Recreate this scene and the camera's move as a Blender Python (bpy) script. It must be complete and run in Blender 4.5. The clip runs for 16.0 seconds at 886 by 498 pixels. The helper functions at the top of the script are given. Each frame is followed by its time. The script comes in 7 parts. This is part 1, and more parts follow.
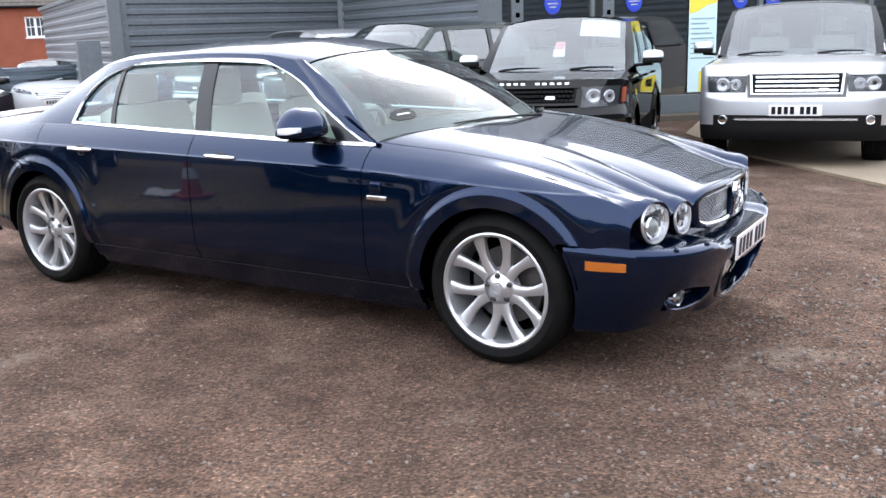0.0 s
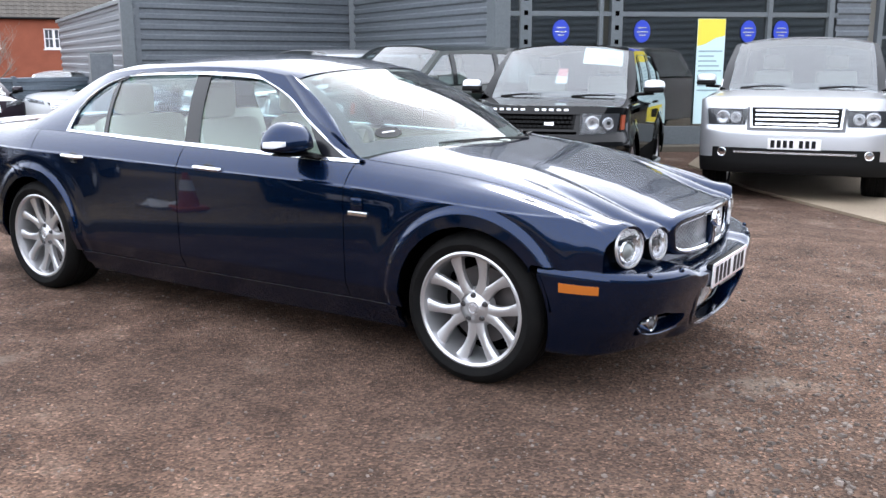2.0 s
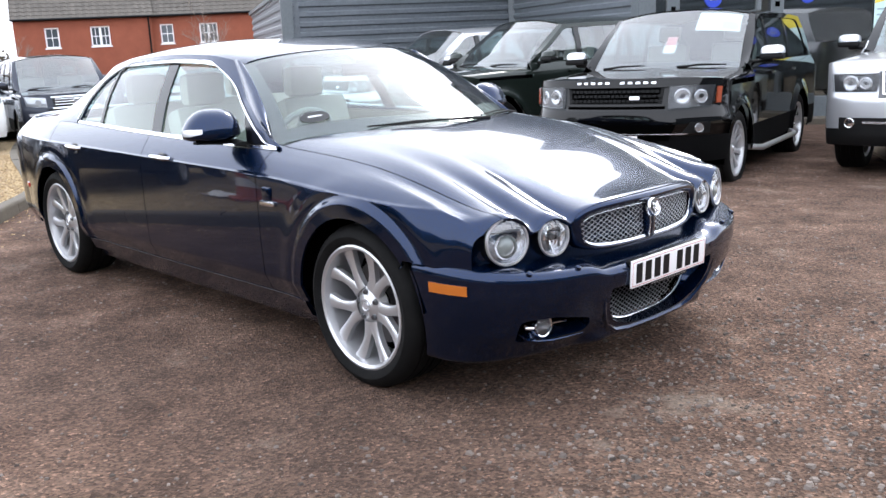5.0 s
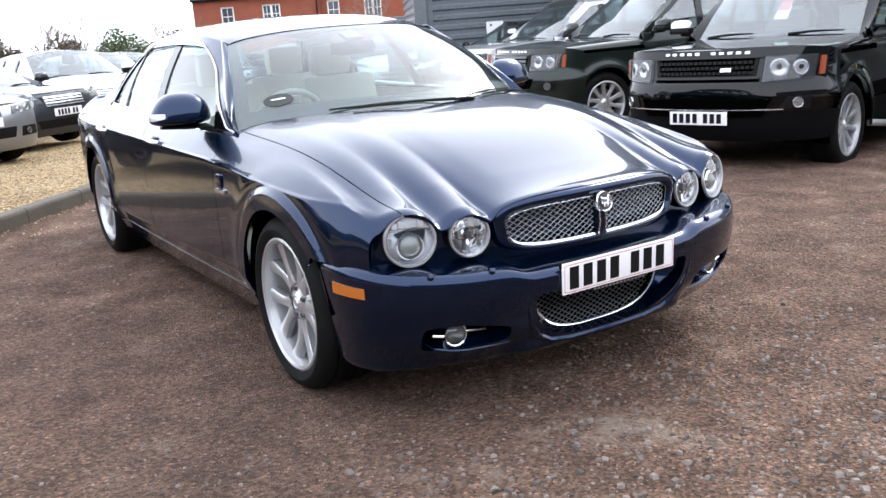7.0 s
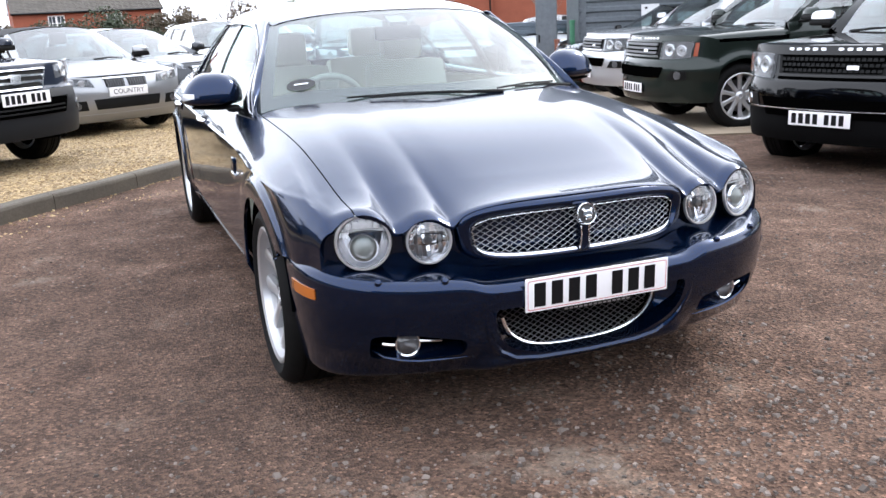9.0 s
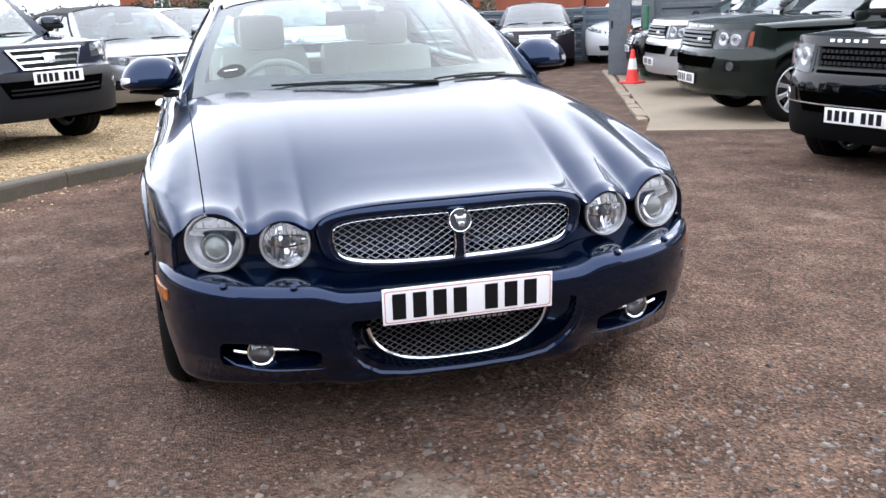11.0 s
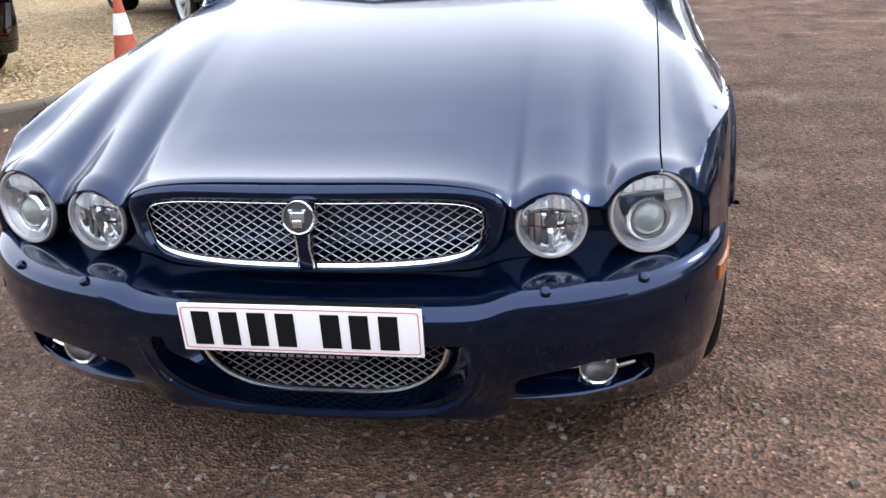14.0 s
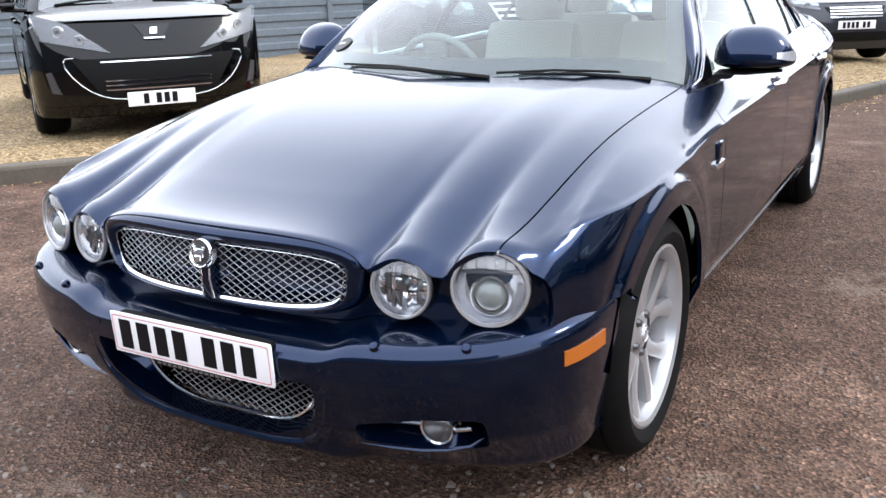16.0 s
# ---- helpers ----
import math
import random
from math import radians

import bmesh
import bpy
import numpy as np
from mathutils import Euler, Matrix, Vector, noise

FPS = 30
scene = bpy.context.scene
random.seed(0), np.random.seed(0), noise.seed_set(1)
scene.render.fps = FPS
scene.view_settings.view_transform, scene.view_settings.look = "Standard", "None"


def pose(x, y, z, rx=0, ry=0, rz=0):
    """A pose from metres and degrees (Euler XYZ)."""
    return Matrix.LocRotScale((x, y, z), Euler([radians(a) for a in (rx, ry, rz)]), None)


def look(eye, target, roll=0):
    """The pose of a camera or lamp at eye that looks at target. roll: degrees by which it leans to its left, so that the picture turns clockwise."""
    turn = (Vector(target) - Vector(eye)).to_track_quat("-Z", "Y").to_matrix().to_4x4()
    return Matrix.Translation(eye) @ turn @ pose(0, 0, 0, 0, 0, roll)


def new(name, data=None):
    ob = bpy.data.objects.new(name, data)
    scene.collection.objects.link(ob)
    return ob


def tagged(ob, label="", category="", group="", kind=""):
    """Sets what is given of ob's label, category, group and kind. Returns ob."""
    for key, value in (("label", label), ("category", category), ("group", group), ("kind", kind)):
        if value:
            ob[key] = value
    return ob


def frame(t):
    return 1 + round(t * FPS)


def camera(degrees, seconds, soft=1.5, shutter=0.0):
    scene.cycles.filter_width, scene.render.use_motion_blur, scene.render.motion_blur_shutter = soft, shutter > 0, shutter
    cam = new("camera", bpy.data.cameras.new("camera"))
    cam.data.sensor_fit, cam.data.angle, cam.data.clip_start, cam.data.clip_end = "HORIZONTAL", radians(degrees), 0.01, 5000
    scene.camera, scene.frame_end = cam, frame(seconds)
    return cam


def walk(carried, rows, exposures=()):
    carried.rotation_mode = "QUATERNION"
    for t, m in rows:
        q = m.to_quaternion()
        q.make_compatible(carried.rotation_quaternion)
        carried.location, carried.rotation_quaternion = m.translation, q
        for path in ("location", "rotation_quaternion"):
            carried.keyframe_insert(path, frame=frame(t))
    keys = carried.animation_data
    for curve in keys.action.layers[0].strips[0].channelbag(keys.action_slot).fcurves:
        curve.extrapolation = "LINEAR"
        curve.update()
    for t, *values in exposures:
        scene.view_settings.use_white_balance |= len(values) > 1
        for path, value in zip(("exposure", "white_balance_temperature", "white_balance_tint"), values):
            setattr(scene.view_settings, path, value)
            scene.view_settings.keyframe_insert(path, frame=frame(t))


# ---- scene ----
cam = camera(52.1, 16.0)
PATH = [
    (0, (1.879, -4.233, 1.442), (0.827, -2.596, 0.978), -2.0),
    (0.5, (1.889, -4.242, 1.442), (0.836, -2.604, 0.988), -1.6),
    (1, (1.897, -4.243, 1.440), (0.847, -2.598, 1.001), -1.0),
    (1.5, (1.914, -4.246, 1.436), (0.867, -2.596, 1.013), -0.1),
    (2, (2.013, -4.183, 1.419), (0.939, -2.547, 1.007), -0.1),
    (2.5, (2.206, -4.047, 1.401), (1.064, -2.458, 0.987), -0.7),
    (3, (2.365, -3.866, 1.367), (1.156, -2.329, 0.947), -1.4),
    (3.5, (2.529, -3.775, 1.393), (1.265, -2.289, 0.952), -1.8),
    (4, (2.663, -3.577, 1.392), (1.332, -2.151, 0.949), -2.4),
    (4.2, (2.703, -3.466, 1.385), (1.348, -2.063, 0.943), -2.5),
    (6.3, (3.083, -2.423, 1.368), (1.507, -1.284, 0.900), -3.9),
    (6.5, (3.116, -2.326, 1.357), (1.514, -1.226, 0.886), -4.1),
    (7, (3.175, -2.112, 1.339), (1.514, -1.109, 0.856), -4.4),
    (7.5, (3.241, -1.941, 1.341), (1.535, -1.023, 0.841), -4.0),
    (8, (3.294, -1.785, 1.350), (1.552, -0.948, 0.835), -3.7),
    (8.2, (3.309, -1.715, 1.349), (1.552, -0.912, 0.832), -3.6),
    (10.3, (3.320, -0.987, 1.335), (1.457, -0.471, 0.823), -1.8),
    (10.5, (3.328, -0.921, 1.341), (1.465, -0.415, 0.818), -1.8),
    (11, (3.315, -0.677, 1.322), (1.443, -0.215, 0.790), -2.2),
    (11.5, (3.147, -0.464, 1.298), (1.267, -0.072, 0.738), -2.5),
    (12, (2.921, -0.231, 1.307), (1.037, 0.055, 0.698), -2.9),
    (12.5, (2.733, -0.055, 1.284), (0.849, 0.131, 0.639), -3.2),
    (13, (2.614, 0.156, 1.304), (0.741, 0.174, 0.602), -2.9),
    (13.5, (2.533, 0.354, 1.283), (0.669, 0.215, 0.572), -3.0),
    (14, (2.459, 0.606, 1.312), (0.638, 0.267, 0.559), -3.1),
    (14.5, (2.424, 0.887, 1.283), (0.641, 0.340, 0.560), -3.5),
    (15, (2.363, 1.164, 1.254), (0.631, 0.411, 0.594), -3.3),
    (15.5, (2.338, 1.358, 1.292), (0.646, 0.496, 0.663), -2.8),
    (16, (2.342, 1.550, 1.332), (0.678, 0.610, 0.744), -1.5),
]
walk(cam, [(t, look(eye, target, roll)) for t, eye, target, roll in PATH])

# ---- light: a bright overcast sky with a weak, wide sun ----
world = bpy.data.worlds.new("overcast_sky")
scene.world = world
world.use_nodes = True
wn, wl = world.node_tree.nodes, world.node_tree.links
sky = wn.new("ShaderNodeTexSky")
sky.sky_type, sky.sun_disc = "NISHITA", False
SUN_EL, SUN_AZ = radians(40), radians(-23)
sky.sun_elevation, sky.sun_rotation = SUN_EL, SUN_AZ
sky.air_density, sky.dust_density = 1.0, 4.0
pale = wn.new("ShaderNodeHueSaturation")
pale.inputs["Saturation"].default_value = 0.22
pale.inputs["Value"].default_value = 1.0
cloud = wn.new("ShaderNodeMix")
cloud.data_type = "RGBA"
cloud.inputs["Factor"].default_value = 0.85
# an even cloud cover, brighter overhead than at the horizon
way = wn.new("ShaderNodeTexCoord")
split_way = wn.new("ShaderNodeSeparateXYZ")
grade = wn.new("ShaderNodeValToRGB")
grade.color_ramp.elements[0].color, grade.color_ramp.elements[1].color = (0.63, 0.665, 0.75, 1), (0.625, 0.672, 0.775, 1)
brighter = wn.new("ShaderNodeVectorMath")
brighter.operation = "SCALE"
brighter.inputs["Scale"].default_value = 13.0
wl.new(way.outputs["Generated"], split_way.inputs["Vector"])
wl.new(split_way.outputs["Z"], grade.inputs["Fac"])
wl.new(grade.outputs["Color"], brighter.inputs[0])
wl.new(brighter.outputs["Vector"], cloud.inputs["B"])
wl.new(sky.outputs["Color"], pale.inputs["Color"])
wl.new(pale.outputs["Color"], cloud.inputs["A"])
wl.new(cloud.outputs["Result"], wn["Background"].inputs["Color"])
wn["Background"].inputs["Strength"].default_value = 0.37

sun_data = bpy.data.lights.new("sun", "SUN")
sun_data.energy, sun_data.angle, sun_data.color = 1.5, radians(12), (1.0, 0.96, 0.9)
sun = new("sun", sun_data)
sun.matrix_world = look((0, 0, 0), (-math.cos(SUN_EL) * math.sin(SUN_AZ), -math.cos(SUN_EL) * math.cos(SUN_AZ), -math.sin(SUN_EL)))
scene.view_settings.exposure = 0.08

# ---- materials ----
def material(name, color=(0.5, 0.5, 0.5), rough=0.5, metal=0.0, coat=0.0, spec=0.5):
    m = bpy.data.materials.new(name)
    m.use_nodes = True
    b = m.node_tree.nodes["Principled BSDF"]
    b.inputs["Base Color"].default_value = (*color, 1)
    b.inputs["Roughness"].default_value = rough
    b.inputs["Metallic"].default_value = metal
    b.inputs["Coat Weight"].default_value = coat
    b.inputs["Coat Roughness"].default_value = 0.03
    b.inputs["Specular IOR Level"].default_value = spec
    return m


def node(m, kind, **values):
    n = m.node_tree.nodes.new(kind)
    for k, v in values.items():
        n.inputs[k.replace("_", " ")].default_value = v
    return n


def wire(m, a, b):
    m.node_tree.links.new(a, b)


def bsdf(m):
    return m.node_tree.nodes["Principled BSDF"]


def place(m):
    return node(m, "ShaderNodeTexCoord").outputs["Object"]


def ramp(m, fac, stops):
    r = node(m, "ShaderNodeValToRGB")
    e = r.color_ramp.elements
    while len(e) < len(stops):
        e.new(0.5)
    for i, (p, c) in enumerate(stops):
        e[i].position, e[i].color = p, (*c, 1)
    wire(m, fac, r.inputs["Fac"])
    return r.outputs["Color"]


def noise_tex(m, scale, detail=4.0, rough=0.6, vec=None):
    n = node(m, "ShaderNodeTexNoise", Scale=scale, Detail=detail, Roughness=rough)
    wire(m, vec if vec is not None else place(m), n.inputs["Vector"])
    return n.outputs["Fac"]


def mixc(m, fac, a, b, mode="MIX"):
    n = node(m, "ShaderNodeMix")
    n.data_type, n.blend_type = "RGBA", mode
    for s, v in (("Factor", fac), ("A", a), ("B", b)):
        if isinstance(v, (int, float)):
            n.inputs[s].default_value = v
        elif isinstance(v, tuple):
            n.inputs[s].default_value = (*v, 1)
        else:
            wire(m, v, n.inputs[s])
    return n.outputs["Result"]


def bump(m, height, strength=0.3, distance=0.01, after=None):
    n = node(m, "ShaderNodeBump", Strength=strength, Distance=distance)
    wire(m, height, n.inputs["Height"])
    if after is not None:
        wire(m, after, n.inputs["Normal"])
    wire(m, n.outputs["Normal"], bsdf(m).inputs["Normal"])
    return n.outputs["Normal"]


def paint(name, color, metal=0.0, rough=0.35, flake=0.0):
    """Car paint: a coloured base under a clear coat, with faint dust."""
    m = material(name, color, rough, metal, coat=1.0)
    bsdf(m).inputs["Coat IOR"].default_value = 1.40
    bsdf(m).inputs["Specular IOR Level"].default_value = 0.0
    dust = noise_tex(m, 3.0, 6, 0.7)
    c = mixc(m, ramp(m, dust, [(0.45, (0, 0, 0)), (0.9, (0.012, 0.012, 0.012))]), color, (0.32, 0.29, 0.26))
    if flake:
        f = noise_tex(m, 900, 1, 0.5)
        c = mixc(m, ramp(m, f, [(0.5, (0, 0, 0)), (0.75, (flake, flake, flake))]), c, tuple(min(1, 3.0 * v) for v in color))
    wire(m, c, bsdf(m).inputs["Base Color"])
    r = ramp(m, noise_tex(m, 8, 5, 0.7), [(0.4, (0.02, 0.02, 0.02)), (0.8, (0.07, 0.07, 0.07))])
    wire(m, r, bsdf(m).inputs["Coat Roughness"])
    return m


def pane(name, tint=(0.8, 0.86, 0.85), gloss=1.0):
    """Thin window glass: it lets light through and mirrors more at a flat angle."""
    m = bpy.data.materials.new(name)
    m.use_nodes = True
    t = m.node_tree
    t.nodes.clear()
    out = t.nodes.new("ShaderNodeOutputMaterial")
    mix = t.nodes.new("ShaderNodeMixShader")
    clear = t.nodes.new("ShaderNodeBsdfTransparent")
    clear.inputs["Color"].default_value = (*tint, 1)
    shine = t.nodes.new("ShaderNodeBsdfGlossy")
    shine.inputs["Roughness"].default_value = 0.02
    lay = t.nodes.new("ShaderNodeLayerWeight")
    lay.inputs["Blend"].default_value = 0.5
    power = t.nodes.new("ShaderNodeMath")
    power.operation = "POWER"
    power.inputs[1].default_value = 4.2
    mul = t.nodes.new("ShaderNodeMath")
    mul.operation = "MULTIPLY_ADD"
    mul.use_clamp = True
    mul.inputs[1].default_value = 0.92
    mul.inputs[2].default_value = 0.085 * gloss
    t.links.new(lay.outputs["Facing"], power.inputs[0])
    t.links.new(power.outputs["Value"], mul.inputs[0])
    t.links.new(mul.outputs["Value"], mix.inputs["Fac"])
    t.links.new(clear.outputs["BSDF"], mix.inputs[1])
    t.links.new(shine.outputs["BSDF"], mix.inputs[2])
    t.links.new(mix.outputs["Shader"], out.inputs["Surface"])
    return m


NAVY = paint("navy_paint", (0.0015, 0.0105, 0.0380), 0.85, 0.22, 0.3)
bsdf(NAVY).inputs["Coat IOR"].default_value = 1.39
BLACK = paint("black_paint", (0.0009, 0.0009, 0.001), 0.0, 0.35)
GREEN = paint("dark_green_paint", (0.015, 0.021, 0.018), 0.5, 0.35)
SILVER = paint("silver_paint", (0.55, 0.56, 0.58), 0.75, 0.3)
WHITE = paint("white_paint", (0.75, 0.76, 0.77), 0.0, 0.35)
GREY = paint("dark_grey_paint", (0.045, 0.048, 0.055), 0.5, 0.35)
BLUEGREY = paint("blue_black_paint", (0.014, 0.018, 0.03), 0.3, 0.35)
PLUM = paint("plum_black_paint", (0.025, 0.018, 0.025), 0.3, 0.35)
WIRE = material("grille_wire", (0.34, 0.34, 0.35), 0.35, 0.9)
CHROME = material("chrome", (0.86, 0.86, 0.87), 0.12, 1.0)
ALLOY = material("silver_alloy", (0.56, 0.56, 0.57), 0.3, 0.75)
bump(ALLOY, noise_tex(ALLOY, 220, 2), 0.05, 0.001)
DARKALLOY = material("brake_disc_iron", (0.13, 0.12, 0.12), 0.45, 0.7)
RUBBER = material("tyre_rubber", (0.018, 0.018, 0.019), 0.75, spec=0.15)
rub_c = ramp(RUBBER, noise_tex(RUBBER, 14, 5, 0.7), [(0.35, (0.002, 0.002, 0.0022)), (0.8, (0.0075, 0.007, 0.0065))])
wire(RUBBER, rub_c, bsdf(RUBBER).inputs["Base Color"])
bump(RUBBER, noise_tex(RUBBER, 120, 3), 0.25, 0.003)
TRIM = material("black_plastic", (0.0025, 0.0025, 0.0027), 0.55, spec=0.2)
bump(TRIM, noise_tex(TRIM, 300, 2), 0.1, 0.001)
GLOSSTRIM = material("gloss_black_trim", (0.0025, 0.0025, 0.003), 0.15)
# near-zero black without shine: shade put into the colour of hollows and undersides
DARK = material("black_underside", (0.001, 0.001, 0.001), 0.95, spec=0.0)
GLASS = pane("window_glass", (0.74, 0.88, 0.87), 1.25)
CARGLASS = pane("other_car_glass", (0.66, 0.78, 0.79), 2.2)
TINTED = pane("tinted_window_glass", (0.30, 0.34, 0.34), 2.0)
LENS = pane("clear_lamp_lens", (0.96, 0.97, 0.98), 1.3)
BOWL = material("lamp_reflector", (0.55, 0.55, 0.57), 0.25, 0.6)
BOWLDARK = material("lamp_inner_grey", (0.12, 0.12, 0.125), 0.3, 0.8)
MARKER = material("orange_marker_lens", (0.38, 0.105, 0.012), 0.2, 0.0, coat=0.6)
AMBER = material("amber_lens", (0.27, 0.055, 0.022), 0.2, 0.0, coat=0.6)
REDLENS = material("red_lens", (0.45, 0.02, 0.015), 0.2, 0.0, coat=0.6)
CREAM = material("cream_leather", (0.50, 0.47, 0.40), 0.5)
bump(CREAM, noise_tex(CREAM, 90, 4), 0.25, 0.003)
INNER = material("grey_interior_trim", (0.24, 0.235, 0.21), 0.7)
bump(INNER, noise_tex(INNER, 150, 3), 0.2, 0.002)
PLATEWHITE = material("plate_white", (0.82, 0.80, 0.80), 0.35)
PLATEYELLOW = material("plate_yellow", (0.75, 0.55, 0.03), 0.35)
INK = material("plate_black", (0.006, 0.006, 0.007), 0.4, spec=0.2)
PINK = material("plate_red_line", (0.6, 0.2, 0.2), 0.4)
WORDS = material("silver_lettering", (0.75, 0.75, 0.76), 0.2, 0.8)
PAPER = material("white_paper", (0.8, 0.8, 0.8), 0.7)


def ground_mat():
    m = material("brown_gravelled_tarmac", rough=0.9, spec=0.15)
    p = place(m)
    big = noise_tex(m, 0.35, 5, 0.6, p)
    mid = noise_tex(m, 2.6, 6, 0.7, p)
    base = ramp(m, mid, [(0.32, (0.052, 0.0328, 0.0240)), (0.5, (0.104, 0.0660, 0.0490)), (0.68, (0.178, 0.119, 0.089))])
    base = mixc(m, ramp(m, big, [(0.42, (0, 0, 0)), (0.62, (0.55, 0.55, 0.55))]), base, (0.074, 0.051, 0.0395))
    stone = node(m, "ShaderNodeTexVoronoi", Scale=95.0, Randomness=1.0)
    wire(m, p, stone.inputs["Vector"])
    tone = ramp(m, stone.outputs["Color"], [(0.0, (0.22, 0.22, 0.23)), (0.5, (0.95, 0.92, 0.9)), (0.82, (1.6, 1.5, 1.42)), (1.0, (3.4, 3.1, 2.9))])
    base = mixc(m, 0.85, base, tone, "MULTIPLY")
    chip = node(m, "ShaderNodeTexVoronoi", Scale=24.0, Randomness=1.0)
    wire(m, p, chip.inputs["Vector"])
    pick = ramp(m, chip.outputs["Color"], [(0.80, (0, 0, 0)), (0.84, (1, 1, 1))])
    near = ramp(m, chip.outputs["Distance"], [(0.22, (1, 1, 1)), (0.3, (0, 0, 0))])
    where = ramp(m, noise_tex(m, 0.7, 3, 0.6, p), [(0.48, (0, 0, 0)), (0.66, (0.75, 0.75, 0.75))])
    show = mixc(m, 1.0, mixc(m, 1.0, pick, near, "MULTIPLY"), where, "MULTIPLY")
    base = mixc(m, show, base, (0.175, 0.135, 0.11))
    dust = ramp(m, noise_tex(m, 1.3, 7, 0.75, p), [(0.58, (0, 0, 0)), (0.66, (0.7, 0.7, 0.7))])
    base = mixc(m, dust, base, (0.17, 0.134, 0.105))
    wire(m, base, bsdf(m).inputs["Base Color"])
    h = mixc(m, 0.5, stone.outputs["Distance"], noise_tex(m, 30, 4, 0.7, p))
    bump(m, h, 1.0, 0.018)
    return m


def chips_mat():
    m = material("wood_and_gravel_chips", rough=0.9)
    p = place(m)
    v = node(m, "ShaderNodeTexVoronoi", Scale=38.0, Randomness=1.0)
    wire(m, p, v.inputs["Vector"])
    c = ramp(m, v.outputs["Color"], [(0.1, (0.115, 0.073, 0.034)), (0.45, (0.27, 0.188, 0.094)), (0.75, (0.38, 0.275, 0.148)), (1.0, (0.50, 0.40, 0.25))])
    c = mixc(m, ramp(m, noise_tex(m, 0.8, 5), [(0.5, (0, 0, 0)), (0.7, (0.5, 0.5, 0.5))]), c, (0.09, 0.065, 0.038))
    wire(m, c, bsdf(m).inputs["Base Color"])
    bump(m, v.outputs["Distance"], 0.9, 0.03)
    return m


def plain_mat(name, a, b, scale=3.0, fine=60.0, rough=0.8, bumpy=0.3, metal=0.0):
    m = material(name, rough=rough, metal=metal)
    p = place(m)
    n = noise_tex(m, scale, 6, 0.65, p)
    c = ramp(m, n, [(0.35, a), (0.7, b)])
    f = noise_tex(m, fine, 4, 0.7, p)
    c = mixc(m, 0.35, c, ramp(m, f, [(0.3, tuple(0.6 * v for v in a)), (0.7, tuple(min(1, 1.3 * v) for v in b))]))
    wire(m, c, bsdf(m).inputs["Base Color"])
    bump(m, f, bumpy, 0.006)
    return m


DASH = plain_mat("dark_dashboard_plastic", (0.030, 0.032, 0.036), (0.045, 0.047, 0.052), 5, 200, 0.6, 0.1)
TARMAC = ground_mat()
CHIPS = chips_mat()
CONCRETE = plain_mat("worn_concrete", (0.19, 0.145, 0.098), (0.295, 0.232, 0.164), 0.7, 45)
KERB = plain_mat("weathered_kerb_concrete", (0.060, 0.050, 0.038), (0.105, 0.088, 0.066), 2.0, 50)
CLAD = plain_mat("grey_painted_steel", (0.105, 0.12, 0.135), (0.125, 0.14, 0.155), 1.2, 14, 0.42, 0.03)
FENCE = plain_mat("blue_grey_painted_steel", (0.10, 0.125, 0.15), (0.125, 0.15, 0.175), 1.0, 14, 0.45, 0.03)
FRAME = plain_mat("grey_window_frame", (0.10, 0.115, 0.122), (0.12, 0.135, 0.145), 2.0, 30, 0.4, 0.02)
BRICK = plain_mat("red_brick", (0.20, 0.052, 0.026), (0.27, 0.08, 0.042), 1.4, 26, 0.85, 0.4)
TILE = plain_mat("brown_roof_tile", (0.06, 0.053, 0.045), (0.105, 0.092, 0.078), 1.5, 20, 0.85, 0.3)
UPVC = material("white_window_frame", (0.8, 0.8, 0.8), 0.4)
DIMGLASS = material("dark_window_pane", (0.06, 0.07, 0.08), 0.08)
OLDCONE = plain_mat("faded_orange_cone_plastic", (0.30, 0.055, 0.028), (0.44, 0.10, 0.05), 8, 60, 0.6, 0.1)
CONE = plain_mat("red_cone_plastic", (0.72, 0.035, 0.030), (0.82, 0.06, 0.05), 6, 60, 0.5, 0.05)
CONEWHITE = plain_mat("white_cone_sleeve", (0.65, 0.65, 0.66), (0.8, 0.8, 0.8), 8, 60, 0.5, 0.05)
BARK = plain_mat("bark", (0.09, 0.07, 0.055), (0.16, 0.13, 0.10), 6, 50)
LEAF = plain_mat("hedge_leaf", (0.045, 0.07, 0.025), (0.09, 0.12, 0.045), 3, 20, 0.6, 0.1)
TWIG = plain_mat("bare_twigs", (0.15, 0.12, 0.10), (0.23, 0.19, 0.16), 3, 20)
BLUESIGN = material("blue_sign", (0.02, 0.05, 0.45), 0.4)
GREENPIPE = plain_mat("green_painted_steel", (0.03, 0.13, 0.07), (0.05, 0.18, 0.10), 5, 40, 0.6, 0.1)
MAST = material("dark_steel_post", (0.03, 0.032, 0.036), 0.5, 0.3)
STONE = plain_mat("pale_gravel_stone", (0.20, 0.155, 0.13), (0.46, 0.39, 0.34), 40, 300, 0.85, 0.2)
WOODCHIP = plain_mat("pale_wood_chip", (0.28, 0.185, 0.10), (0.66, 0.52, 0.34), 30, 300, 0.85, 0.2)
PALLET = plain_mat("weathered_pallet_wood", (0.16, 0.12, 0.08), (0.27, 0.21, 0.15), 4, 60, 0.85, 0.3)
DARKLEAF = plain_mat("evergreen_leaf", (0.018, 0.028, 0.013), (0.045, 0.06, 0.025), 3, 20, 0.6, 0.1)
DRYLEAF = plain_mat("brown_hedge_leaf", (0.07, 0.055, 0.035), (0.14, 0.11, 0.075), 3, 20, 0.7, 0.1)
YELLOW = material("banner_yellow", (0.75, 0.62, 0.06), 0.5)
PALEBLUE = material("banner_pale_blue", (0.55, 0.72, 0.74), 0.5)
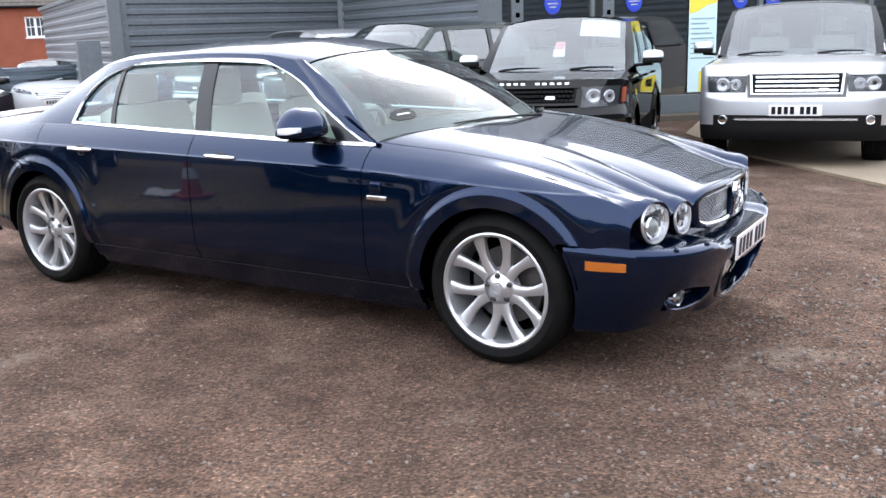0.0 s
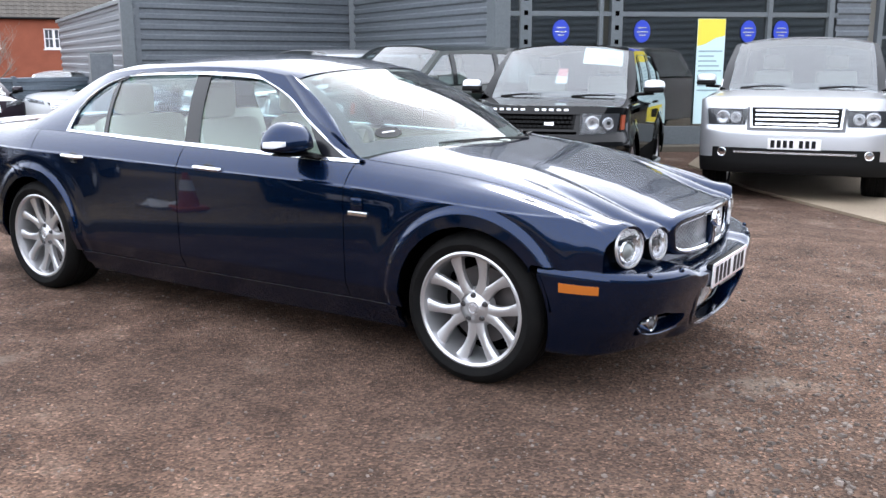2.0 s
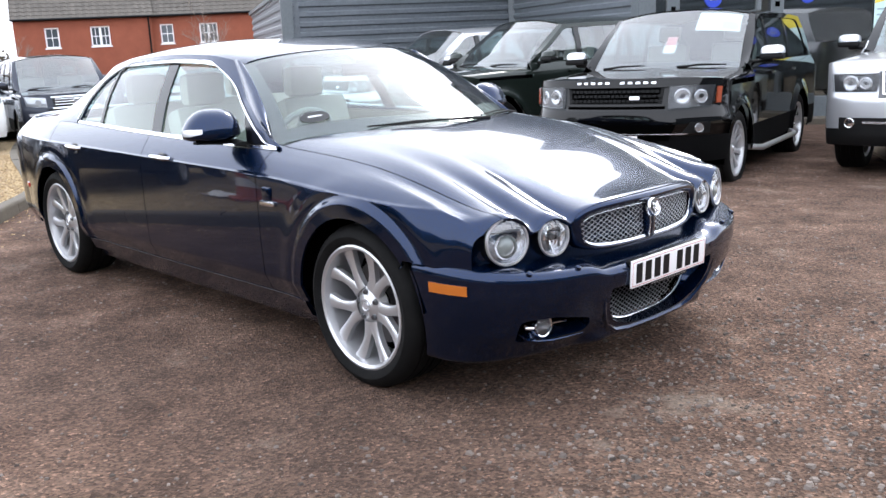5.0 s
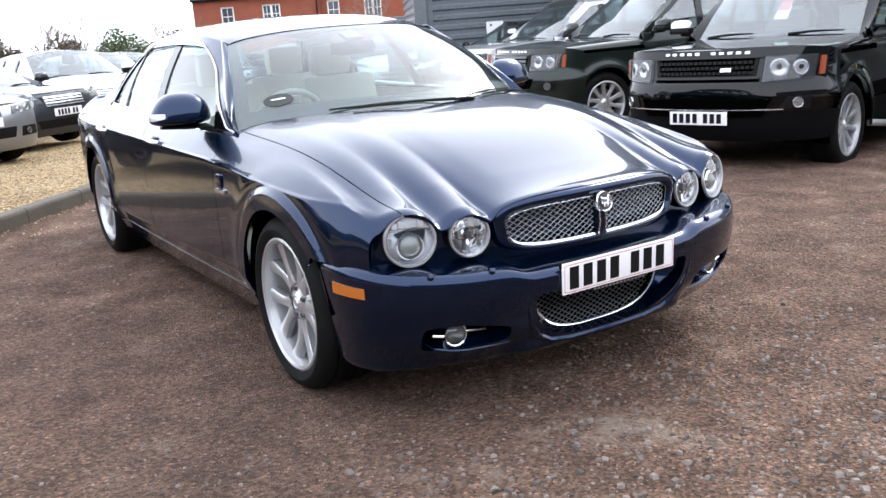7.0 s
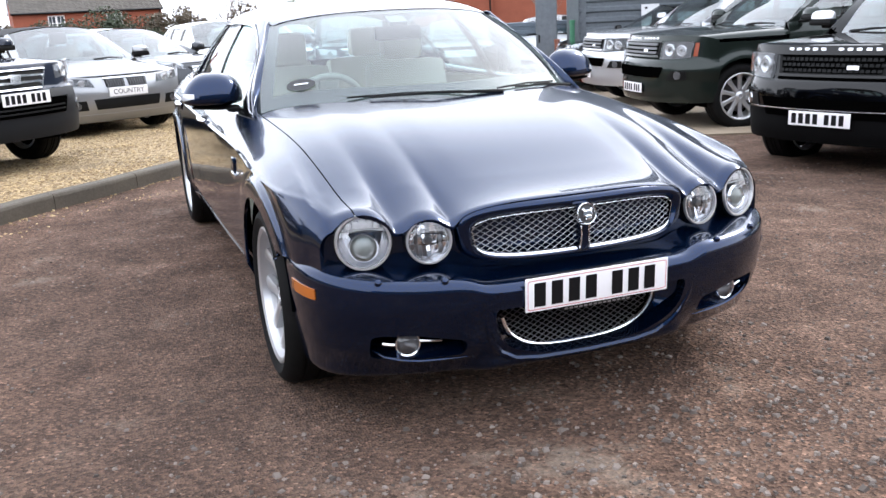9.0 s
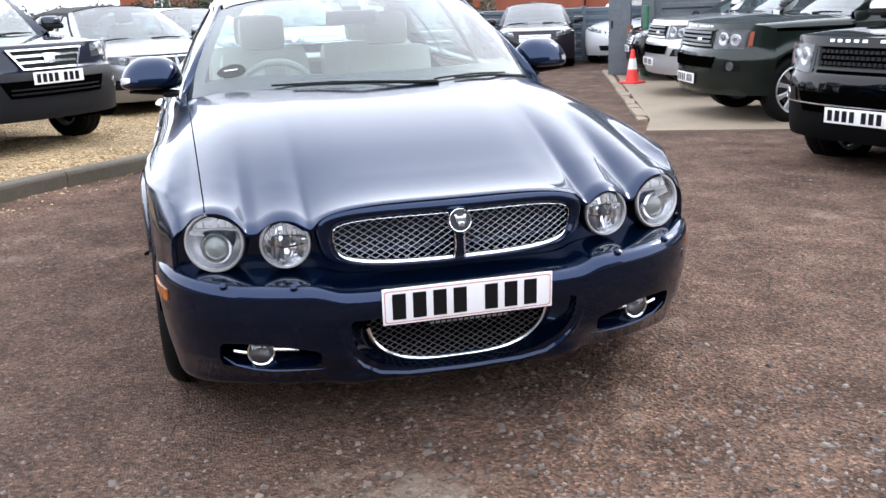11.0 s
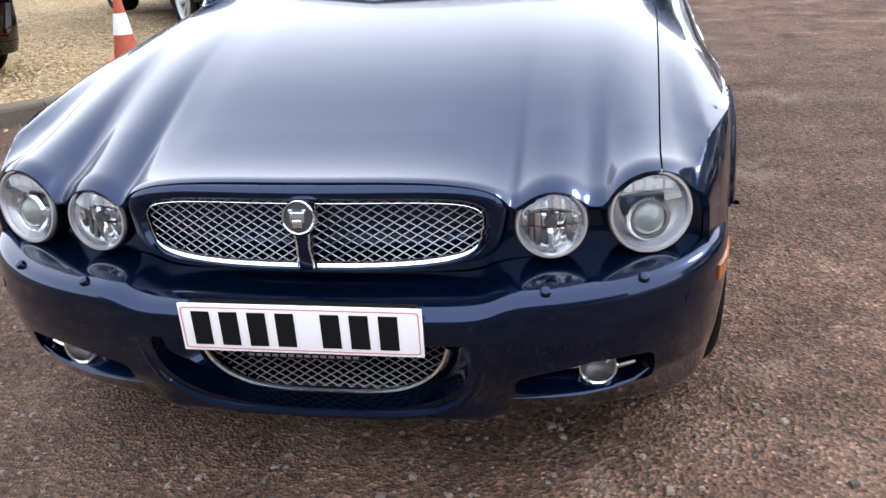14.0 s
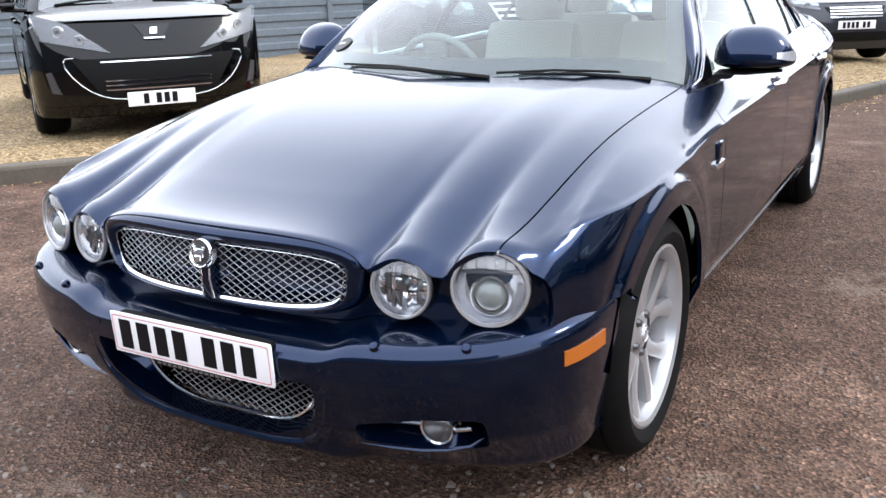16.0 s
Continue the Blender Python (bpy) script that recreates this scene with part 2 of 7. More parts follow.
GREYINK = material("banner_grey_print", (0.25, 0.35, 0.38), 0.5)
SHOPFLOOR = plain_mat("showroom_floor", (0.16, 0.155, 0.15), (0.22, 0.21, 0.2), 1, 20, 0.4, 0.02)
RUST = plain_mat("rusty_steel", (0.16, 0.05, 0.03), (0.27, 0.10, 0.06), 4, 40, 0.8, 0.3)


def island_tones(m, lo, hi):
    """Give every loose piece of a mesh a tone of its own."""
    g = node(m, "ShaderNodeNewGeometry")
    wire(m, ramp(m, g.outputs["Random Per Island"], [(0.0, lo), (1.0, hi)]), bsdf(m).inputs["Base Color"])


island_tones(STONE, (0.045, 0.034, 0.028), (0.21, 0.172, 0.148))
island_tones(WOODCHIP, (0.15, 0.09, 0.04), (0.54, 0.40, 0.215))

# ---- mesh tools ----
def part(name, bm, mat, parent=None, label="", smooth=True, sharp=38):
    me = bpy.data.meshes.new(name)
    bm.to_mesh(me)
    bm.free()
    if smooth:
        me.shade_smooth()
        me.set_sharp_from_angle(angle=radians(sharp))
    for mt in mat if isinstance(mat, (list, tuple)) else [mat]:
        me.materials.append(mt)
    ob = new(name, me)
    ob.parent = parent
    return tagged(ob, label=label)


def thing(name, label, category, m=None, group="", kind=""):
    ob = new(name)
    ob.empty_display_size = 0.2
    if m is not None:
        ob.matrix_world = m
    return tagged(ob, label, category, group, kind)


def curve(pts):
    """A smooth curve through (x, y) pairs, with no overshoot."""
    xs = np.array([p[0] for p in pts], float)
    ys = np.array([p[1] for p in pts], float)
    h, d = np.diff(xs), np.diff(ys) / np.diff(xs)
    s = np.zeros(len(xs))
    s[0], s[-1] = d[0], d[-1]
    for i in range(1, len(xs) - 1):
        if d[i - 1] * d[i] > 0:
            w1, w2 = 2 * h[i] + h[i - 1], h[i] + 2 * h[i - 1]
            s[i] = (w1 + w2) / (w1 / d[i - 1] + w2 / d[i])

    def f(x):
        if x <= xs[0]:
            return float(ys[0])
        if x >= xs[-1]:
            return float(ys[-1])
        i = int(np.searchsorted(xs, x)) - 1
        t = (x - xs[i]) / h[i]
        return float((1 + 2 * t) * (1 - t) ** 2 * ys[i] + t * (1 - t) ** 2 * h[i] * s[i] + t * t * (3 - 2 * t) * ys[i + 1] + t * t * (t - 1) * h[i] * s[i + 1])
    return f


def lin(a, b, n):
    return [a + (b - a) * i / (n - 1) for i in range(n)]


HEART = Vector((-1.5, 0, 0.6))   # the middle of a car, from which its panels face away


def patch(P, us, vs, holes=(), rim=0.012, flip=False):
    """A sheet of the surface P(u, v) with openings where a hole's value is negative, and a folded edge all round."""
    bm = bmesh.new()
    nu, nv = len(us), len(vs)
    prm = {(i, j): [us[i], vs[j]] for i in range(nu) for j in range(nv)}
    val = [{k: g(*P(*p)) for k, p in prm.items()} for g in holes]
    faces = []
    for i in range(nu - 1):
        for j in range(nv - 1):
            q = [(i, j), (i + 1, j), (i + 1, j + 1), (i, j + 1)]
            if not any(all(v[k] < 0 for k in q) for v in val):
                faces.append(q)
    used = {k for q in faces for k in q}
    eu, ev = (us[-1] - us[0]) * 1e-4, (vs[-1] - vs[0]) * 1e-4
    du, dv = max(abs(b - a) for a, b in zip(us, us[1:])), max(abs(b - a) for a, b in zip(vs, vs[1:]))
    for g, v in zip(holes, val):
        for k in used:
            if v[k] < 0:
                p = prm[k]
                for _ in range(4):
                    g0 = g(*P(*p))
                    a, b = (g(*P(p[0] + eu, p[1])) - g0) / eu, (g(*P(p[0], p[1] + ev)) - g0) / ev
                    a, b = a * du, b * dv
                    n2 = a * a + b * b + 1e-9
                    ku, kv = max(-0.8, min(0.8, g0 * a / n2)), max(-0.8, min(0.8, g0 * b / n2))
                    p = [min(max(p[0] - ku * du, min(us)), max(us)), min(max(p[1] - kv * dv, min(vs)), max(vs))]
                prm[k] = p
    made = {k: bm.verts.new(P(*prm[k])) for k in used}
    for q in faces:
        vsq = [made[k] for k in (reversed(q) if flip else q)]
        if len(set(vsq)) == 4:
            bm.faces.new(vsq)
    bmesh.ops.remove_doubles(bm, verts=bm.verts[:], dist=1e-5)
    bm.normal_update()
    away = sum(f.normal.dot(f.calc_center_median() - HEART) * f.calc_area() for f in bm.faces)
    if away < 0:
        bmesh.ops.reverse_faces(bm, faces=bm.faces[:])
        bm.normal_update()
    if rim:
        fold(bm, rim)
    return bm


def fold(bm, rim):
    """Turn the open edges inwards by rim, so that the sheet shows a thickness."""
    bm.normal_update()
    border = [e for e in bm.edges if e.is_boundary]
    back = {}
    for e in border:
        for v in e.verts:
            if v not in back:
                back[v] = v.co - v.normal * rim
    back = {v: bm.verts.new(c) for v, c in back.items()}
    for e in border:
        lo = e.link_loops[0]
        a, b = lo.vert, lo.link_loop_next.vert
        try:
            bm.faces.new((b, a, back[a], back[b]))
        except ValueError:
            pass


def mirrored(bm):
    b = bm.copy()
    bmesh.ops.scale(b, vec=(1, -1, 1), verts=b.verts[:])
    bmesh.ops.reverse_faces(b, faces=b.faces[:])
    return b


def both(name, bm, mat, parent, label=""):
    b = mirrored(bm)
    return part(name, bm, mat, parent, label), part(name, b, mat, parent, label)


def box(bm, x0, x1, y0, y1, z0, z1, m=None):
    co = [(x, y, z) for x in (x0, x1) for y in (y0, y1) for z in (z0, z1)]
    v = [bm.verts.new(m @ Vector(c) if m is not None else c) for c in co]
    for f in ((0, 1, 3, 2), (4, 6, 7, 5), (0, 4, 5, 1), (2, 3, 7, 6), (0, 2, 6, 4), (1, 5, 7, 3)):
        bm.faces.new([v[i] for i in f])
    return v


def boxes(*sizes, bevel=0.0):
    bm = bmesh.new()
    for s in sizes:
        box(bm, *s)
    if bevel:
        bmesh.ops.bevel(bm, geom=bm.edges[:], offset=bevel, segments=2, affect="EDGES", profile=0.6)
    bmesh.ops.recalc_face_normals(bm, faces=bm.faces[:])
    return bm


def lathe(profile, n=32, m=None, bm=None, close=False):
    """Turn (radius, height) pairs about the local z axis."""
    bm = bm or bmesh.new()
    rings = []
    for r, h in profile:
        ring = []
        for i in range(n):
            a = 2 * math.pi * i / n
            c = Vector((r * math.cos(a), r * math.sin(a), h))
            ring.append(bm.verts.new(m @ c if m is not None else c))
        rings.append(ring)
    for a, b in zip(rings, rings[1:] + (rings[:1] if close else [])):
        for i in range(n):
            bm.faces.new((a[i], a[(i + 1) % n], b[(i + 1) % n], b[i]))
    if not close:
        for ring, r in ((rings[0], profile[0][0]), (rings[-1], profile[-1][0])):
            if r < 0.02:
                bm.faces.new(ring)
    bmesh.ops.recalc_face_normals(bm, faces=bm.faces[:])
    return bm


def tube(points, r, n=6, closed=False, bm=None, flat=1.0):
    """A bar of radius r (or a list of radii) along points."""
    bm = bm or bmesh.new()
    pts = [Vector(p) for p in points]
    rs = r if isinstance(r, (list, tuple)) else [r] * len(pts)
    rings = []
    for i, p in enumerate(pts):
        a = pts[i - 1] if (i or closed) else p
        b = pts[(i + 1) % len(pts)] if (i < len(pts) - 1 or closed) else p
        d = (b - a).normalized()
        side = d.cross(Vector((0, 0, 1)))
        side = side.normalized() if side.length > 1e-3 else Vector((1, 0, 0))
        up = side.cross(d)
        rings.append([bm.verts.new(p + side * rs[i] * math.cos(t) + up * rs[i] * flat * math.sin(t)) for t in (2 * math.pi * k / n for k in range(n))])
    for a, b in zip(rings, rings[1:] + (rings[:1] if closed else [])):
        for k in range(n):
            bm.faces.new((a[k], a[(k + 1) % n], b[(k + 1) % n], b[k]))
    if not closed:
        bm.faces.new(rings[0])
        bm.faces.new(list(reversed(rings[-1])))
    bmesh.ops.recalc_face_normals(bm, faces=bm.faces[:])
    return bm


def ribbon(outer, inner, rim=0.006, closed=True):
    """A band between two lines of points, with folded edges."""
    bm = bmesh.new()
    a = [bm.verts.new(p) for p in outer]
    b = [bm.verts.new(p) for p in inner]
    k = len(a)
    for i in range(k if closed else k - 1):
        j = (i + 1) % k
        bm.faces.new((a[i], a[j], b[j], b[i]))
    if rim:
        fold(bm, rim)
    return bm


def super_ring(a, b, cy, cz, n=3.0, count=64):
    out = []
    for i in range(count):
        t = 2 * math.pi * i / count
        c, s = math.cos(t), math.sin(t)
        out.append((cy + a * math.copysign(abs(c) ** (2 / n), c), cz + b * math.copysign(abs(s) ** (2 / n), s)))
    return out


def axis_to(d):
    """A turn that carries local z to d."""
    return Vector(d).normalized().to_track_quat("Z", "Y").to_matrix().to_4x4()


def lettering(text, size, mat, parent, m, depth=0.001, name="lettering"):
    cu = bpy.data.curves.new(name, "FONT")
    cu.body, cu.size, cu.extrude, cu.align_x, cu.align_y = text, size, depth, "CENTER", "CENTER"
    ob = new(name, cu)
    dg = bpy.context.evaluated_depsgraph_get()
    me = bpy.data.meshes.new_from_object(ob.evaluated_get(dg))
    bpy.data.objects.remove(ob)
    me.materials.clear()
    me.materials.append(mat)
    out = new(name, me)
    out.parent = parent
    out.matrix_local = m
    return out


def plate(parent, m, width=0.52, height=0.111, bars="22 3", yellow=False, word="", line=False):
    """A registration plate facing local +x: seven dark bars where the characters stand."""
    bm = boxes((-0.004, 0.004, -width / 2, width / 2, -height / 2, height / 2), bevel=0.003)
    ob = part("number_plate", bm, PLATEYELLOW if yellow else PLATEWHITE, parent, "white plate with black characters")
    ob.matrix_local = m
    if line:
        o = [(0.0046, y, z) for y, z in super_ring(width / 2 - 0.006, height / 2 - 0.006, 0, 0, 30, 200)]
        i = [(0.0046, y, z) for y, z in super_ring(width / 2 - 0.0085, height / 2 - 0.0085, 0, 0, 30, 200)]
        part("border_line", ribbon(o, i, 0), PINK, ob)
    if word:
        lettering(word, height * 0.78, INK, ob, Matrix.Translation((0.005, 0, 0)) @ pose(0, 0, 0, 90, 0, 90), name="word")
        return ob
    w = 0.05 * width / 0.52
    total = len(bars.replace(" ", "")) * w * 1.22 + bars.count(" ") * w * 0.7
    y = -total / 2
    for ch in bars:
        if ch == " ":
            y += w * 0.7
            continue
        part("character_bar", boxes((0.0045, 0.0055, y, y + w * 0.8, -height * 0.355, height * 0.355)), INK, ob, smooth=False)
        y += w * 1.22
    return ob

# ---- wheels ----
def wheel(parent, m, radius, width, rim_r, spokes=10, style="pair", mat=None, disc=True, n=48):
    """A wheel whose face looks along local -y, with its middle at m."""
    mat = mat or ALLOY
    turn = m @ pose(0, 0, 0, 90, 0, 0)
    w = width / 2
    barrel = lathe([(rim_r, w - 0.012), (rim_r + 0.004, w - 0.004), (rim_r - 0.004, w - 0.001), (rim_r - 0.016, w - 0.008), (rim_r - 0.022, w - 0.04), (rim_r - 0.012, w - 0.045)], n)
    wh = part("wheel", barrel, mat, parent, "silver alloy wheel with dark tyre")
    wh.matrix_local = turn
    part("rim_barrel", lathe([(rim_r - 0.020, w - 0.038), (rim_r - 0.03, 0.0), (rim_r - 0.03, -w + 0.02), (rim_r, -w + 0.01)], n), ALLOY, wh, "dull inner rim")
    R = radius
    side = R - rim_r
    prof = [(rim_r - 0.004, w - 0.012), (rim_r + 0.012, w + 0.001), (rim_r + side * 0.45, w + 0.010), (R - 0.028, w + 0.002), (R - 0.010, w - 0.016), (R, w - 0.045)]
    for k in (0.55, 0.12):
        prof += [(R, w * k + 0.006), (R - 0.008, w * k + 0.003), (R - 0.008, w * k - 0.003), (R, w * k - 0.006)]
    full = prof + [(r, -h) for r, h in reversed(prof)]
    part("tyre", lathe(full, n, close=True), RUBBER, wh, "black low-profile tyre")
    hub_r, face = rim_r * (0.34 if style == "pair" else 0.27), w - 0.026
    for k in range(spokes):
        a = 2 * math.pi * k / spokes
        if style == "pair":
            pair = 2 * math.pi * (k // 2) / (spokes / 2)
            s = -1 if k % 2 else 1
            ah, ar = pair + s * 0.13, pair + s * 0.365
        else:
            ah, ar = a, a + 0.05
        pts = []
        for i in range(6):
            t = i / 5
            rr = hub_r * 0.8 + (rim_r - 0.012 - hub_r * 0.8) * t
            an = ah + (ar - ah) * t
            wd = (0.062 - 0.024 * math.sin(math.pi * min(1, t * 1.05))) * rim_r / 0.25
            hz = face - 0.016 - 0.012 * math.sin(math.pi * (0.1 + 0.6 * t)) + 0.026 * t
            pts.append((rr, an, wd, hz))
        bm = bmesh.new()
        rows = []
        for rr, an, wd, hz in pts:
            c, s2 = Vector((math.cos(an), math.sin(an), 0)), Vector((-math.sin(an), math.cos(an), 0))
            rows.append([bm.verts.new(c * rr + s2 * o + Vector((0, 0, z))) for o, z in ((-wd / 2, hz - 0.03), (-wd / 2, hz - 0.006), (-wd / 4, hz), (wd / 4, hz), (wd / 2, hz - 0.006), (wd / 2, hz - 0.03))])
        for p, q in zip(rows, rows[1:]):
            for i in range(5):
                bm.faces.new((p[i], p[i + 1], q[i + 1], q[i]))
        bmesh.ops.recalc_face_normals(bm, faces=bm.faces[:])
        part("spoke", bm, mat, wh)
    part("hub", lathe([(0.001, face - 0.012), (0.03, face - 0.012), (0.034, face - 0.016), (hub_r * 0.92, face - 0.030), (hub_r * 1.05, face - 0.06)], 30), mat, wh)
    part("centre_cap", lathe([(0.001, face - 0.009), (0.016, face - 0.009), (0.018, face - 0.012), (0.021, face - 0.008), (0.024, face - 0.014)], 24), BOWL, wh, "silver ringed centre cap")
    for k in range(5 if style == "pair" else 0):
        a = 2 * math.pi * (k + 0.5) / 5
        part("wheel_nut", lathe([(0.001, face - 0.012), (0.009, face - 0.012), (0.0105, face - 0.018), (0.0145, face - 0.024)], 8, Matrix.Translation((0.057 * math.cos(a), 0.057 * math.sin(a), 0))), BOWLDARK, wh)
    if disc:
        part("brake_disc", lathe([(0.05, 0.0), (rim_r * 0.68, 0.0), (rim_r * 0.68, -0.03), (0.05, -0.03)], 32), DARKALLOY, wh, "dark iron brake disc")
    # black disc that paints the shade behind the spokes
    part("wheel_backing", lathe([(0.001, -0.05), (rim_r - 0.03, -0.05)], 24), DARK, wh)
    return wh

# ---- the navy saloon in the middle: x runs forward from the front axle, y to the car's left ----
saloon = thing("car", "navy blue four-door luxury saloon with chrome trim parked on brown tarmac", "car")
WB, HUB, RAD = 3.159, 0.335, 0.343
NE = 3.6
h_w = curve([(-4.3, 0.72), (-4.0, 0.83), (-3.6, 0.90), (-3.16, 0.926), (-2.4, 0.930), (-1.4, 0.927), (-0.6, 0.918), (0.0, 0.925), (0.34, 0.900), (0.5, 0.873), (0.62, 0.832), (0.8, 0.785)])
h_zc = curve([(-4.4, 0.99), (-4.0, 1.06), (-3.6, 1.085), (-3.2, 1.12), (-2.0, 1.11), (-1.0, 1.08), (-0.65, 1.03), (-0.3, 0.988), (0.0, 0.945), (0.3, 0.887), (0.55, 0.818), (0.70, 0.770), (0.80, 0.742)])
h_z1 = curve([(-4.3, 0.62), (-0.6, 0.60), (0.3, 0.60), (0.7, 0.585)])
h_zb = curve([(-4.3, 0.945), (-3.9, 0.985), (-3.2, 0.992), (-2.0, 0.962), (-0.75, 0.932), (-0.3, 0.925)])
LAMPS = ((0.712, 0.662, 0.098), (0.511, 0.648, 0.083))


def bell(v, w):
    return math.exp(-(v / w) ** 2)


h_cr = curve([(-4.3, 0.885), (-3.2, 0.874), (-1.6, 0.850), (-0.7, 0.832), (-0.3, 0.812), (0.08, 0.792), (0.34, 0.778), (0.6, 0.766)])


def swage(x, z):
    """How far the side stands off its plain curve: upright up to the waist crease, then a groove and a sloping shoulder."""
    w, z1, c, top = h_w(x), h_z1(x), h_cr(x), h_zc(x)
    fade = min(1, max(0, (0.66 - x) / 0.36))

    def lack(q):
        t = min(0.999, max(0, (q - z1) / (top - z1)))
        return w * (1 - (1 - t ** NE) ** (1 / NE))
    if z <= c:
        return fade * 0.82 * lack(z)
    step = min(1, (z - c) / 0.006)
    return fade * (0.82 * lack(c) - 0.008 * step) * max(0, 1 - (z - c) / min(0.12, 0.9 * (top - c)))


def flare(x, z):
    """The raised flange round each wheel arch."""
    if z < 0.2:
        return 0.0
    out = 0.0
    for xc in (0.0, -WB):
        r = math.hypot(x - xc, z - HUB)
        k = min(1, max(0, (0.468 - r) / 0.038))
        out += 0.021 * k * k * (3 - 2 * k) + 0.006 * bell(r - 0.50, 0.05)
    return out


def h_half(x, z):
    """Half width of the body at station x and height z."""
    w, z1 = h_w(x), h_z1(x)
    if z <= z1:
        y = w * (1 - 0.030 * ((z1 - z) / (z1 - 0.17)) ** 2.4)
        y -= 0.36 * max(0, 0.375 - z) * min(1, max(0, (0.375 - z) / 0.02))
    else:
        t = min(0.999, (z - z1) / (h_zc(x) - z1))
        y = w * (1 - t ** NE) ** (1 / NE)
    return y + flare(x, z) + swage(x, z)


def h_top(x, y):
    w, z1 = h_w(x), h_z1(x)
    t = min(0.9995, abs(y) / w)
    return z1 + (h_zc(x) - z1) * (1 - t ** NE) ** (1 / NE)


def x_lip(y):
    y = abs(y)
    return 0.760 - 0.2 * y * y - 0.9 * max(0, y - 0.66) ** 2


def z_lip(y):
    """The front edge of the bonnet: over the grille and in brows over the lamps."""
    y = abs(y)
    parts = [0.694]
    if y < 0.43:
        parts.append(0.655 + 0.102 * max(0, 1 - (y / 0.43) ** 3.4) ** (1 / 3.4))
    for cy, cz, r in LAMPS:
        if abs(y - cy) < r:
            parts.append(cz + math.sqrt(r * r - (y - cy) ** 2))
    k = 0.009
    top = max(parts)
    return top + k * math.log(sum(math.exp((p - top) / k) for p in parts))


def brow(x, y, z):
    """Blend the plain bonnet into the lip; long soft ridges run back from the lamps beside a low centre bulge."""
    y2 = min(abs(y), 0.80)
    d = max(0, x_lip(y2) - x)
    b = max(0, 1 - d / 1.0) ** 3.4
    b *= 1 - min(1, max(0, (abs(y) - 0.765) / 0.04))
    z += b * (z_lip(y2) - z)
    up = min(1, d / 0.22) ** 1.5 * max(0, 1 - d / 1.12) ** 0.8
    z += 0.008 * up * bell(y2 - 0.500, 0.066) + 0.007 * up * bell(y2 - 0.668, 0.052)
    z += 0.005 * up / (1 + math.exp((y2 - 0.335) / 0.020))
    out = min(1, max(0, (y2 - 0.40) / 0.06))
    return z - (0.005 + 0.010 * out) * max(0, 1 - d / (0.02 + 0.03 * out)) ** 2


def cowl_x(y):
    return -0.335 - 0.35 * (y / 0.77) ** 2


HOOD_Y = 0.728


def hood_edge(x):
    """Half width of the bonnet, which widens towards the windscreen."""
    return HOOD_Y + 0.042 * min(1, max(0, (0.58 - x) / 1.2))


def bonnet_pt(u, y):
    a = cowl_x(y * 1.04) + 0.02
    x = a + (x_lip(y) - a) * u
    y *= hood_edge(x) / HOOD_Y
    return x, y, brow(x, y, h_top(x, y))


us = [1 - (1 - t) ** 1.8 for t in lin(0, 1, 60)]
bonnet = part("bonnet", patch(bonnet_pt, us, lin(-HOOD_Y, HOOD_Y, 150), rim=0.014, flip=True), NAVY, saloon, "navy bonnet with long flutes behind the lamps", sharp=60)


def arch(xc, r=0.376):
    return lambda x, y, z: math.hypot(x - xc, z - HUB) - r


def wing_pt(u, v):
    """v below 0: straight side; above 0: over the shoulder to the bonnet's edge."""
    x0 = -0.692
    xn = x0 + (0.66 - x0) * u
    for _ in range(2):
        z1 = h_z1(xn)
        if v <= 0:
            lo = 0.292 if xn < 0.2 else 0.585
            z = z1 + v * (z1 - 0.292)
            y = h_half(xn, z)
        else:
            w = h_w(xn)
            end = hood_edge(xn) + 0.004
            t_end = math.acos(min(1, max(0, (end / w))) ** (NE / 2))
            th = v * t_end
            y = w * max(1e-6, math.cos(th)) ** (2 / NE)
            z = z1 + (h_zc(xn) - z1) * math.sin(th) ** (2 / NE)
        xn = x0 + (x_lip(min(y, 0.86)) - x0) * u
    if v > 0:
        z = brow(xn, y, z)
        y += (flare(xn, z) + swage(xn, z)) * min(1, 4 * (1 - v))
    return xn, -y, z


def below_bumper_line(x, y, z):
    return max(0.30 - x, z - (0.580 - 0.14 * max(0, x - 0.34)))


us = lin(0, 1, 110)
vs = lin(-1, 0, 30) + lin(0, 0.62, 44)[1:] + lin(0.62, 1, 14)[1:]
both("front_wing", patch(wing_pt, us, vs, [arch(0.0), below_bumper_line], rim=0.014), NAVY, saloon)


def side_pt(xa, xb, z0, zt):
    def P(u, v):
        z = z0 + 0.5 * (0.95 - z0) * v
        for _ in range(3):
            x = xa(z) + (xb(z) - xa(z)) * u
            z = z0 + (zt(x) - z0) * v
        return x, -h_half(x, z), z
    return P


def rear_edge(z):
    return -WB + math.sqrt(max(0.0, 0.435 ** 2 - max(0, z - HUB) ** 2)) if z < HUB + 0.43 else -WB + 0.02 - 0.15 * (z - HUB - 0.43)


zrows = lin(0, 0.20, 12) + lin(0.20, 0.78, 24)[1:] + lin(0.78, 0.92, 28)[1:] + lin(0.92, 1, 6)[1:]
for nm, xa, xb in (("front_door", lambda z: -1.838, lambda z: -0.697), ("rear_door", rear_edge, lambda z: -1.844)):
    both(nm, patch(side_pt(xa, xb, 0.292, h_zb), lin(0, 1, 60), zrows, [arch(-WB)], rim=0.014, flip=True), NAVY, saloon, "navy door with chrome handle")
both("rear_wing", patch(side_pt(lambda z: -3.86, lambda z: rear_edge(z) - 0.005, 0.292, h_zb), lin(0, 1, 70), zrows, [arch(-WB)], rim=0.014, flip=True), NAVY, saloon)
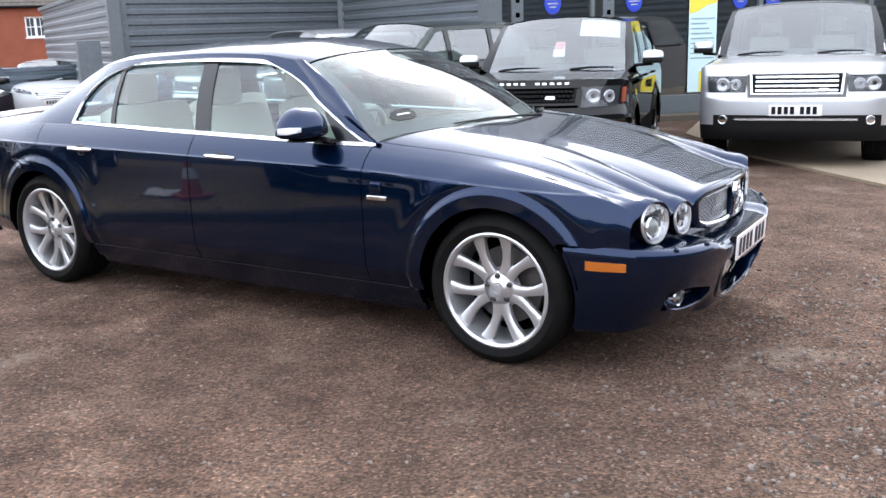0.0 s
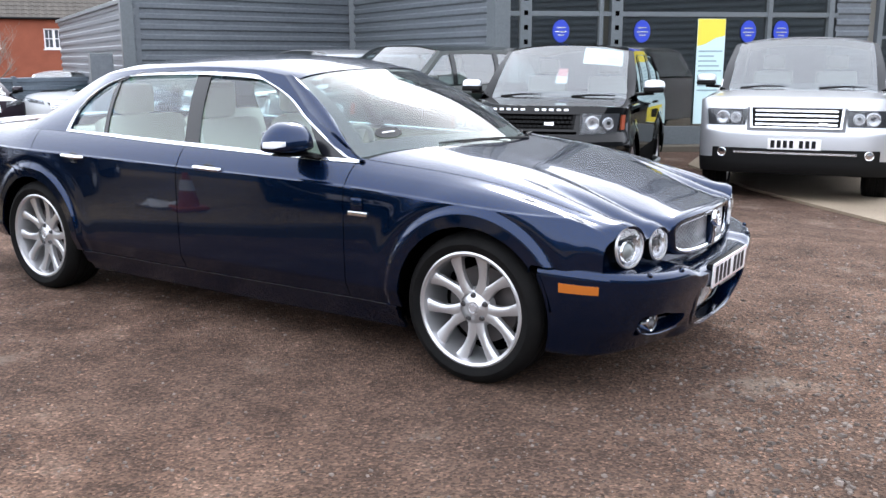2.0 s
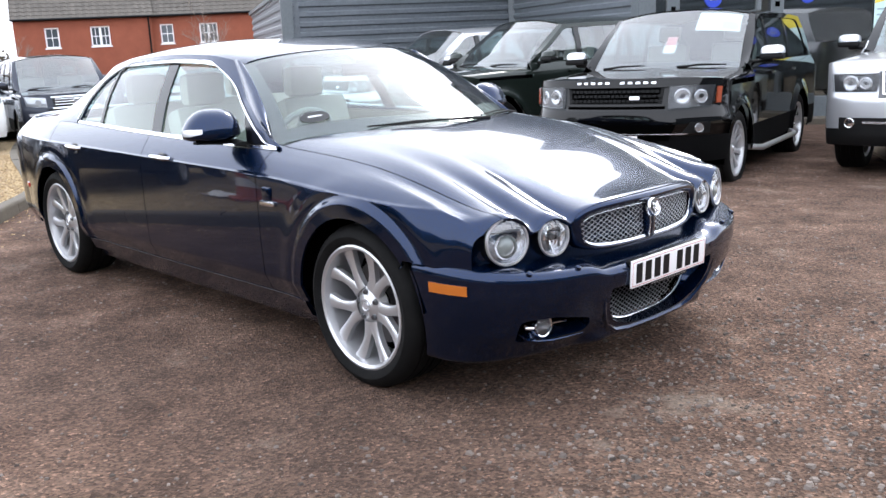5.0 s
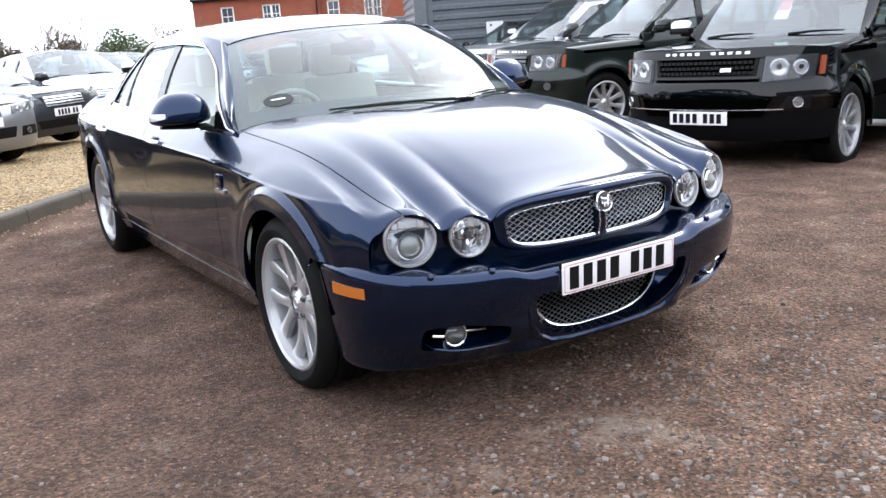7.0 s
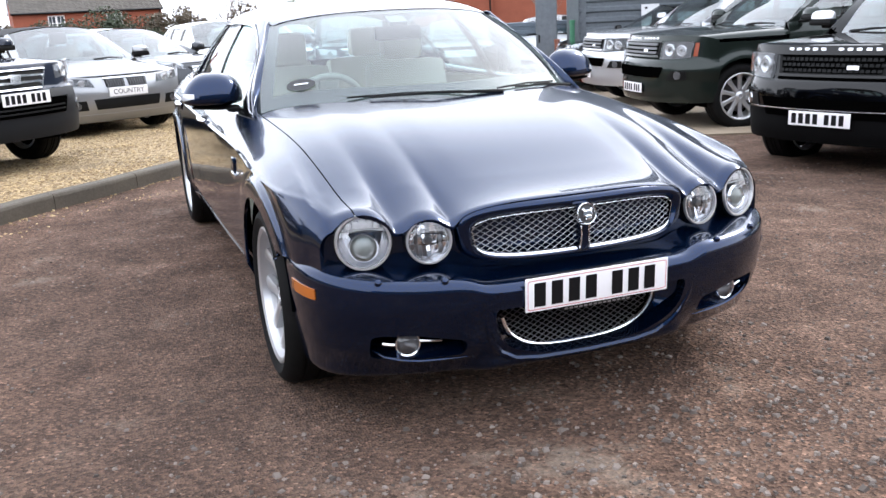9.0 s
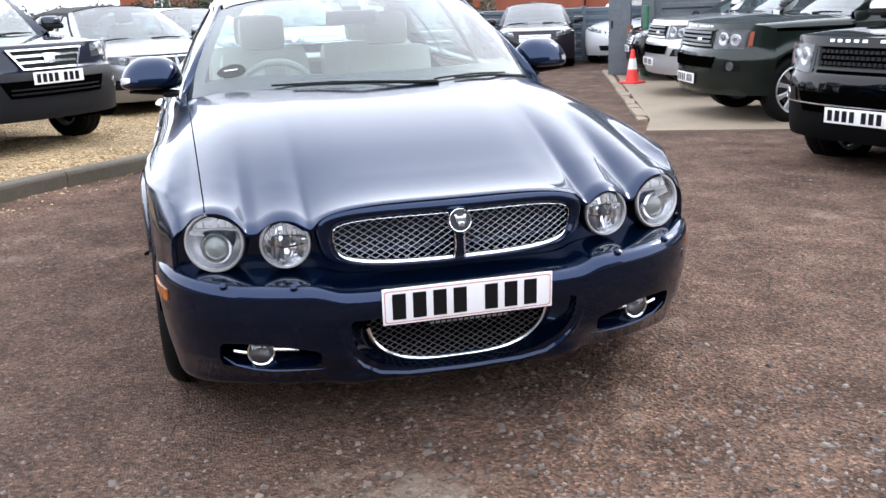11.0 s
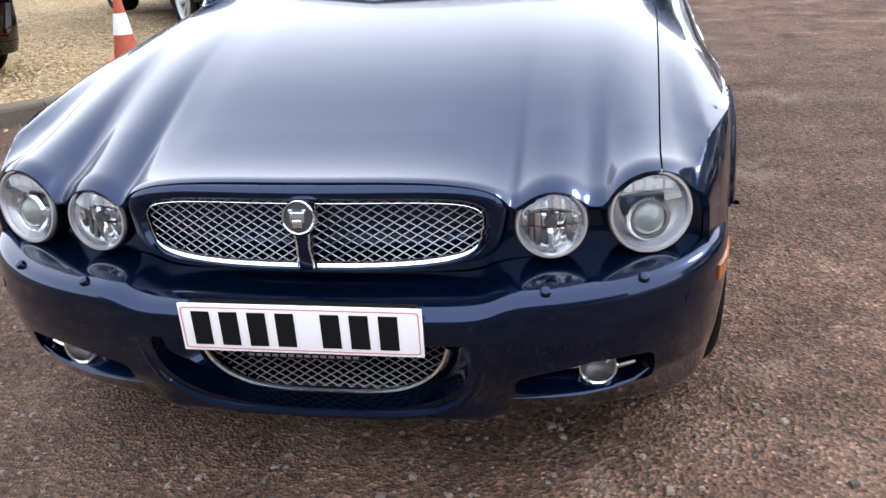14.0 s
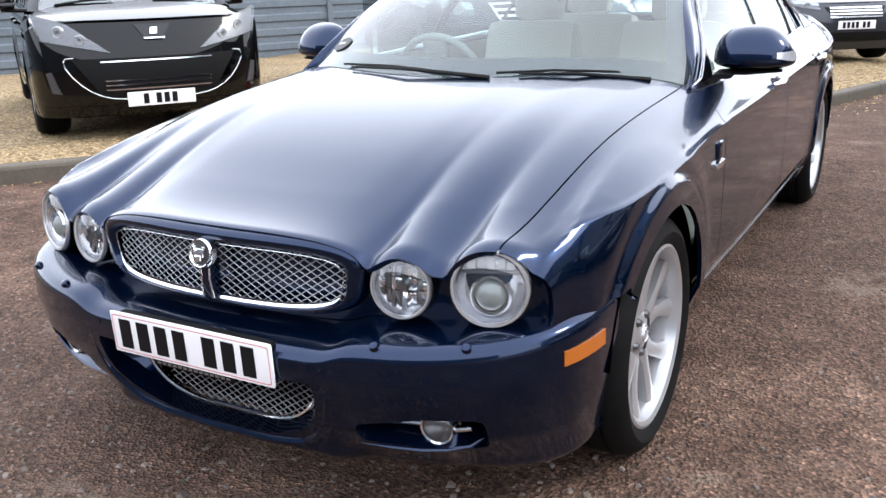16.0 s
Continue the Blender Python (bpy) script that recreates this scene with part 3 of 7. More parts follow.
both("sill", patch(lambda x, z: (x, -h_half(x, z), z), lin(-2.74, -0.41, 30), lin(0.165, 0.287, 8), [arch(-WB, 0.40), arch(0, 0.39)], rim=0.02, flip=True), NAVY, saloon, "navy sill with a bright lower line")
both("sill_line", patch(lambda x, z: (x, -h_half(x, z) - 0.004, z), lin(-2.72, -0.40, 40), [0.2855, 0.2875], rim=0.002, flip=True), BOWLDARK, saloon, "thin bright sill strip")


# boot and tail
def boot_pt(u, q):
    x = -4.05 + (-3.36 + 4.05) * u
    y = q * h_half(x, h_zb(x))
    zt = 1.050 - 0.08 * (x + 3.36) ** 2 - 0.02 * (-3.36 - x)
    return x, y, zt - (zt - h_zb(x)) * abs(q) ** 3.5


part("boot_lid", patch(boot_pt, lin(0, 1, 14), lin(-1, 1, 30), rim=0.014, flip=True), NAVY, saloon)


def tail_pt(ph, v):
    t = math.radians(ph)
    n = 2.8
    z = 0.25 + v * (h_zb(-3.86) + 0.03 * abs(math.cos(t)) - 0.25)
    y = h_half(-3.86, min(z, h_zb(-3.86))) * math.copysign(abs(math.sin(t)) ** (2 / n), math.sin(t))
    d = 0.10 * max(0, (z - 0.62) / 0.38) ** 2 + 0.07 * max(0, (0.42 - z) / 0.22) ** 2
    x = -3.86 - (0.45 - d) * abs(math.cos(t)) ** (2 / n)
    return x, y, z


part("tail", patch(tail_pt, lin(-90, 90, 50), lin(0, 1, 24), rim=0.02), NAVY, saloon)
part("boot_deck", patch(lambda u, q: tuple(Vector(boot_pt(0, q)).lerp(Vector(tail_pt(math.degrees(math.asin(max(-1, min(1, q)))), 1)), u)), lin(0, 1, 6), lin(-1, 1, 40), rim=0), NAVY, saloon)
for s in (-1, 1):
    bm = patch(lambda x, z: (x, s * (h_half(x, z) + 0.006), z), lin(-4.0, -3.78, 8), [0.52, 0.55], rim=0.01, flip=s < 0)
    part("rear_marker", bm, REDLENS, saloon, "red rear side marker")


# front bumper
BN, BW, BX = 2.9, 0.902, 0.54
PROFILE = [(0.16, 0.556), (0.06, 0.546), (0.026, 0.538), (0.008, 0.526), (0.0, 0.505), (0.0, 0.47), (0.009, 0.41), (0.028, 0.34), (0.052, 0.28), (0.072, 0.238), (0.083, 0.214), (0.100, 0.199), (0.14, 0.190)]
cum = [0.0]
for (d0, z0), (d1, z1) in zip(PROFILE, PROFILE[1:]):
    cum.append(cum[-1] + math.hypot(d1 - d0, z1 - z0))
pd = curve([(c, p[0]) for c, p in zip(cum, PROFILE)])
pz = curve([(c, p[1]) for c, p in zip(cum, PROFILE)])
PLEN = cum[-1]


def bumper_pt(ph, v, extra=0.0):
    t = math.radians(ph)
    c, s = abs(math.cos(t)), math.sin(t)
    y = BW * math.copysign(abs(s) ** (2 / BN), s)
    x = 0.325 + BX * c ** (2 / BN)
    d, z = pd(v) + extra, pz(v)
    side = min(1.0, abs(y) / BW)
    if z < 0.5:
        d -= pd(v) * 0.6 * abs(s) ** 6
    # the corner below the fog lamps tucks under; the middle stands forward as a chin
    k = min(1, max(0, (abs(y) - 0.37) / 0.08))
    d += 0.030 * k * max(0, min(1, (0.31 - z) / 0.09)) * (1 - side ** 8)
    d -= 0.010 * (1 - k) * bell(z - 0.222, 0.025)
    nrm = Vector((max(1e-6, (x - 0.325) / BX) ** (BN - 1) / BX, math.copysign(side ** (BN - 1) / BW, y), 0)).normalized()
    high = max(0, min(1, (z - 0.46) / 0.06))
    z += 0.040 * side ** 5 * high - 0.026 * high / (1 + (abs(y) / 0.405) ** 22)
    return x - nrm.x * d, y - nrm.y * d, z


def on_bumper(y, z, out=0.0):
    """The spot of the bumper's face nearest to the given y and height, and the way it faces."""
    ph = math.degrees(math.asin(math.copysign(min(1, abs(y) / BW) ** (BN / 2), y)))
    v = min(lin(0, PLEN, 200), key=lambda q: abs(bumper_pt(ph, q)[2] - z))
    a, b, c = (Vector(bumper_pt(ph + da, v + dv)) for da, dv in ((0, 0), (0.5, 0), (0, 0.004)))
    n = (b - a).cross(c - a).normalized()
    n = n if n.x > 0 else -n
    return a + n * out, n


def lip_z(y):
    return 0.415 - 0.187 * max(0, 1 - (abs(y) / 0.292) ** 2.6) ** (1 / 2.6)


def low_mouth(x, y, z):
    if x < 0.5:
        return 0.2
    return max(z - 0.432, 0.2 * (((abs(y) / 0.350) ** 2.8 + (max(0, 0.430 - z) / 0.194) ** 2.8) ** (1 / 2.8) - 1))


def fog_mouth(x, y, z):
    if x < 0.4:
        return 0.2
    c = abs(y) - 0.600
    t = (z - (0.370 + 0.20 * min(0, c)), 0.278 + 0.03 * max(0, c) - z, c - 0.128, -0.165 - c)
    m = max(t)
    return m + 0.010 * math.log(sum(math.exp((q - m) / 0.010) for q in t))


phs = [90 * math.copysign(abs(t) ** 0.9, t) for t in lin(-1, 1, 150)]
bump_vs = lin(0, PLEN, 72)
part("front_bumper", patch(bumper_pt, phs, bump_vs, [low_mouth, fog_mouth, arch(0.0, 0.376)], rim=0.055), NAVY, saloon, "navy front bumper with fog lamp recesses")
# near-black sheet in place of the shade inside the bumper's openings
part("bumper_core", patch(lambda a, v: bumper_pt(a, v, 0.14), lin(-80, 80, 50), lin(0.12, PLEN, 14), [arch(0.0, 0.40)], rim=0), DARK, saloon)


# nose panel between bonnet lip and bumper
def nose_pt(y, t):
    zt = z_lip(y) - 0.006
    x = x_lip(y) - 0.006 - (0.024 + 0.02 * t) * min(1, max(0, (0.855 - abs(y)) / 0.06))
    return x, y, zt + (0.525 - zt) * t


part("nose_panel", patch(nose_pt, lin(-0.822, 0.822, 130), lin(0, 1, 8), rim=0, flip=True), NAVY, saloon)


# grille
def grille_x(y):
    return 0.774 - 0.30 * y * y


def ring3(a, b, cz, dx, n=4.2):
    """A rounded oblong outline of the grille, a little wider at the top than at the bottom."""
    return [(grille_x(y) + dx, y * (1 + 0.035 * (z - cz) / b), z) for y, z in super_ring(a, b, 0, cz, n, 96)]


rings = [ring3(0.420, 0.100, 0.650, -0.045), ring3(0.418, 0.098, 0.650, -0.012), ring3(0.405, 0.089, 0.648, 0.004), ring3(0.385, 0.080, 0.643, 0.004), ring3(0.372, 0.073, 0.639, -0.012)]
bm = bmesh.new()
rows = [[bm.verts.new(p) for p in r] for r in rings]
for a, b in zip(rows, rows[1:]):
    for i in range(96):
        bm.faces.new((a[i], a[(i + 1) % 96], b[(i + 1) % 96], b[i]))
bmesh.ops.recalc_face_normals(bm, faces=bm.faces[:])
grille = part("grille", bm, NAVY, saloon, "mesh grille in a navy surround with chrome lower edge", sharp=60)
GA, GB, GZ = 0.372, 0.073, 0.639
pts = ring3(GA - 0.004, GB - 0.004, GZ, -0.008)
part("grille_trim", tube(pts, [0.0012 + 0.0088 * max(0, min(1, (GZ - 0.03 - p[2]) / 0.03)) for p in pts], 8, closed=True), CHROME, grille, "chrome trim, thick along the bottom")


def in_ring(y, z, a=GA, b=GB, cz=GZ, n=4.2):
    return (abs(y) / (a * (1 + 0.035 * (z - cz) / b))) ** n + (abs(z - cz) / b) ** n < 1


def wire_mesh(xf, inside, y0, y1, z0, z1, pitch_y, pitch_z, r):
    bm = bmesh.new()
    slope = pitch_z / pitch_y
    k = -40
    for fam in (1, -1):
        for k in range(-80, 81):
            run = []
            for i in range(161):
                y = y0 + (y1 - y0) * i / 160
                z = (z0 + z1) / 2 + k * pitch_z + fam * slope * y
                if z0 < z < z1 and inside(y, z):
                    run.append((xf(y) + fam * r * 0.5, y, z))
                elif run:
                    if len(run) > 2:
                        tube(run[::6] + [run[-1]], r, 4, bm=bm)
                    run = []
            if len(run) > 2:
                tube(run[::6] + [run[-1]], r, 4, bm=bm)
    return bm


part("mesh_insert", wire_mesh(lambda y: grille_x(y) - 0.022, in_ring, -0.37, 0.37, 0.56, 0.72, 0.031, 0.0195, 0.00125), WIRE, grille, "bright woven wire mesh")
# black sheet that stands for the shade behind the mesh
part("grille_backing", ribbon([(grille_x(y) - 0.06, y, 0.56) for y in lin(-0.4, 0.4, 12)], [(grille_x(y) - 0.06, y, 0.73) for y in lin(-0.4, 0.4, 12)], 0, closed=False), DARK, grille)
for s in (-1, 1):
    part("grille_divider_trim", tube([(0.784, s * 0.017, 0.572), (0.788, s * 0.013, 0.62), (0.789, s * 0.015, 0.65)], 0.0026, 6), CHROME, grille)
part("grille_divider", boxes((0.75, 0.787, -0.015, 0.015, 0.566, 0.70), bevel=0.006), NAVY, grille)
emb = axis_to((1, 0, 0.18))
badge = part("badge", lathe([(0.001, 0.004), (0.028, 0.004), (0.030, 0.006), (0.032, 0.011), (0.034, 0.012), (0.036, 0.009), (0.037, -0.01)], 32), CHROME, grille, "round chrome badge with a plain relief")
badge.matrix_local = Matrix.Translation((0.79, 0, 0.688)) @ emb
bm = boxes((-0.016, 0.016, -0.010, 0.013, 0.009, 0.017), (-0.010, 0.010, -0.020, -0.004, 0.009, 0.020), (-0.019, -0.010, 0.008, 0.018, 0.009, 0.015), (0.010, 0.019, 0.008, 0.018, 0.009, 0.015), bevel=0.003)
part("badge_relief", bm, CHROME, badge)
part("badge_face", lathe([(0.001, 0.0065), (0.028, 0.0065), (0.029, 0.004)], 28), BOWLDARK, badge, "dark silver badge face")

# lower grille
lowg = part("lower_grille", wire_mesh(lambda y: 0.705 + 0.10 * y * y, lambda y, z: abs(y) < 0.288 and z > lip_z(y), -0.30, 0.30, 0.225, 0.43, 0.031, 0.0195, 0.0016), WIRE, saloon, "wire mesh lower grille")
part("chrome_lip", tube([(0.722 + 0.25 * y * y, y, lip_z(y) + 0.005) for y in lin(-0.288, 0.288, 60)], 0.0080, 8), CHROME, lowg, "curved chrome lip")
rows = []
for y in lin(-0.352, 0.352, 60):
    edge, _ = on_bumper(y, max(0.236, 0.430 - 0.194 * max(0, 1 - (abs(y) / 0.352) ** 2.8) ** (1 / 2.8)))
    yi = y * 0.295 / 0.352
    rows.append((edge - Vector((0.035, 0, 0)), Vector((0.708 + 0.25 * yi * yi, yi, lip_z(yi) - 0.004))))
part("scoop", ribbon([r[0] for r in rows], [r[1] for r in rows], 0, closed=False), NAVY, lowg, "navy scoop round the lower grille")
# flat black box, painted shade behind the lower mesh
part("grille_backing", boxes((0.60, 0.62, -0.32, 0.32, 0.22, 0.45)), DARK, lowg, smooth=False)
plate(saloon, Matrix.Translation((0.868, 0, 0.469)) @ pose(0, 0, 0, 0, 3, 0), bars="2233 333", line=True)
part("plate_holder", boxes((0.835, 0.863, -0.245, 0.245, 0.416, 0.520), bevel=0.004), TRIM, saloon)
ds = part("dealer_strip", boxes((0.856, 0.864, -0.13, 0.13, 0.398, 0.412)), TRIM, saloon, smooth=False)
for k in range(14):
    part("letter_bar", boxes((0.864, 0.8645, -0.120 + 0.0175 * k, -0.108 + 0.0175 * k, 0.402, 0.408)), WIRE, ds, smooth=False)


# headlamps
LAMPBOWL = material("clear_lamp_bowl", (0.46, 0.46, 0.475), 0.25, 0.85)
LAMPRING = material("satin_lamp_ring", (0.66, 0.66, 0.68), 0.30, 0.8)
PROJECTOR = material("grey_green_projector_glass", (0.20, 0.225, 0.215), 0.16, 0.0, coat=0.8)


def headlamp(cy, cz, r, x, s, outer):
    d = Vector((1, s * (0.30 if outer else 0.14), 0.06)).normalized()
    m = Matrix.Translation((x, s * cy, cz)) @ axis_to(d)
    ring = part("headlamp", lathe([(r * 1.06, -0.05), (r * 1.06, 0.004), (r * 1.03, 0.012), (r * 0.97, 0.012), (r * 0.945, 0.004), (r * 0.94, -0.01)], 48), LAMPRING, saloon, "round chrome-ringed headlamp behind clear glass")
    ring.matrix_local = m
    part("reflector", lathe([(r * 0.945, 0.002), (r * 0.90, -0.008), (r * 0.80, -0.018), (r * 0.60, -0.026), (0.001, -0.030)], 40), LAMPBOWL, ring, "silver reflector bowl")
    if outer:
        c = Matrix.Translation((0, -r * 0.22, 0))
        part("projector_ring", lathe([(r * 0.54, -0.05), (r * 0.56, -0.004), (r * 0.50, 0.003), (r * 0.44, -0.006)], 36, c), CHROME, ring)
        part("projector_lens", lathe([(r * 0.45, -0.012), (r * 0.36, 0.002), (r * 0.22, 0.010), (0.001, 0.014)], 30, c), PROJECTOR, ring, "grey glass projector lens")
        part("lamp_shelf", boxes((-r * 0.82, r * 0.82, r * 0.38, r * 0.46, -0.03, 0.0), bevel=0.003), BOWLDARK, ring)
        for k in range(5):
            w = (k - 2) * r * 0.26
            part("indicator_facet", boxes((w - r * 0.11, w + r * 0.11, r * 0.48, r * (0.80 - 0.05 * abs(k - 2)), -0.02, -0.008 - 0.004 * (k % 2)), bevel=0.003), BOWL, ring)
        part("indicator_bulb", lathe([(r * 0.55, -0.03), (r * 0.2, -0.012), (0.001, -0.01)], 20, Matrix.Translation((0, r * 0.62, 0)) @ Matrix.Diagonal((1, 0.45, 1, 1))), BOWL, ring)
    else:
        rnd = random.Random(5)
        for k in range(9):
            xo = (k - 4) * r * 0.185
            hh = math.sqrt((0.84 * r) ** 2 - xo * xo)
            for lo, hi in ((-hh, -hh * 0.25), (-hh * 0.25, hh * 0.35), (hh * 0.35, hh)):
                f = part("reflector_facet", boxes((-r * 0.088, r * 0.088, -(hi - lo) / 2 + 0.001, (hi - lo) / 2 - 0.001, -0.003, 0.004), bevel=0.0025), CHROME if (k + round(lo * 100)) % 3 else BOWLDARK, ring)
                f.matrix_local = Matrix.Translation((xo, (lo + hi) / 2, -0.022 + 0.010 * (xo * xo + (lo + hi) ** 2 / 4) / (r * r))) @ Matrix.Rotation(rnd.uniform(-0.35, 0.35) + 0.3 * xo / r, 4, "Y") @ Matrix.Rotation(rnd.uniform(-0.3, 0.3), 4, "X")
        part("bulb_shield", lathe([(r * 0.20, -0.03), (r * 0.20, -0.006), (r * 0.16, -0.001), (0.001, 0.0)], 20), BOWLDARK, ring)
    part("lens", lathe([(r * 0.97, 0.006), (r * 0.85, 0.013), (r * 0.55, 0.021), (r * 0.25, 0.025), (0.001, 0.026)], 40), LENS, ring, "clear domed lens").visible_shadow = False
    sh = part("lamp_socket", lathe([(r * 1.10, -0.06), (r * 1.10, 0.002), (r * 1.06, 0.004)], 40), GLOSSTRIM, ring)
    return ring


for s in (-1, 1):
    headlamp(0.709, 0.656, 0.085, 0.645, s, True)
    headlamp(0.508, 0.645, 0.071, 0.694, s, False)
    # washers, sensors, fog lamps, markers
    for y, z in ((0.507, 0.538), (0.705, 0.544)):
        w = part("washer_jet", lathe([(0.012, -0.02), (0.012, 0.004), (0.009, 0.010), (0.001, 0.012)], 14), NAVY, saloon, "navy headlamp washer cap")
        c, n = on_bumper(s * y, z)
        w.matrix_local = Matrix.Translation(c) @ axis_to(n + Vector((0.3, 0, 0.3)))
    for y in (0.335, 0.795):
        w = part("parking_sensor", lathe([(0.012, -0.01), (0.012, 0.0015), (0.001, 0.002)], 16), NAVY, saloon)
        c, n = on_bumper(s * y, 0.478)
        w.matrix_local = Matrix.Translation(c) @ axis_to(n)
    fog = part("fog_lamp", lathe([(0.042, -0.06), (0.044, 0.0), (0.041, 0.006), (0.037, 0.004), (0.036, -0.004)], 32), CHROME, saloon, "round fog lamp with chrome ring")
    fog.matrix_local = Matrix.Translation((0.722, s * 0.608, 0.327)) @ axis_to((1, s * 0.12, 0))
    part("fog_reflector", lathe([(0.037, -0.004), (0.025, -0.022), (0.001, -0.03)], 24), BOWLDARK, fog)
    part("fog_lens", lathe([(0.037, 0.001), (0.025, 0.012), (0.001, 0.017)], 24), LENS, fog).visible_shadow = False
    for ya, yb, xa, xb in ((0.497, 0.570, 0.738, 0.728), (0.650, 0.685, 0.712, 0.700)):
        part("fog_bar", tube([(xa, s * ya, 0.326), (xb, s * yb, 0.332)], 0.0065, 8), CHROME, saloon, "chrome fog lamp bar")
    blade = [on_bumper(s * y, z, -0.006)[0] for y, z in ((0.40, 0.268), (0.46, 0.262), (0.53, 0.260), (0.60, 0.262), (0.66, 0.268), (0.715, 0.285), (0.74, 0.315))]
    part("fog_blade", tube(blade, [0.003, 0.010, 0.014, 0.015, 0.014, 0.011, 0.004], 8, flat=0.55), NAVY, saloon)
    rise = [on_bumper(s * y, z, -0.004)[0] for y, z in ((0.385, 0.420), (0.378, 0.370), (0.360, 0.315), (0.325, 0.268), (0.27, 0.240), (0.18, 0.226), (0.0, 0.221))]
    part("chin_rib", tube(rise, [0.004, 0.009, 0.012, 0.013, 0.013, 0.013, 0.013], 8), NAVY, saloon)
    mk = patch(lambda a, v: bumper_pt(a, v, -0.004), lin(s * 69.5, s * 85, 14), lin(0.192, 0.215, 5), rim=0.008)
    part("side_marker", mk, MARKER, saloon, "amber side marker")


# wheels, arches, underside
for xc in (0.0, -WB):
    for s in (-1, 1):
        m = Matrix.Translation((xc, s * 0.785, HUB)) @ (pose(0, 0, 0) if s < 0 else pose(0, 0, 0, 0, 0, 180))
        wheel(saloon, m @ pose(0, 0, 0, 0, 12 if s < 0 else -20, 0), RAD, 0.255, 0.258)
        # liners and inner wall in near-zero black, the arch's shade painted in
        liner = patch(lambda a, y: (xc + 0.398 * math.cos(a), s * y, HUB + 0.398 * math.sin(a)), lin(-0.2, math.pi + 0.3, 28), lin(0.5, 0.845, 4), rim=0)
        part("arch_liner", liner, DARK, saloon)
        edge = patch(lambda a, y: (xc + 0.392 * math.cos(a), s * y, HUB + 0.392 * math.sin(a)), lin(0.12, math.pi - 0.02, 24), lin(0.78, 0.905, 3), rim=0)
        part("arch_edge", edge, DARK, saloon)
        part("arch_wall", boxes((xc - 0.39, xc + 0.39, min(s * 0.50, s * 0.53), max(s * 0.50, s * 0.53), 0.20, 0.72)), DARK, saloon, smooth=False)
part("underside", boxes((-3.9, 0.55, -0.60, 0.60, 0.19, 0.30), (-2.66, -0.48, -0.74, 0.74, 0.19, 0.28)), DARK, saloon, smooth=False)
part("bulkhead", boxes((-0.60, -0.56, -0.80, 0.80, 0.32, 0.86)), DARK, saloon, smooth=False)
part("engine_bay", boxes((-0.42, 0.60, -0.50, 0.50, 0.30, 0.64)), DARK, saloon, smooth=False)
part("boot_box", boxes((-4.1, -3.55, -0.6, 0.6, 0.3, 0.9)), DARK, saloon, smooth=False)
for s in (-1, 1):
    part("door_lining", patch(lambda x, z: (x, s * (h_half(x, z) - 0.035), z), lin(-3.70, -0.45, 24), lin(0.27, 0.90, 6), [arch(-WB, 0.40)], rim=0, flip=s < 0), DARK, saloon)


# cabin
zr = curve([(-3.45, 1.13), (-3.1, 1.25), (-2.8, 1.330), (-2.6, 1.352), (-2.3, 1.368), (-1.95, 1.376), (-1.6, 1.366), (-1.35, 1.335), (-1.24, 1.312), (-1.1, 1.27)])
yr = curve([(-3.45, 0.50), (-3.0, 0.545), (-2.6, 0.578), (-2.0, 0.600), (-1.5, 0.592), (-1.2, 0.572)])
zm = curve([(-3.05, 1.355), (-2.8, 1.398), (-2.45, 1.428), (-2.0, 1.446), (-1.6, 1.434), (-1.32, 1.398), (-1.15, 1.365), (-1.0, 1.32)])
x_A = curve([(0, -0.655), (0.5, -0.985), (0.8, -1.20), (1, -1.345)])
x_R = curve([(0, -3.42), (0.5, -3.23), (1, -2.96)])
x_dlo = curve([(0, -2.90), (0.35, -2.885), (0.58, -2.845), (0.74, -2.775), (0.84, -2.68), (0.90, -2.56), (0.94, -2.42)])


def roof_z(x, y):
    k = min(1, abs(y) / yr(x))
    return zr(x) + (zm(x) - zr(x)) * (1 - k ** 2.3) ** 0.75


def glass_pt(x, h, out=0.0):
    zb, zt = h_zb(x), zr(x)
    yb = h_half(x, zb) - 0.01
    y = yb + (yr(x) - yb) * h + 0.022 * math.sin(math.pi * h)
    return x, -(y + out), zb + (zt - zb) * h


def cab_pt(u, h):
    x = x_A(h) + (x_R(h) - x_A(h)) * u
    return glass_pt(x, h)


def h_of(x, z):
    return (z - h_zb(x)) / (zr(x) - h_zb(x))


def soft_max(*v, k=0.012):
    t = max(v)
    return t + k * math.log(sum(math.exp((p - t) / k) for p in v))


def x_front(h):
    """The front edge of the side windows, curving back under the roof."""
    return x_A(h) - 0.062 - 0.12 * max(0, (h - 0.66) / 0.24) ** 2.2


def dlo(x, y, z):
    h = h_of(x, z)
    return soft_max(x - x_front(max(0, min(1, h))), x_dlo(max(0, min(1, h))) - x, (0.035 - h) * 0.4, (h - 0.90) * 0.4)


both("cabin_side_frame", patch(cab_pt, lin(0, 1, 110), lin(0, 1, 34), [dlo], rim=0.012, flip=True), NAVY, saloon)

# chrome round the side windows
def dlo_line(off):
    lo, hi = 0.035 - off * 2.2, 0.90 + off * 2.2
    pts = []
    for i in range(50):
        x = -0.685 + off + (x_dlo(lo) - off + 0.685 - off) * i / 49
        pts.append((x, lo))
    for h in lin(lo, hi, 16)[1:-1]:
        pts.append((x_dlo(h) - off, h))
    xa, xb = x_front(hi) + off, x_dlo(hi) - off
    for i in range(40):
        pts.append((xb + (xa - xb) * i / 39, hi))
    for h in lin(hi, lo, 24)[1:-1]:
        pts.append((x_front(h) + off, h))
    return pts


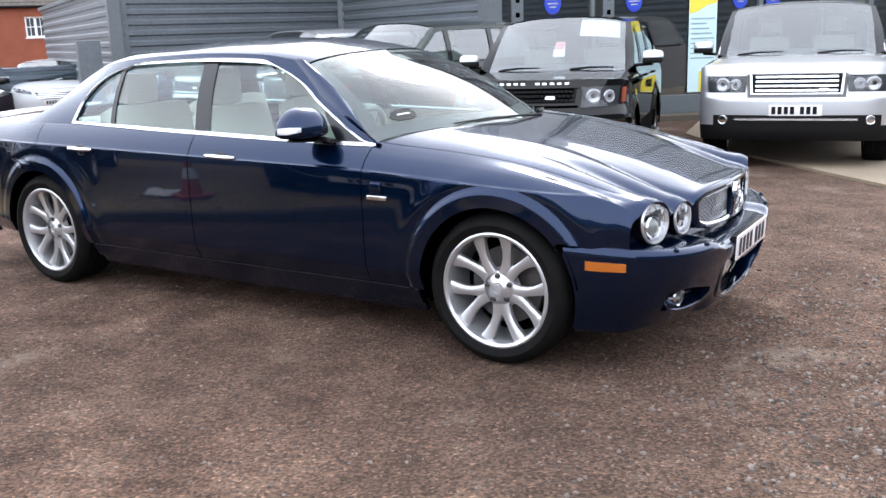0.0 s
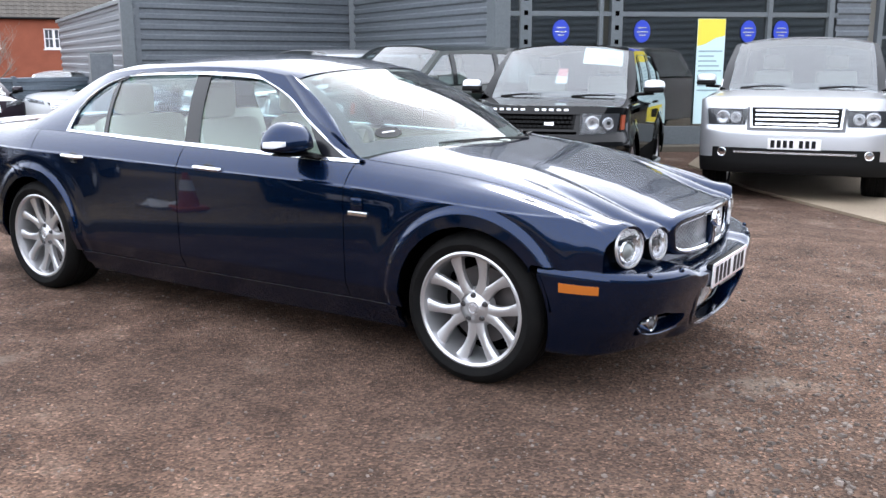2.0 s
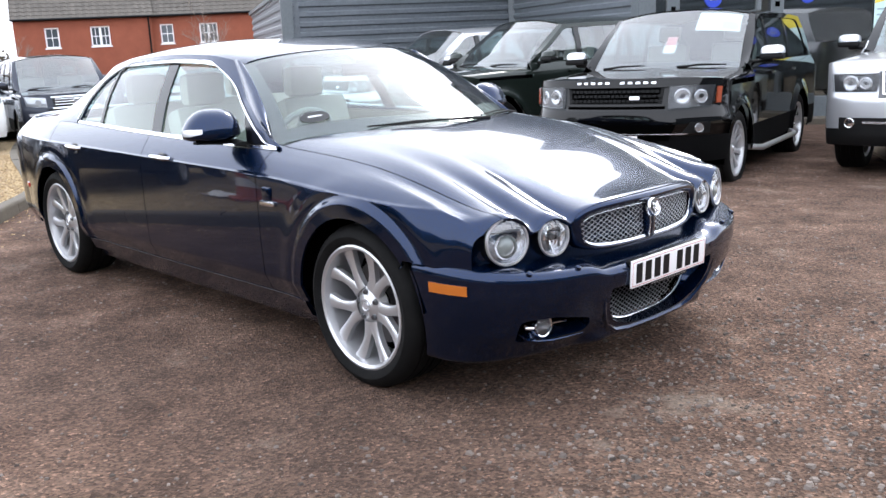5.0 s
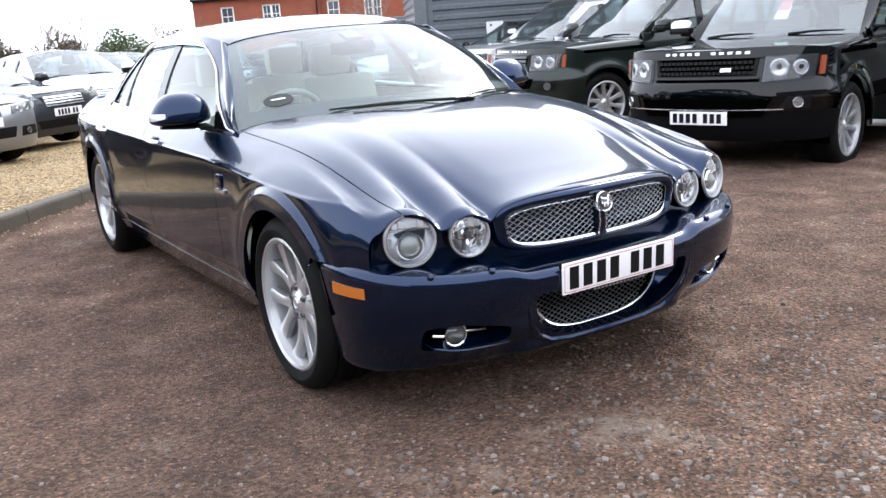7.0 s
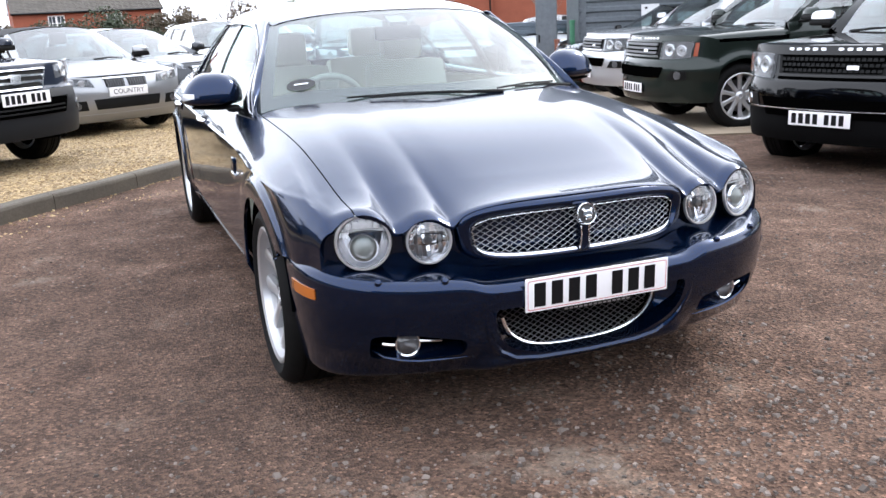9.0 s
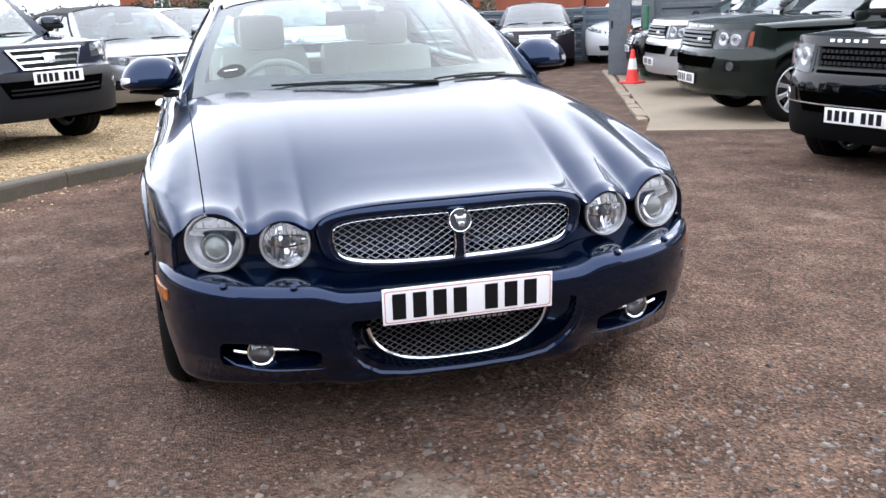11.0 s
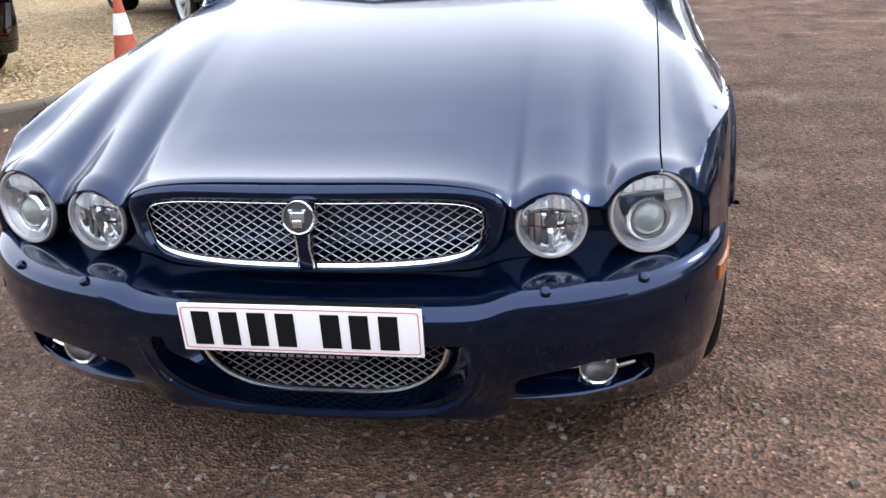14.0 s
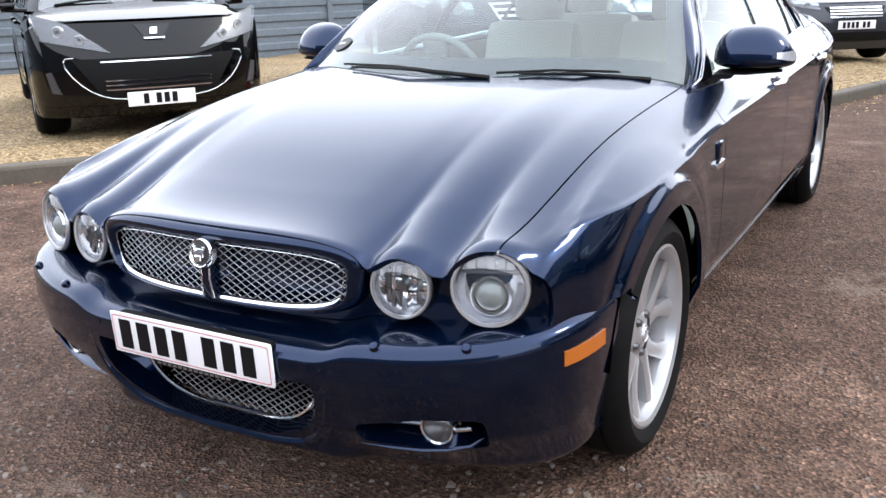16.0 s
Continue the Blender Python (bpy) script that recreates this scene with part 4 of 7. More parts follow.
for s in (-1, 1):
    o = [(p[0], -s * p[1], p[2]) for p in (glass_pt(x, h, 0.006) for x, h in dlo_line(0.016))]
    i = [(p[0], -s * p[1], p[2]) for p in (glass_pt(x, h, 0.004) for x, h in dlo_line(-0.004))]
    part("window_trim", ribbon(o, i, -0.006 * s), CHROME, saloon, "bright chrome strip round the side windows")

WINDOWS = (("front_door_window", lambda h: -1.765 - 0.105 * h, lambda h: x_A(h) - 0.055), ("rear_door_window", lambda h: max(-2.54 - 0.10 * h, x_dlo(h)), lambda h: -1.845 - 0.10 * h), ("quarter_window", lambda h: x_dlo(h) - 0.005, lambda h: -2.565 - 0.10 * h))
for nm, xa, xb in WINDOWS:
    def P(u, h, xa=xa, xb=xb):
        a, b = xa(h), max(xa(h) + 0.004, xb(h))
        return glass_pt(a + (b - a) * u, h, -0.012)
    for ob in both(nm, patch(P, lin(0, 1, 24), lin(0.02, 0.92, 14), rim=0.004, flip=True), GLASS, saloon):
        ob.visible_shadow = False
for nm, xa, xb in (("centre_pillar", lambda h: -1.86 - 0.10 * h, lambda h: -1.75 - 0.105 * h), ("window_divider", lambda h: max(-2.57 - 0.10 * h, x_dlo(h)), lambda h: max(-2.535 - 0.10 * h, x_dlo(h))), ("mirror_sail", lambda h: x_A(h) - 0.235 + 0.33 * h, lambda h: x_A(h) - 0.05)):
    def P(u, h, xa=xa, xb=xb):
        a, b = xa(h), max(xa(h) + 0.001, xb(h))
        return glass_pt(a + (b - a) * u, h, -0.004)
    both(nm, patch(P, lin(0, 1, 6), lin(0.02, 0.53 if nm == "mirror_sail" else 0.92, 12), rim=0.008, flip=True), GLOSSTRIM, saloon)


def wind_pt(q, h, out=0.0):
    """The windscreen: q from -1 to 1 across, h from the bonnet to the roof."""
    yb, yt = q * 0.80, q * 0.600
    xb, xt = cowl_x(yb) - 0.01, -1.150 - 0.10 * q * q
    zb = h_top(cowl_x(yb), yb) - 0.012
    zt = roof_z(xt, yt) if abs(yt) < yr(xt) else zr(xt)
    k = math.sin(math.pi * h)
    return xb + (xt - xb) * h + (0.02 * k + out), yb + (yt - yb) * h, zb + (zt - zb) * h + 0.028 * k + out


part("windscreen", patch(wind_pt, lin(-0.985, 0.985, 40), lin(0.015, 0.985, 24), rim=0.004, flip=True), GLASS, saloon, "large clear windscreen reflecting the sky").visible_shadow = False
# dark printed border of the windscreen
def band(q0, q1, h0, h1, nq, nh, out=-0.006):
    return patch(lambda q, h: wind_pt(q, h, out), lin(q0, q1, nq), lin(h0, h1, nh), rim=0, flip=True)


FRIT = material("printed_black_border", (0.012, 0.012, 0.014), 0.5)
part("screen_border", band(-0.985, 0.985, 0.0, 0.14, 30, 5), FRIT, saloon)
part("screen_border", band(-0.985, 0.985, 0.955, 0.99, 30, 3), FRIT, saloon)
for q in (-0.985, 0.905):
    part("screen_border", band(q, q + 0.08, 0.0, 0.99, 3, 24), FRIT, saloon)
part("screen_sticker", patch(lambda a, r: wind_pt(-0.765 + 0.075 * r * math.cos(a), 0.185 + 0.052 * r * math.sin(a), 0.004), lin(0, 2 * math.pi, 28), lin(0.02, 1, 4), rim=0), FRIT, saloon, "dark oval sticker with a pale word")
part("sticker_bar", patch(lambda q, h: wind_pt(q, h, 0.006), lin(-0.80, -0.73, 8), [0.181, 0.191], rim=0, flip=True), WORDS, saloon)
part("rain_sensor", patch(lambda q, h: wind_pt(q, h, -0.012), lin(-0.07, 0.07, 8), lin(0.84, 0.95, 4), rim=0.02, flip=True), BOWLDARK, saloon)


def pillar_pt(u, h):
    a, b = Vector(wind_pt(-0.98, h)), Vector(cab_pt(0.0, h))
    k = math.sin(math.pi * u)
    p = a.lerp(b, u)
    return p.x + 0.012 * k, p.y - 0.012 * k, p.z + 0.010 * k


both("windscreen_pillar", patch(pillar_pt, lin(0, 1, 10), lin(0, 1, 24), rim=0.01), NAVY, saloon)


def roof_pt(p, q):
    xf, xr = -1.153 - 0.097 * q * q, -2.92 - 0.04 * (1 - q * q)
    x = xf + (xr - xf) * p
    return x, q * yr(x), roof_z(x, q * yr(x))


part("roof", patch(roof_pt, lin(0, 1, 40), [math.copysign(abs(t) ** 0.7, t) for t in lin(-1, 1, 36)], rim=0.01), NAVY, saloon, sharp=70)


def back_pt(q, h):
    yb, yt = q * 0.70, q * 0.545
    xb, xt = -3.50 + 0.10 * q * q, -2.96 + 0.03 * q * q
    zb, zt = 1.035 - 0.03 * q * q, roof_z(xt, yt)
    return xb + (xt - xb) * h, yb + (yt - yb) * h, zb + (zt - zb) * h + 0.02 * math.sin(math.pi * h)


part("rear_window", patch(back_pt, lin(-0.93, 0.93, 24), lin(0, 1, 14), rim=0.004), GLASS, saloon).visible_shadow = False
both("rear_pillar", patch(lambda u, h: tuple(Vector(back_pt(-0.93, h)).lerp(Vector(cab_pt(1.0, h)), u)), lin(0, 1, 5), lin(0, 1, 14), rim=0, flip=True), NAVY, saloon)
part("rear_shelf_panel", patch(lambda q, u: (-3.32 - 0.2 * u, q * 0.72, 1.03 - 0.03 * q * q), lin(-1, 1, 16), lin(0, 1, 4), rim=0), NAVY, saloon)

# scuttle, wipers
part("scuttle", patch(lambda y, u: (cowl_x(y) + 0.05 - 0.16 * u, y, h_top(cowl_x(y), y) - 0.022 - 0.012 * u), lin(-0.73, 0.73, 30), lin(0, 1, 4), rim=0, flip=True), TRIM, saloon)
for y0, y1, h1 in ((0.22, -0.34, 0.012), (0.66, 0.30, 0.008)):
    a = Vector(wind_pt(y0 / 0.765, 0.0)) + Vector((0.05, 0, 0.012))
    b = Vector(wind_pt(y1 / 0.765, h1)) + Vector((0.03, 0, 0.016))
    mid = a.lerp(b, 0.55) + Vector((0.03, 0, 0.012))
    wp = part("wiper", tube([a, mid, b], [0.009, 0.006, 0.004], 6), TRIM, saloon, "black windscreen wiper")
    c, d = wind_pt((y0 + 0.25 * (y1 - y0)) / 0.765, 0.03), wind_pt((y1 - 0.08) / 0.765, h1 + 0.02)
    part("wiper_blade", tube([Vector(c) + Vector((0.012, 0, 0.008)), (Vector(c) + Vector(d)) / 2 + Vector((0.024, 0, 0.016)), Vector(d) + Vector((0.012, 0, 0.008))], 0.0045, 6), TRIM, wp)

# door furniture
for s in (-1, 1):
    for xh in (-1.60, -2.72):
        y = h_half(xh, 0.858)
        bm = tube([(xh - 0.105, s * (y + 0.006), 0.862), (xh - 0.07, s * (y + 0.024), 0.863), (xh + 0.06, s * (y + 0.026), 0.860), (xh + 0.105, s * (y + 0.008), 0.858)], [0.010, 0.015, 0.015, 0.010], 10, flat=0.8)
        hd = part("door_handle", bm, CHROME, saloon, "chrome pull handle")
        part("handle_cup", lathe([(0.045, -0.004), (0.043, 0.002), (0.02, -0.001), (0.001, -0.002)], 20, Matrix.Translation((xh, s * (y + 0.003), 0.852)) @ axis_to((0, s, 0)) @ Matrix.Diagonal((1.0, 0.75, 1, 1))), GLOSSTRIM, hd)
    # vent behind the front wheel
    y = h_half(-0.60, 0.72)
    vent = part("side_vent", boxes((-0.66, -0.545, min(s * (y - 0.01), s * (y + 0.012)), max(s * (y - 0.01), s * (y + 0.012)), 0.700, 0.722), bevel=0.006), CHROME, saloon, "chrome side vent bar")
    part("vent_recess", boxes((-0.645, -0.575, min(s * (y - 0.02), s * (y + 0.009)), max(s * (y - 0.02), s * (y + 0.009)), 0.722, 0.785), bevel=0.012), NAVY, vent, "navy scoop above the bar")
    # mirror
    mc = Vector((-1.035, s * 0.925, 1.000))

    def shell(a, b, c, grow=1.0):
        """A point of the mirror's shell: flat below, domed above, lower at the outer end."""
        out = max(0, b)
        return mc + Matrix.Rotation(s * radians(14), 3, "Z") @ Vector((max(-0.045, (0.112 if a > 0 else 0.06) * a) * grow, s * 0.138 * math.copysign(abs(b) ** 0.75, b) * grow, (0.122 * c ** 0.85 * (1 - 0.30 * out ** 2) if c > 0 else 0.030 * c) * grow))
    bm = bmesh.new()
    bmesh.ops.create_uvsphere(bm, u_segments=36, v_segments=24, radius=1)
    for v in bm.verts:
        v.co = shell(v.co.x, s * v.co.y, v.co.z)
    bmesh.ops.recalc_face_normals(bm, faces=bm.faces[:])
    mr = part("door_mirror", bm, NAVY, saloon, "navy door mirror with clear indicator strip")
    part("mirror_arm", tube([mc + Vector((0.02, s * 0.10, -0.030)), mc + Vector((0.03, -s * 0.02, -0.036)), mc + Vector((0.06, -s * 0.08, -0.036)), (-0.90, s * 0.845, 0.955)], [0.024, 0.046, 0.042, 0.036], 12, flat=0.26), TRIM, mr, "black mirror foot")

    def strip(r, c0, c1, grow):
        rows = []
        for k in range(9):
            t = math.radians(22 + 62 * k / 8)
            mid, hh = (c0 + c1) / 2, (c1 - c0) / 2 * (0.55 + 0.45 * min(1, k / 4))
            rows.append([shell(r * math.cos(t) * math.sqrt(1 - min(0.9, (mid + hh * w) ** 2)), r * math.sin(t) * math.sqrt(1 - min(0.9, (mid + hh * w) ** 2)), mid + hh * w, grow) for w in (-1, -0.4, 0.4, 1)])
        bm = bmesh.new()
        vv = [[bm.verts.new(q) for q in row] for row in rows]
        for a, b in zip(vv, vv[1:]):
            for k in range(3):
                bm.faces.new((a[k], a[k + 1], b[k + 1], b[k]))
        bmesh.ops.recalc_face_normals(bm, faces=bm.faces[:])
        return bm
    part("mirror_indicator", strip(1.0, 0.02, 0.30, 1.012), BOWL, mr, "clear and amber indicator strip")
    gl = part("mirror_glass", boxes((-0.004, 0.0, -0.10, 0.10, -0.015, 0.075), bevel=0.002), CHROME, mr)
    gl.matrix_local = Matrix.Translation(mc) @ Matrix.Rotation(s * radians(14), 4, "Z") @ Matrix.Translation((-0.046, 0, 0))


# interior
def seat(x, y, parent, label, w=0.27):
    bm = boxes((x - 0.28, x + 0.26, y - w, y + w, 0.42, 0.60), bevel=0.05)
    st = part("seat", bm, CREAM, parent, label)
    b = boxes((-0.09, 0.09, -w + 0.02, w - 0.02, 0.0, 0.54), bevel=0.07)
    bmesh.ops.rotate(b, verts=b.verts[:], matrix=Matrix.Rotation(radians(-16), 3, "Y"))
    bmesh.ops.translate(b, verts=b.verts[:], vec=(x - 0.25, y, 0.55))
    part("backrest", b, CREAM, st)
    h = boxes((-0.055, 0.055, -0.13, 0.13, -0.09, 0.10), bevel=0.045)
    bmesh.ops.translate(h, verts=h.verts[:], vec=(x - 0.44, y, 1.165))
    part("headrest", h, CREAM, st)
    part("headrest_post", tube([(x - 0.40, y - 0.04, 1.03), (x - 0.44, y - 0.04, 1.12)], 0.006), CHROME, st)
    return st


for y in (-0.36, 0.36):
    seat(-1.68, y, saloon, "cream leather front seat")
    seat(-2.42, y, saloon, "cream leather rear seat", 0.33)
part("dashboard", patch(lambda y, u: (cowl_x(y) * 0.4 - 0.42 - 0.42 * u, y, 0.925 - 0.05 * u * u - 0.10 * max(0, u - 0.8) * 5), lin(-0.72, 0.72, 20), lin(0, 1, 10), rim=0.02, flip=True), DASH, saloon, "dark grey dashboard")
part("dash_front", boxes((-0.98, -0.90, -0.72, 0.72, 0.55, 0.85), bevel=0.03), CREAM, saloon)
sw = part("steering_wheel", lathe([(0.185 + 0.016 * math.cos(a), 0.016 * math.sin(a)) for a in (2 * math.pi * k / 10 for k in range(10))], 36, close=True), INNER, saloon, "leather steering wheel")
sw.matrix_local = Matrix.Translation((-1.10, -0.37, 0.90)) @ axis_to((-1, 0, 0.45))
part("steering_hub", boxes((-0.05, 0.05, -0.17, 0.17, -0.02, 0.01), (-0.17, 0.17, -0.02, 0.02, -0.015, 0.005), bevel=0.008), INNER, sw)
part("cabin_floor", boxes((-3.5, -0.6, -0.75, 0.75, 0.30, 0.33), (-3.3, -2.85, -0.56, 0.56, 0.60, 0.98), bevel=0.01), CREAM, saloon)
part("rear_shelf", boxes((-3.42, -2.75, -0.66, 0.66, 0.955, 0.985), bevel=0.01), CREAM, saloon)
for s in (-1, 1):
    part("door_card", patch(lambda x, z: (x, s * (h_half(x, z) - 0.06), z), lin(-2.72, -0.75, 16), lin(0.40, 0.955, 8), rim=0.0, flip=s > 0), CREAM, saloon)
part("headlining", patch(lambda p, q: (lambda r: (r[0], r[1] * 0.97, r[2] - 0.022))(roof_pt(p, q)), lin(0.02, 0.98, 14), lin(-1, 1, 12), rim=0), INNER, saloon)
part("rear_mirror", boxes((-1.06, -1.04, -0.12, 0.12, 1.22, 1.285), bevel=0.008), TRIM, saloon)

# ---- ground shape ----
FALL = ((0, 0), (4, -0.01), (5.5, -0.06), (7, -0.1), (8.6, -0.13), (10, -0.16), (14, -0.24), (20, -0.37), (30, -0.5))


def gz(x, y):
    """Height of the yard: it falls gently away from the middle."""
    return float(np.interp(math.hypot(x + 1, y + 0.5), [p[0] for p in FALL], [p[1] for p in FALL]))


BED = 0.11


# ---- the other cars ----
SCREEN_OF = {}


def other_car(label, mat, x, y, heading, z=0.0, nose_up=0.0, L=4.8, wb=2.75, w=1.92, h=1.8, fo=0.84, z1=0.80, hood=0.98, lip=0.93, n=5.0, cowl=-0.42, top=-1.05, rtop=-3.3, rbase=-3.75,
              belt=1.05, wr=0.37, rim=0.26, tumble=0.13, corner=0.34, pn=2.8, lean=0.10, sill=0.30, lower=TRIM, split=0.42, group="parked cars", spokes=10, glass=CARGLASS, pillar=None, details=None, mirror_mat=None, wmat=None, roof_mat=None, ledge=0.0, ledge_z=0.78, bulge=0.015):
    car = thing("car", label, "car", pose(x, y, z, 0, -nose_up, heading), group)
    W, ro = w / 2, L - wb - fo
    front, rear = fo - corner, -wb - ro + 0.30

    def zc(px):
        t = min(1, max(0, (px - cowl) / (fo - cowl)))
        return hood + (lip - hood) * t ** 1.6

    def half(px, pz):
        yy = W * (1 - 0.05 * max(0, (0.55 - pz) / 0.4) ** 2)
        if pz > z1:
            yy -= 0.06 * ((pz - z1) / max(0.05, belt - z1)) ** 2
        for xc in (0, -wb):
            yy += bulge * bell(math.hypot(px - xc, pz - wr) - wr * 1.17, 0.06)
        return yy

    def topz(px, py):
        t = min(0.999, abs(py) / W)
        return z1 + (zc(px) - z1) * (1 - t ** n) ** (1 / n)

    def plan(ph, hw=W):
        t = math.radians(ph)
        return front + corner * abs(math.cos(t)) ** (2 / pn), hw * math.copysign(abs(math.sin(t)) ** (2 / pn), math.sin(t))

    def nose(ph, v):
        px, py = plan(ph)
        zt = topz(px, py)
        pz = sill - 0.04 + (zt - sill + 0.04) * v
        k = max(0, (pz - 0.55) / (zt - 0.5)) ** 2 * lean + 0.10 * max(0, (0.45 - pz) / 0.25) ** 2
        k -= ledge / (1 + math.exp(max(-30, min(30, (pz - ledge_z) / 0.008))))
        c = math.cos(math.radians(ph))
        return px - k * c, py * (half(front, min(pz, z1)) / W), pz

    def on_nose(py, pz, out=0.0):
        s = max(-1, min(1, py / W))
        ph = math.degrees(math.asin(math.copysign(abs(s) ** (pn / 2), s)))
        px, _ = plan(ph)
        zt = topz(px, py)
        v = (pz - sill + 0.04) / (zt - sill + 0.04)
        a = Vector(nose(ph, v))
        nv = Vector((max(1e-4, (px - front) / corner) ** (pn - 1) / corner, math.copysign(abs(s) ** (pn - 1) / W, py), 0)).normalized()
        return a + nv * out

    def quad(name, c, m, out=0.008, rim_=0.014, lab="", nu=10, nv=5):
        """A panel between four corners (y, z): bottom left, bottom right, top right, top left."""
        def P(u, v):
            a = [(1 - u) * c[0][k] + u * c[1][k] for k in (0, 1)]
            b = [(1 - u) * c[3][k] + u * c[2][k] for k in (0, 1)]
            return tuple(on_nose(a[0] + (b[0] - a[0]) * v, a[1] + (b[1] - a[1]) * v, out))
        return part(name, patch(P, lin(0, 1, nu), lin(0, 1, nv), rim=rim_), m, car, lab)

    def disc(name, py, pz, r, m, out=0.01, lab=""):
        c, e = on_nose(py, pz, out), on_nose(py + math.copysign(0.02, py), pz, out)
        d = e - c
        nx = Vector((abs(d.y), -d.x * math.copysign(1, d.y), 0)).normalized()
        ob = part(name, lathe([(r, -0.02), (r, 0.0), (r * 0.9, 0.006), (r * 0.8, 0.002), (0.001, 0.004)], 20), m, car, lab)
        ob.matrix_local = Matrix.Translation(c) @ axis_to(nx)
        return ob

    arches = [lambda px, py, pz, xc=xc: math.hypot(px - xc, pz - wr) - wr * 1.14 for xc in (0, -wb)]
    m_split = split
    # sides
    both("side", patch(lambda px, pz: (px, -half(px, pz), pz), lin(rear, cowl, 60), lin(m_split, belt, 18), arches, rim=0.015, flip=True), mat, car)
    both("front_wing", patch(lambda px, pz: (px, -half(px, pz), pz), lin(cowl, front, 30), lin(m_split, z1, 16), arches[:1], rim=0.015, flip=True), mat, car)
    both("side_lower", patch(lambda px, pz: (px, -half(px, pz) - 0.004, pz), lin(rear, front, 80), lin(sill - 0.04, m_split, 8), arches, rim=0.015, flip=True), lower, car, "lower side trim")

    def hood_pt(ph, u):
        px, py = plan(ph)
        a = cowl + 0.10 * (1 - (py / W) ** 2)
        qx = a + (px - a) * u
        k = lean * max(0, (u - 0.9) / 0.1) * math.cos(math.radians(ph))
        return qx - k, py * (half(front, z1) / W), topz(qx, py)
    part("bonnet", patch(hood_pt, lin(-90, 90, 60), [1 - (1 - t) ** 2 for t in lin(0, 1, 16)], rim=0.0, flip=False), mat, car, sharp=50)
    part("nose", patch(nose, lin(-90, 90, 60), lin((m_split - sill + 0.04) / (lip - sill + 0.04), 1, 22), rim=0.0), mat, car, sharp=50)
    part("lower_bumper", patch(lambda a, v: tuple(Vector(nose(a, v)) + Vector((0.006, 0, 0))), lin(-90, 90, 50), lin(0, (m_split - sill + 0.04) / (lip - sill + 0.04), 8), rim=0.02), lower, car, "lower bumper")

    def tail(ph, v):
        t = math.radians(ph)
        c = abs(math.cos(t)) ** (2 / 3.2)
        pz = sill + v * (belt - sill)
        return rear - 0.30 * c, half(rear, pz) * math.copysign(abs(math.sin(t)) ** (2 / 3.2), math.sin(t)), pz
    part("tail", patch(tail, lin(-90, 90, 30), lin(0, 1, 12), rim=0.0, flip=True), mat, car)
    # cabin
    ytop = W - tumble - 0.06

    def xa(k):
        return cowl + (top - cowl) * k

    def xr(k):
        return rbase + (rtop - rbase) * k

    def cab(u, k):
        px = xa(k) + (xr(k) - xa(k)) * u
        zt = h - 0.09 - 0.05 * max(0, (px - top - 0.25) / 0.4) ** 2 * 0 - 0.03 * ((px - (top + rtop) / 2) / 1.2) ** 2
        yb = half(px, belt) - 0.01
        return px, -(yb + (ytop - yb) * k + 0.02 * math.sin(math.pi * k)), belt + (zt - belt) * k

    def kof(px, pz):
        zt = h - 0.09 - 0.03 * ((px - (top + rtop) / 2) / 1.2) ** 2
        return (pz - belt) / (zt - belt)

    def dlo2(px, py, pz):
        k = max(0, min(1, kof(px, pz)))
        return soft_max(px - (xa(k) - 0.09), xr(k) + 0.22 - px, (0.04 - k) * 0.5, (k - 0.90) * 0.5)
    both("cabin_side", patch(cab, lin(0, 1, 50), lin(0, 1, 16), [dlo2], rim=0.012, flip=True), roof_mat or mat, car)
    for ob in both("side_window", patch(lambda u, k: (lambda p: (p[0], p[1] + 0.012, p[2]))(cab(u, k)), lin(0.02, 0.97, 30), lin(0.02, 0.94, 8), rim=0, flip=True), glass, car):
        ob.visible_shadow = False
    mid = -wb * 0.52
    for xm in (mid, mid - 0.95):
        both("window_pillar", patch(lambda u, k: (lambda p: (p[0], p[1] - 0.002, p[2]))(cab((xm + 0.045 * u - xa(k)) / (xr(k) - xa(k)), k)), [-1, 0, 1], lin(0.03, 0.92, 6), rim=0.006, flip=False), GLOSSTRIM, car)

    def screen(q, k, back=0.0):
        yb, yt = q * (half(cowl, belt) - 0.05), q * (ytop - 0.015)
        x0, x1 = cowl + 0.10 * (1 - q * q) - 0.02, top + 0.06 * (1 - q * q)
        z0, z1_ = topz(x0, yb * 0.99) - 0.015, roofz(x1, yt)
        return x0 + (x1 - x0) * k + 0.02 * math.sin(math.pi * k) + back, yb + (yt - yb) * k, z0 + (z1_ - z0) * k + 0.02 * math.sin(math.pi * k)

    def roofz(px, py):
        e = h - 0.09 - 0.03 * ((px - (top + rtop) / 2) / 1.2) ** 2
        return e + 0.085 * (1 - min(1, abs(py) / ytop) ** 2.6)
    part("windscreen", patch(screen, lin(-0.95, 0.95, 24), lin(0.02, 0.97, 12), rim=0.004, flip=True), CARGLASS, car, "windscreen reflecting the sky").visible_shadow = False
    part("screen_border", patch(lambda q, k: screen(q, k, -0.008), lin(-0.96, 0.96, 24), lin(0, 0.11, 4), rim=0, flip=True), FRIT, car)
    both("screen_pillar", patch(lambda u, k: tuple(Vector(screen(-0.94, k)).lerp(Vector(cab(0, k)), u)), lin(0, 1, 5), lin(0, 1, 12), rim=0.008), pillar or mat, car)
    part("headlining", patch(lambda u, q: (lambda px: (px, q * ytop * 0.97, roofz(px, q * ytop) - 0.025))(top - 0.02 + (rtop - top) * u), lin(0, 1, 8), lin(-1, 1, 10), rim=0), INNER, car)
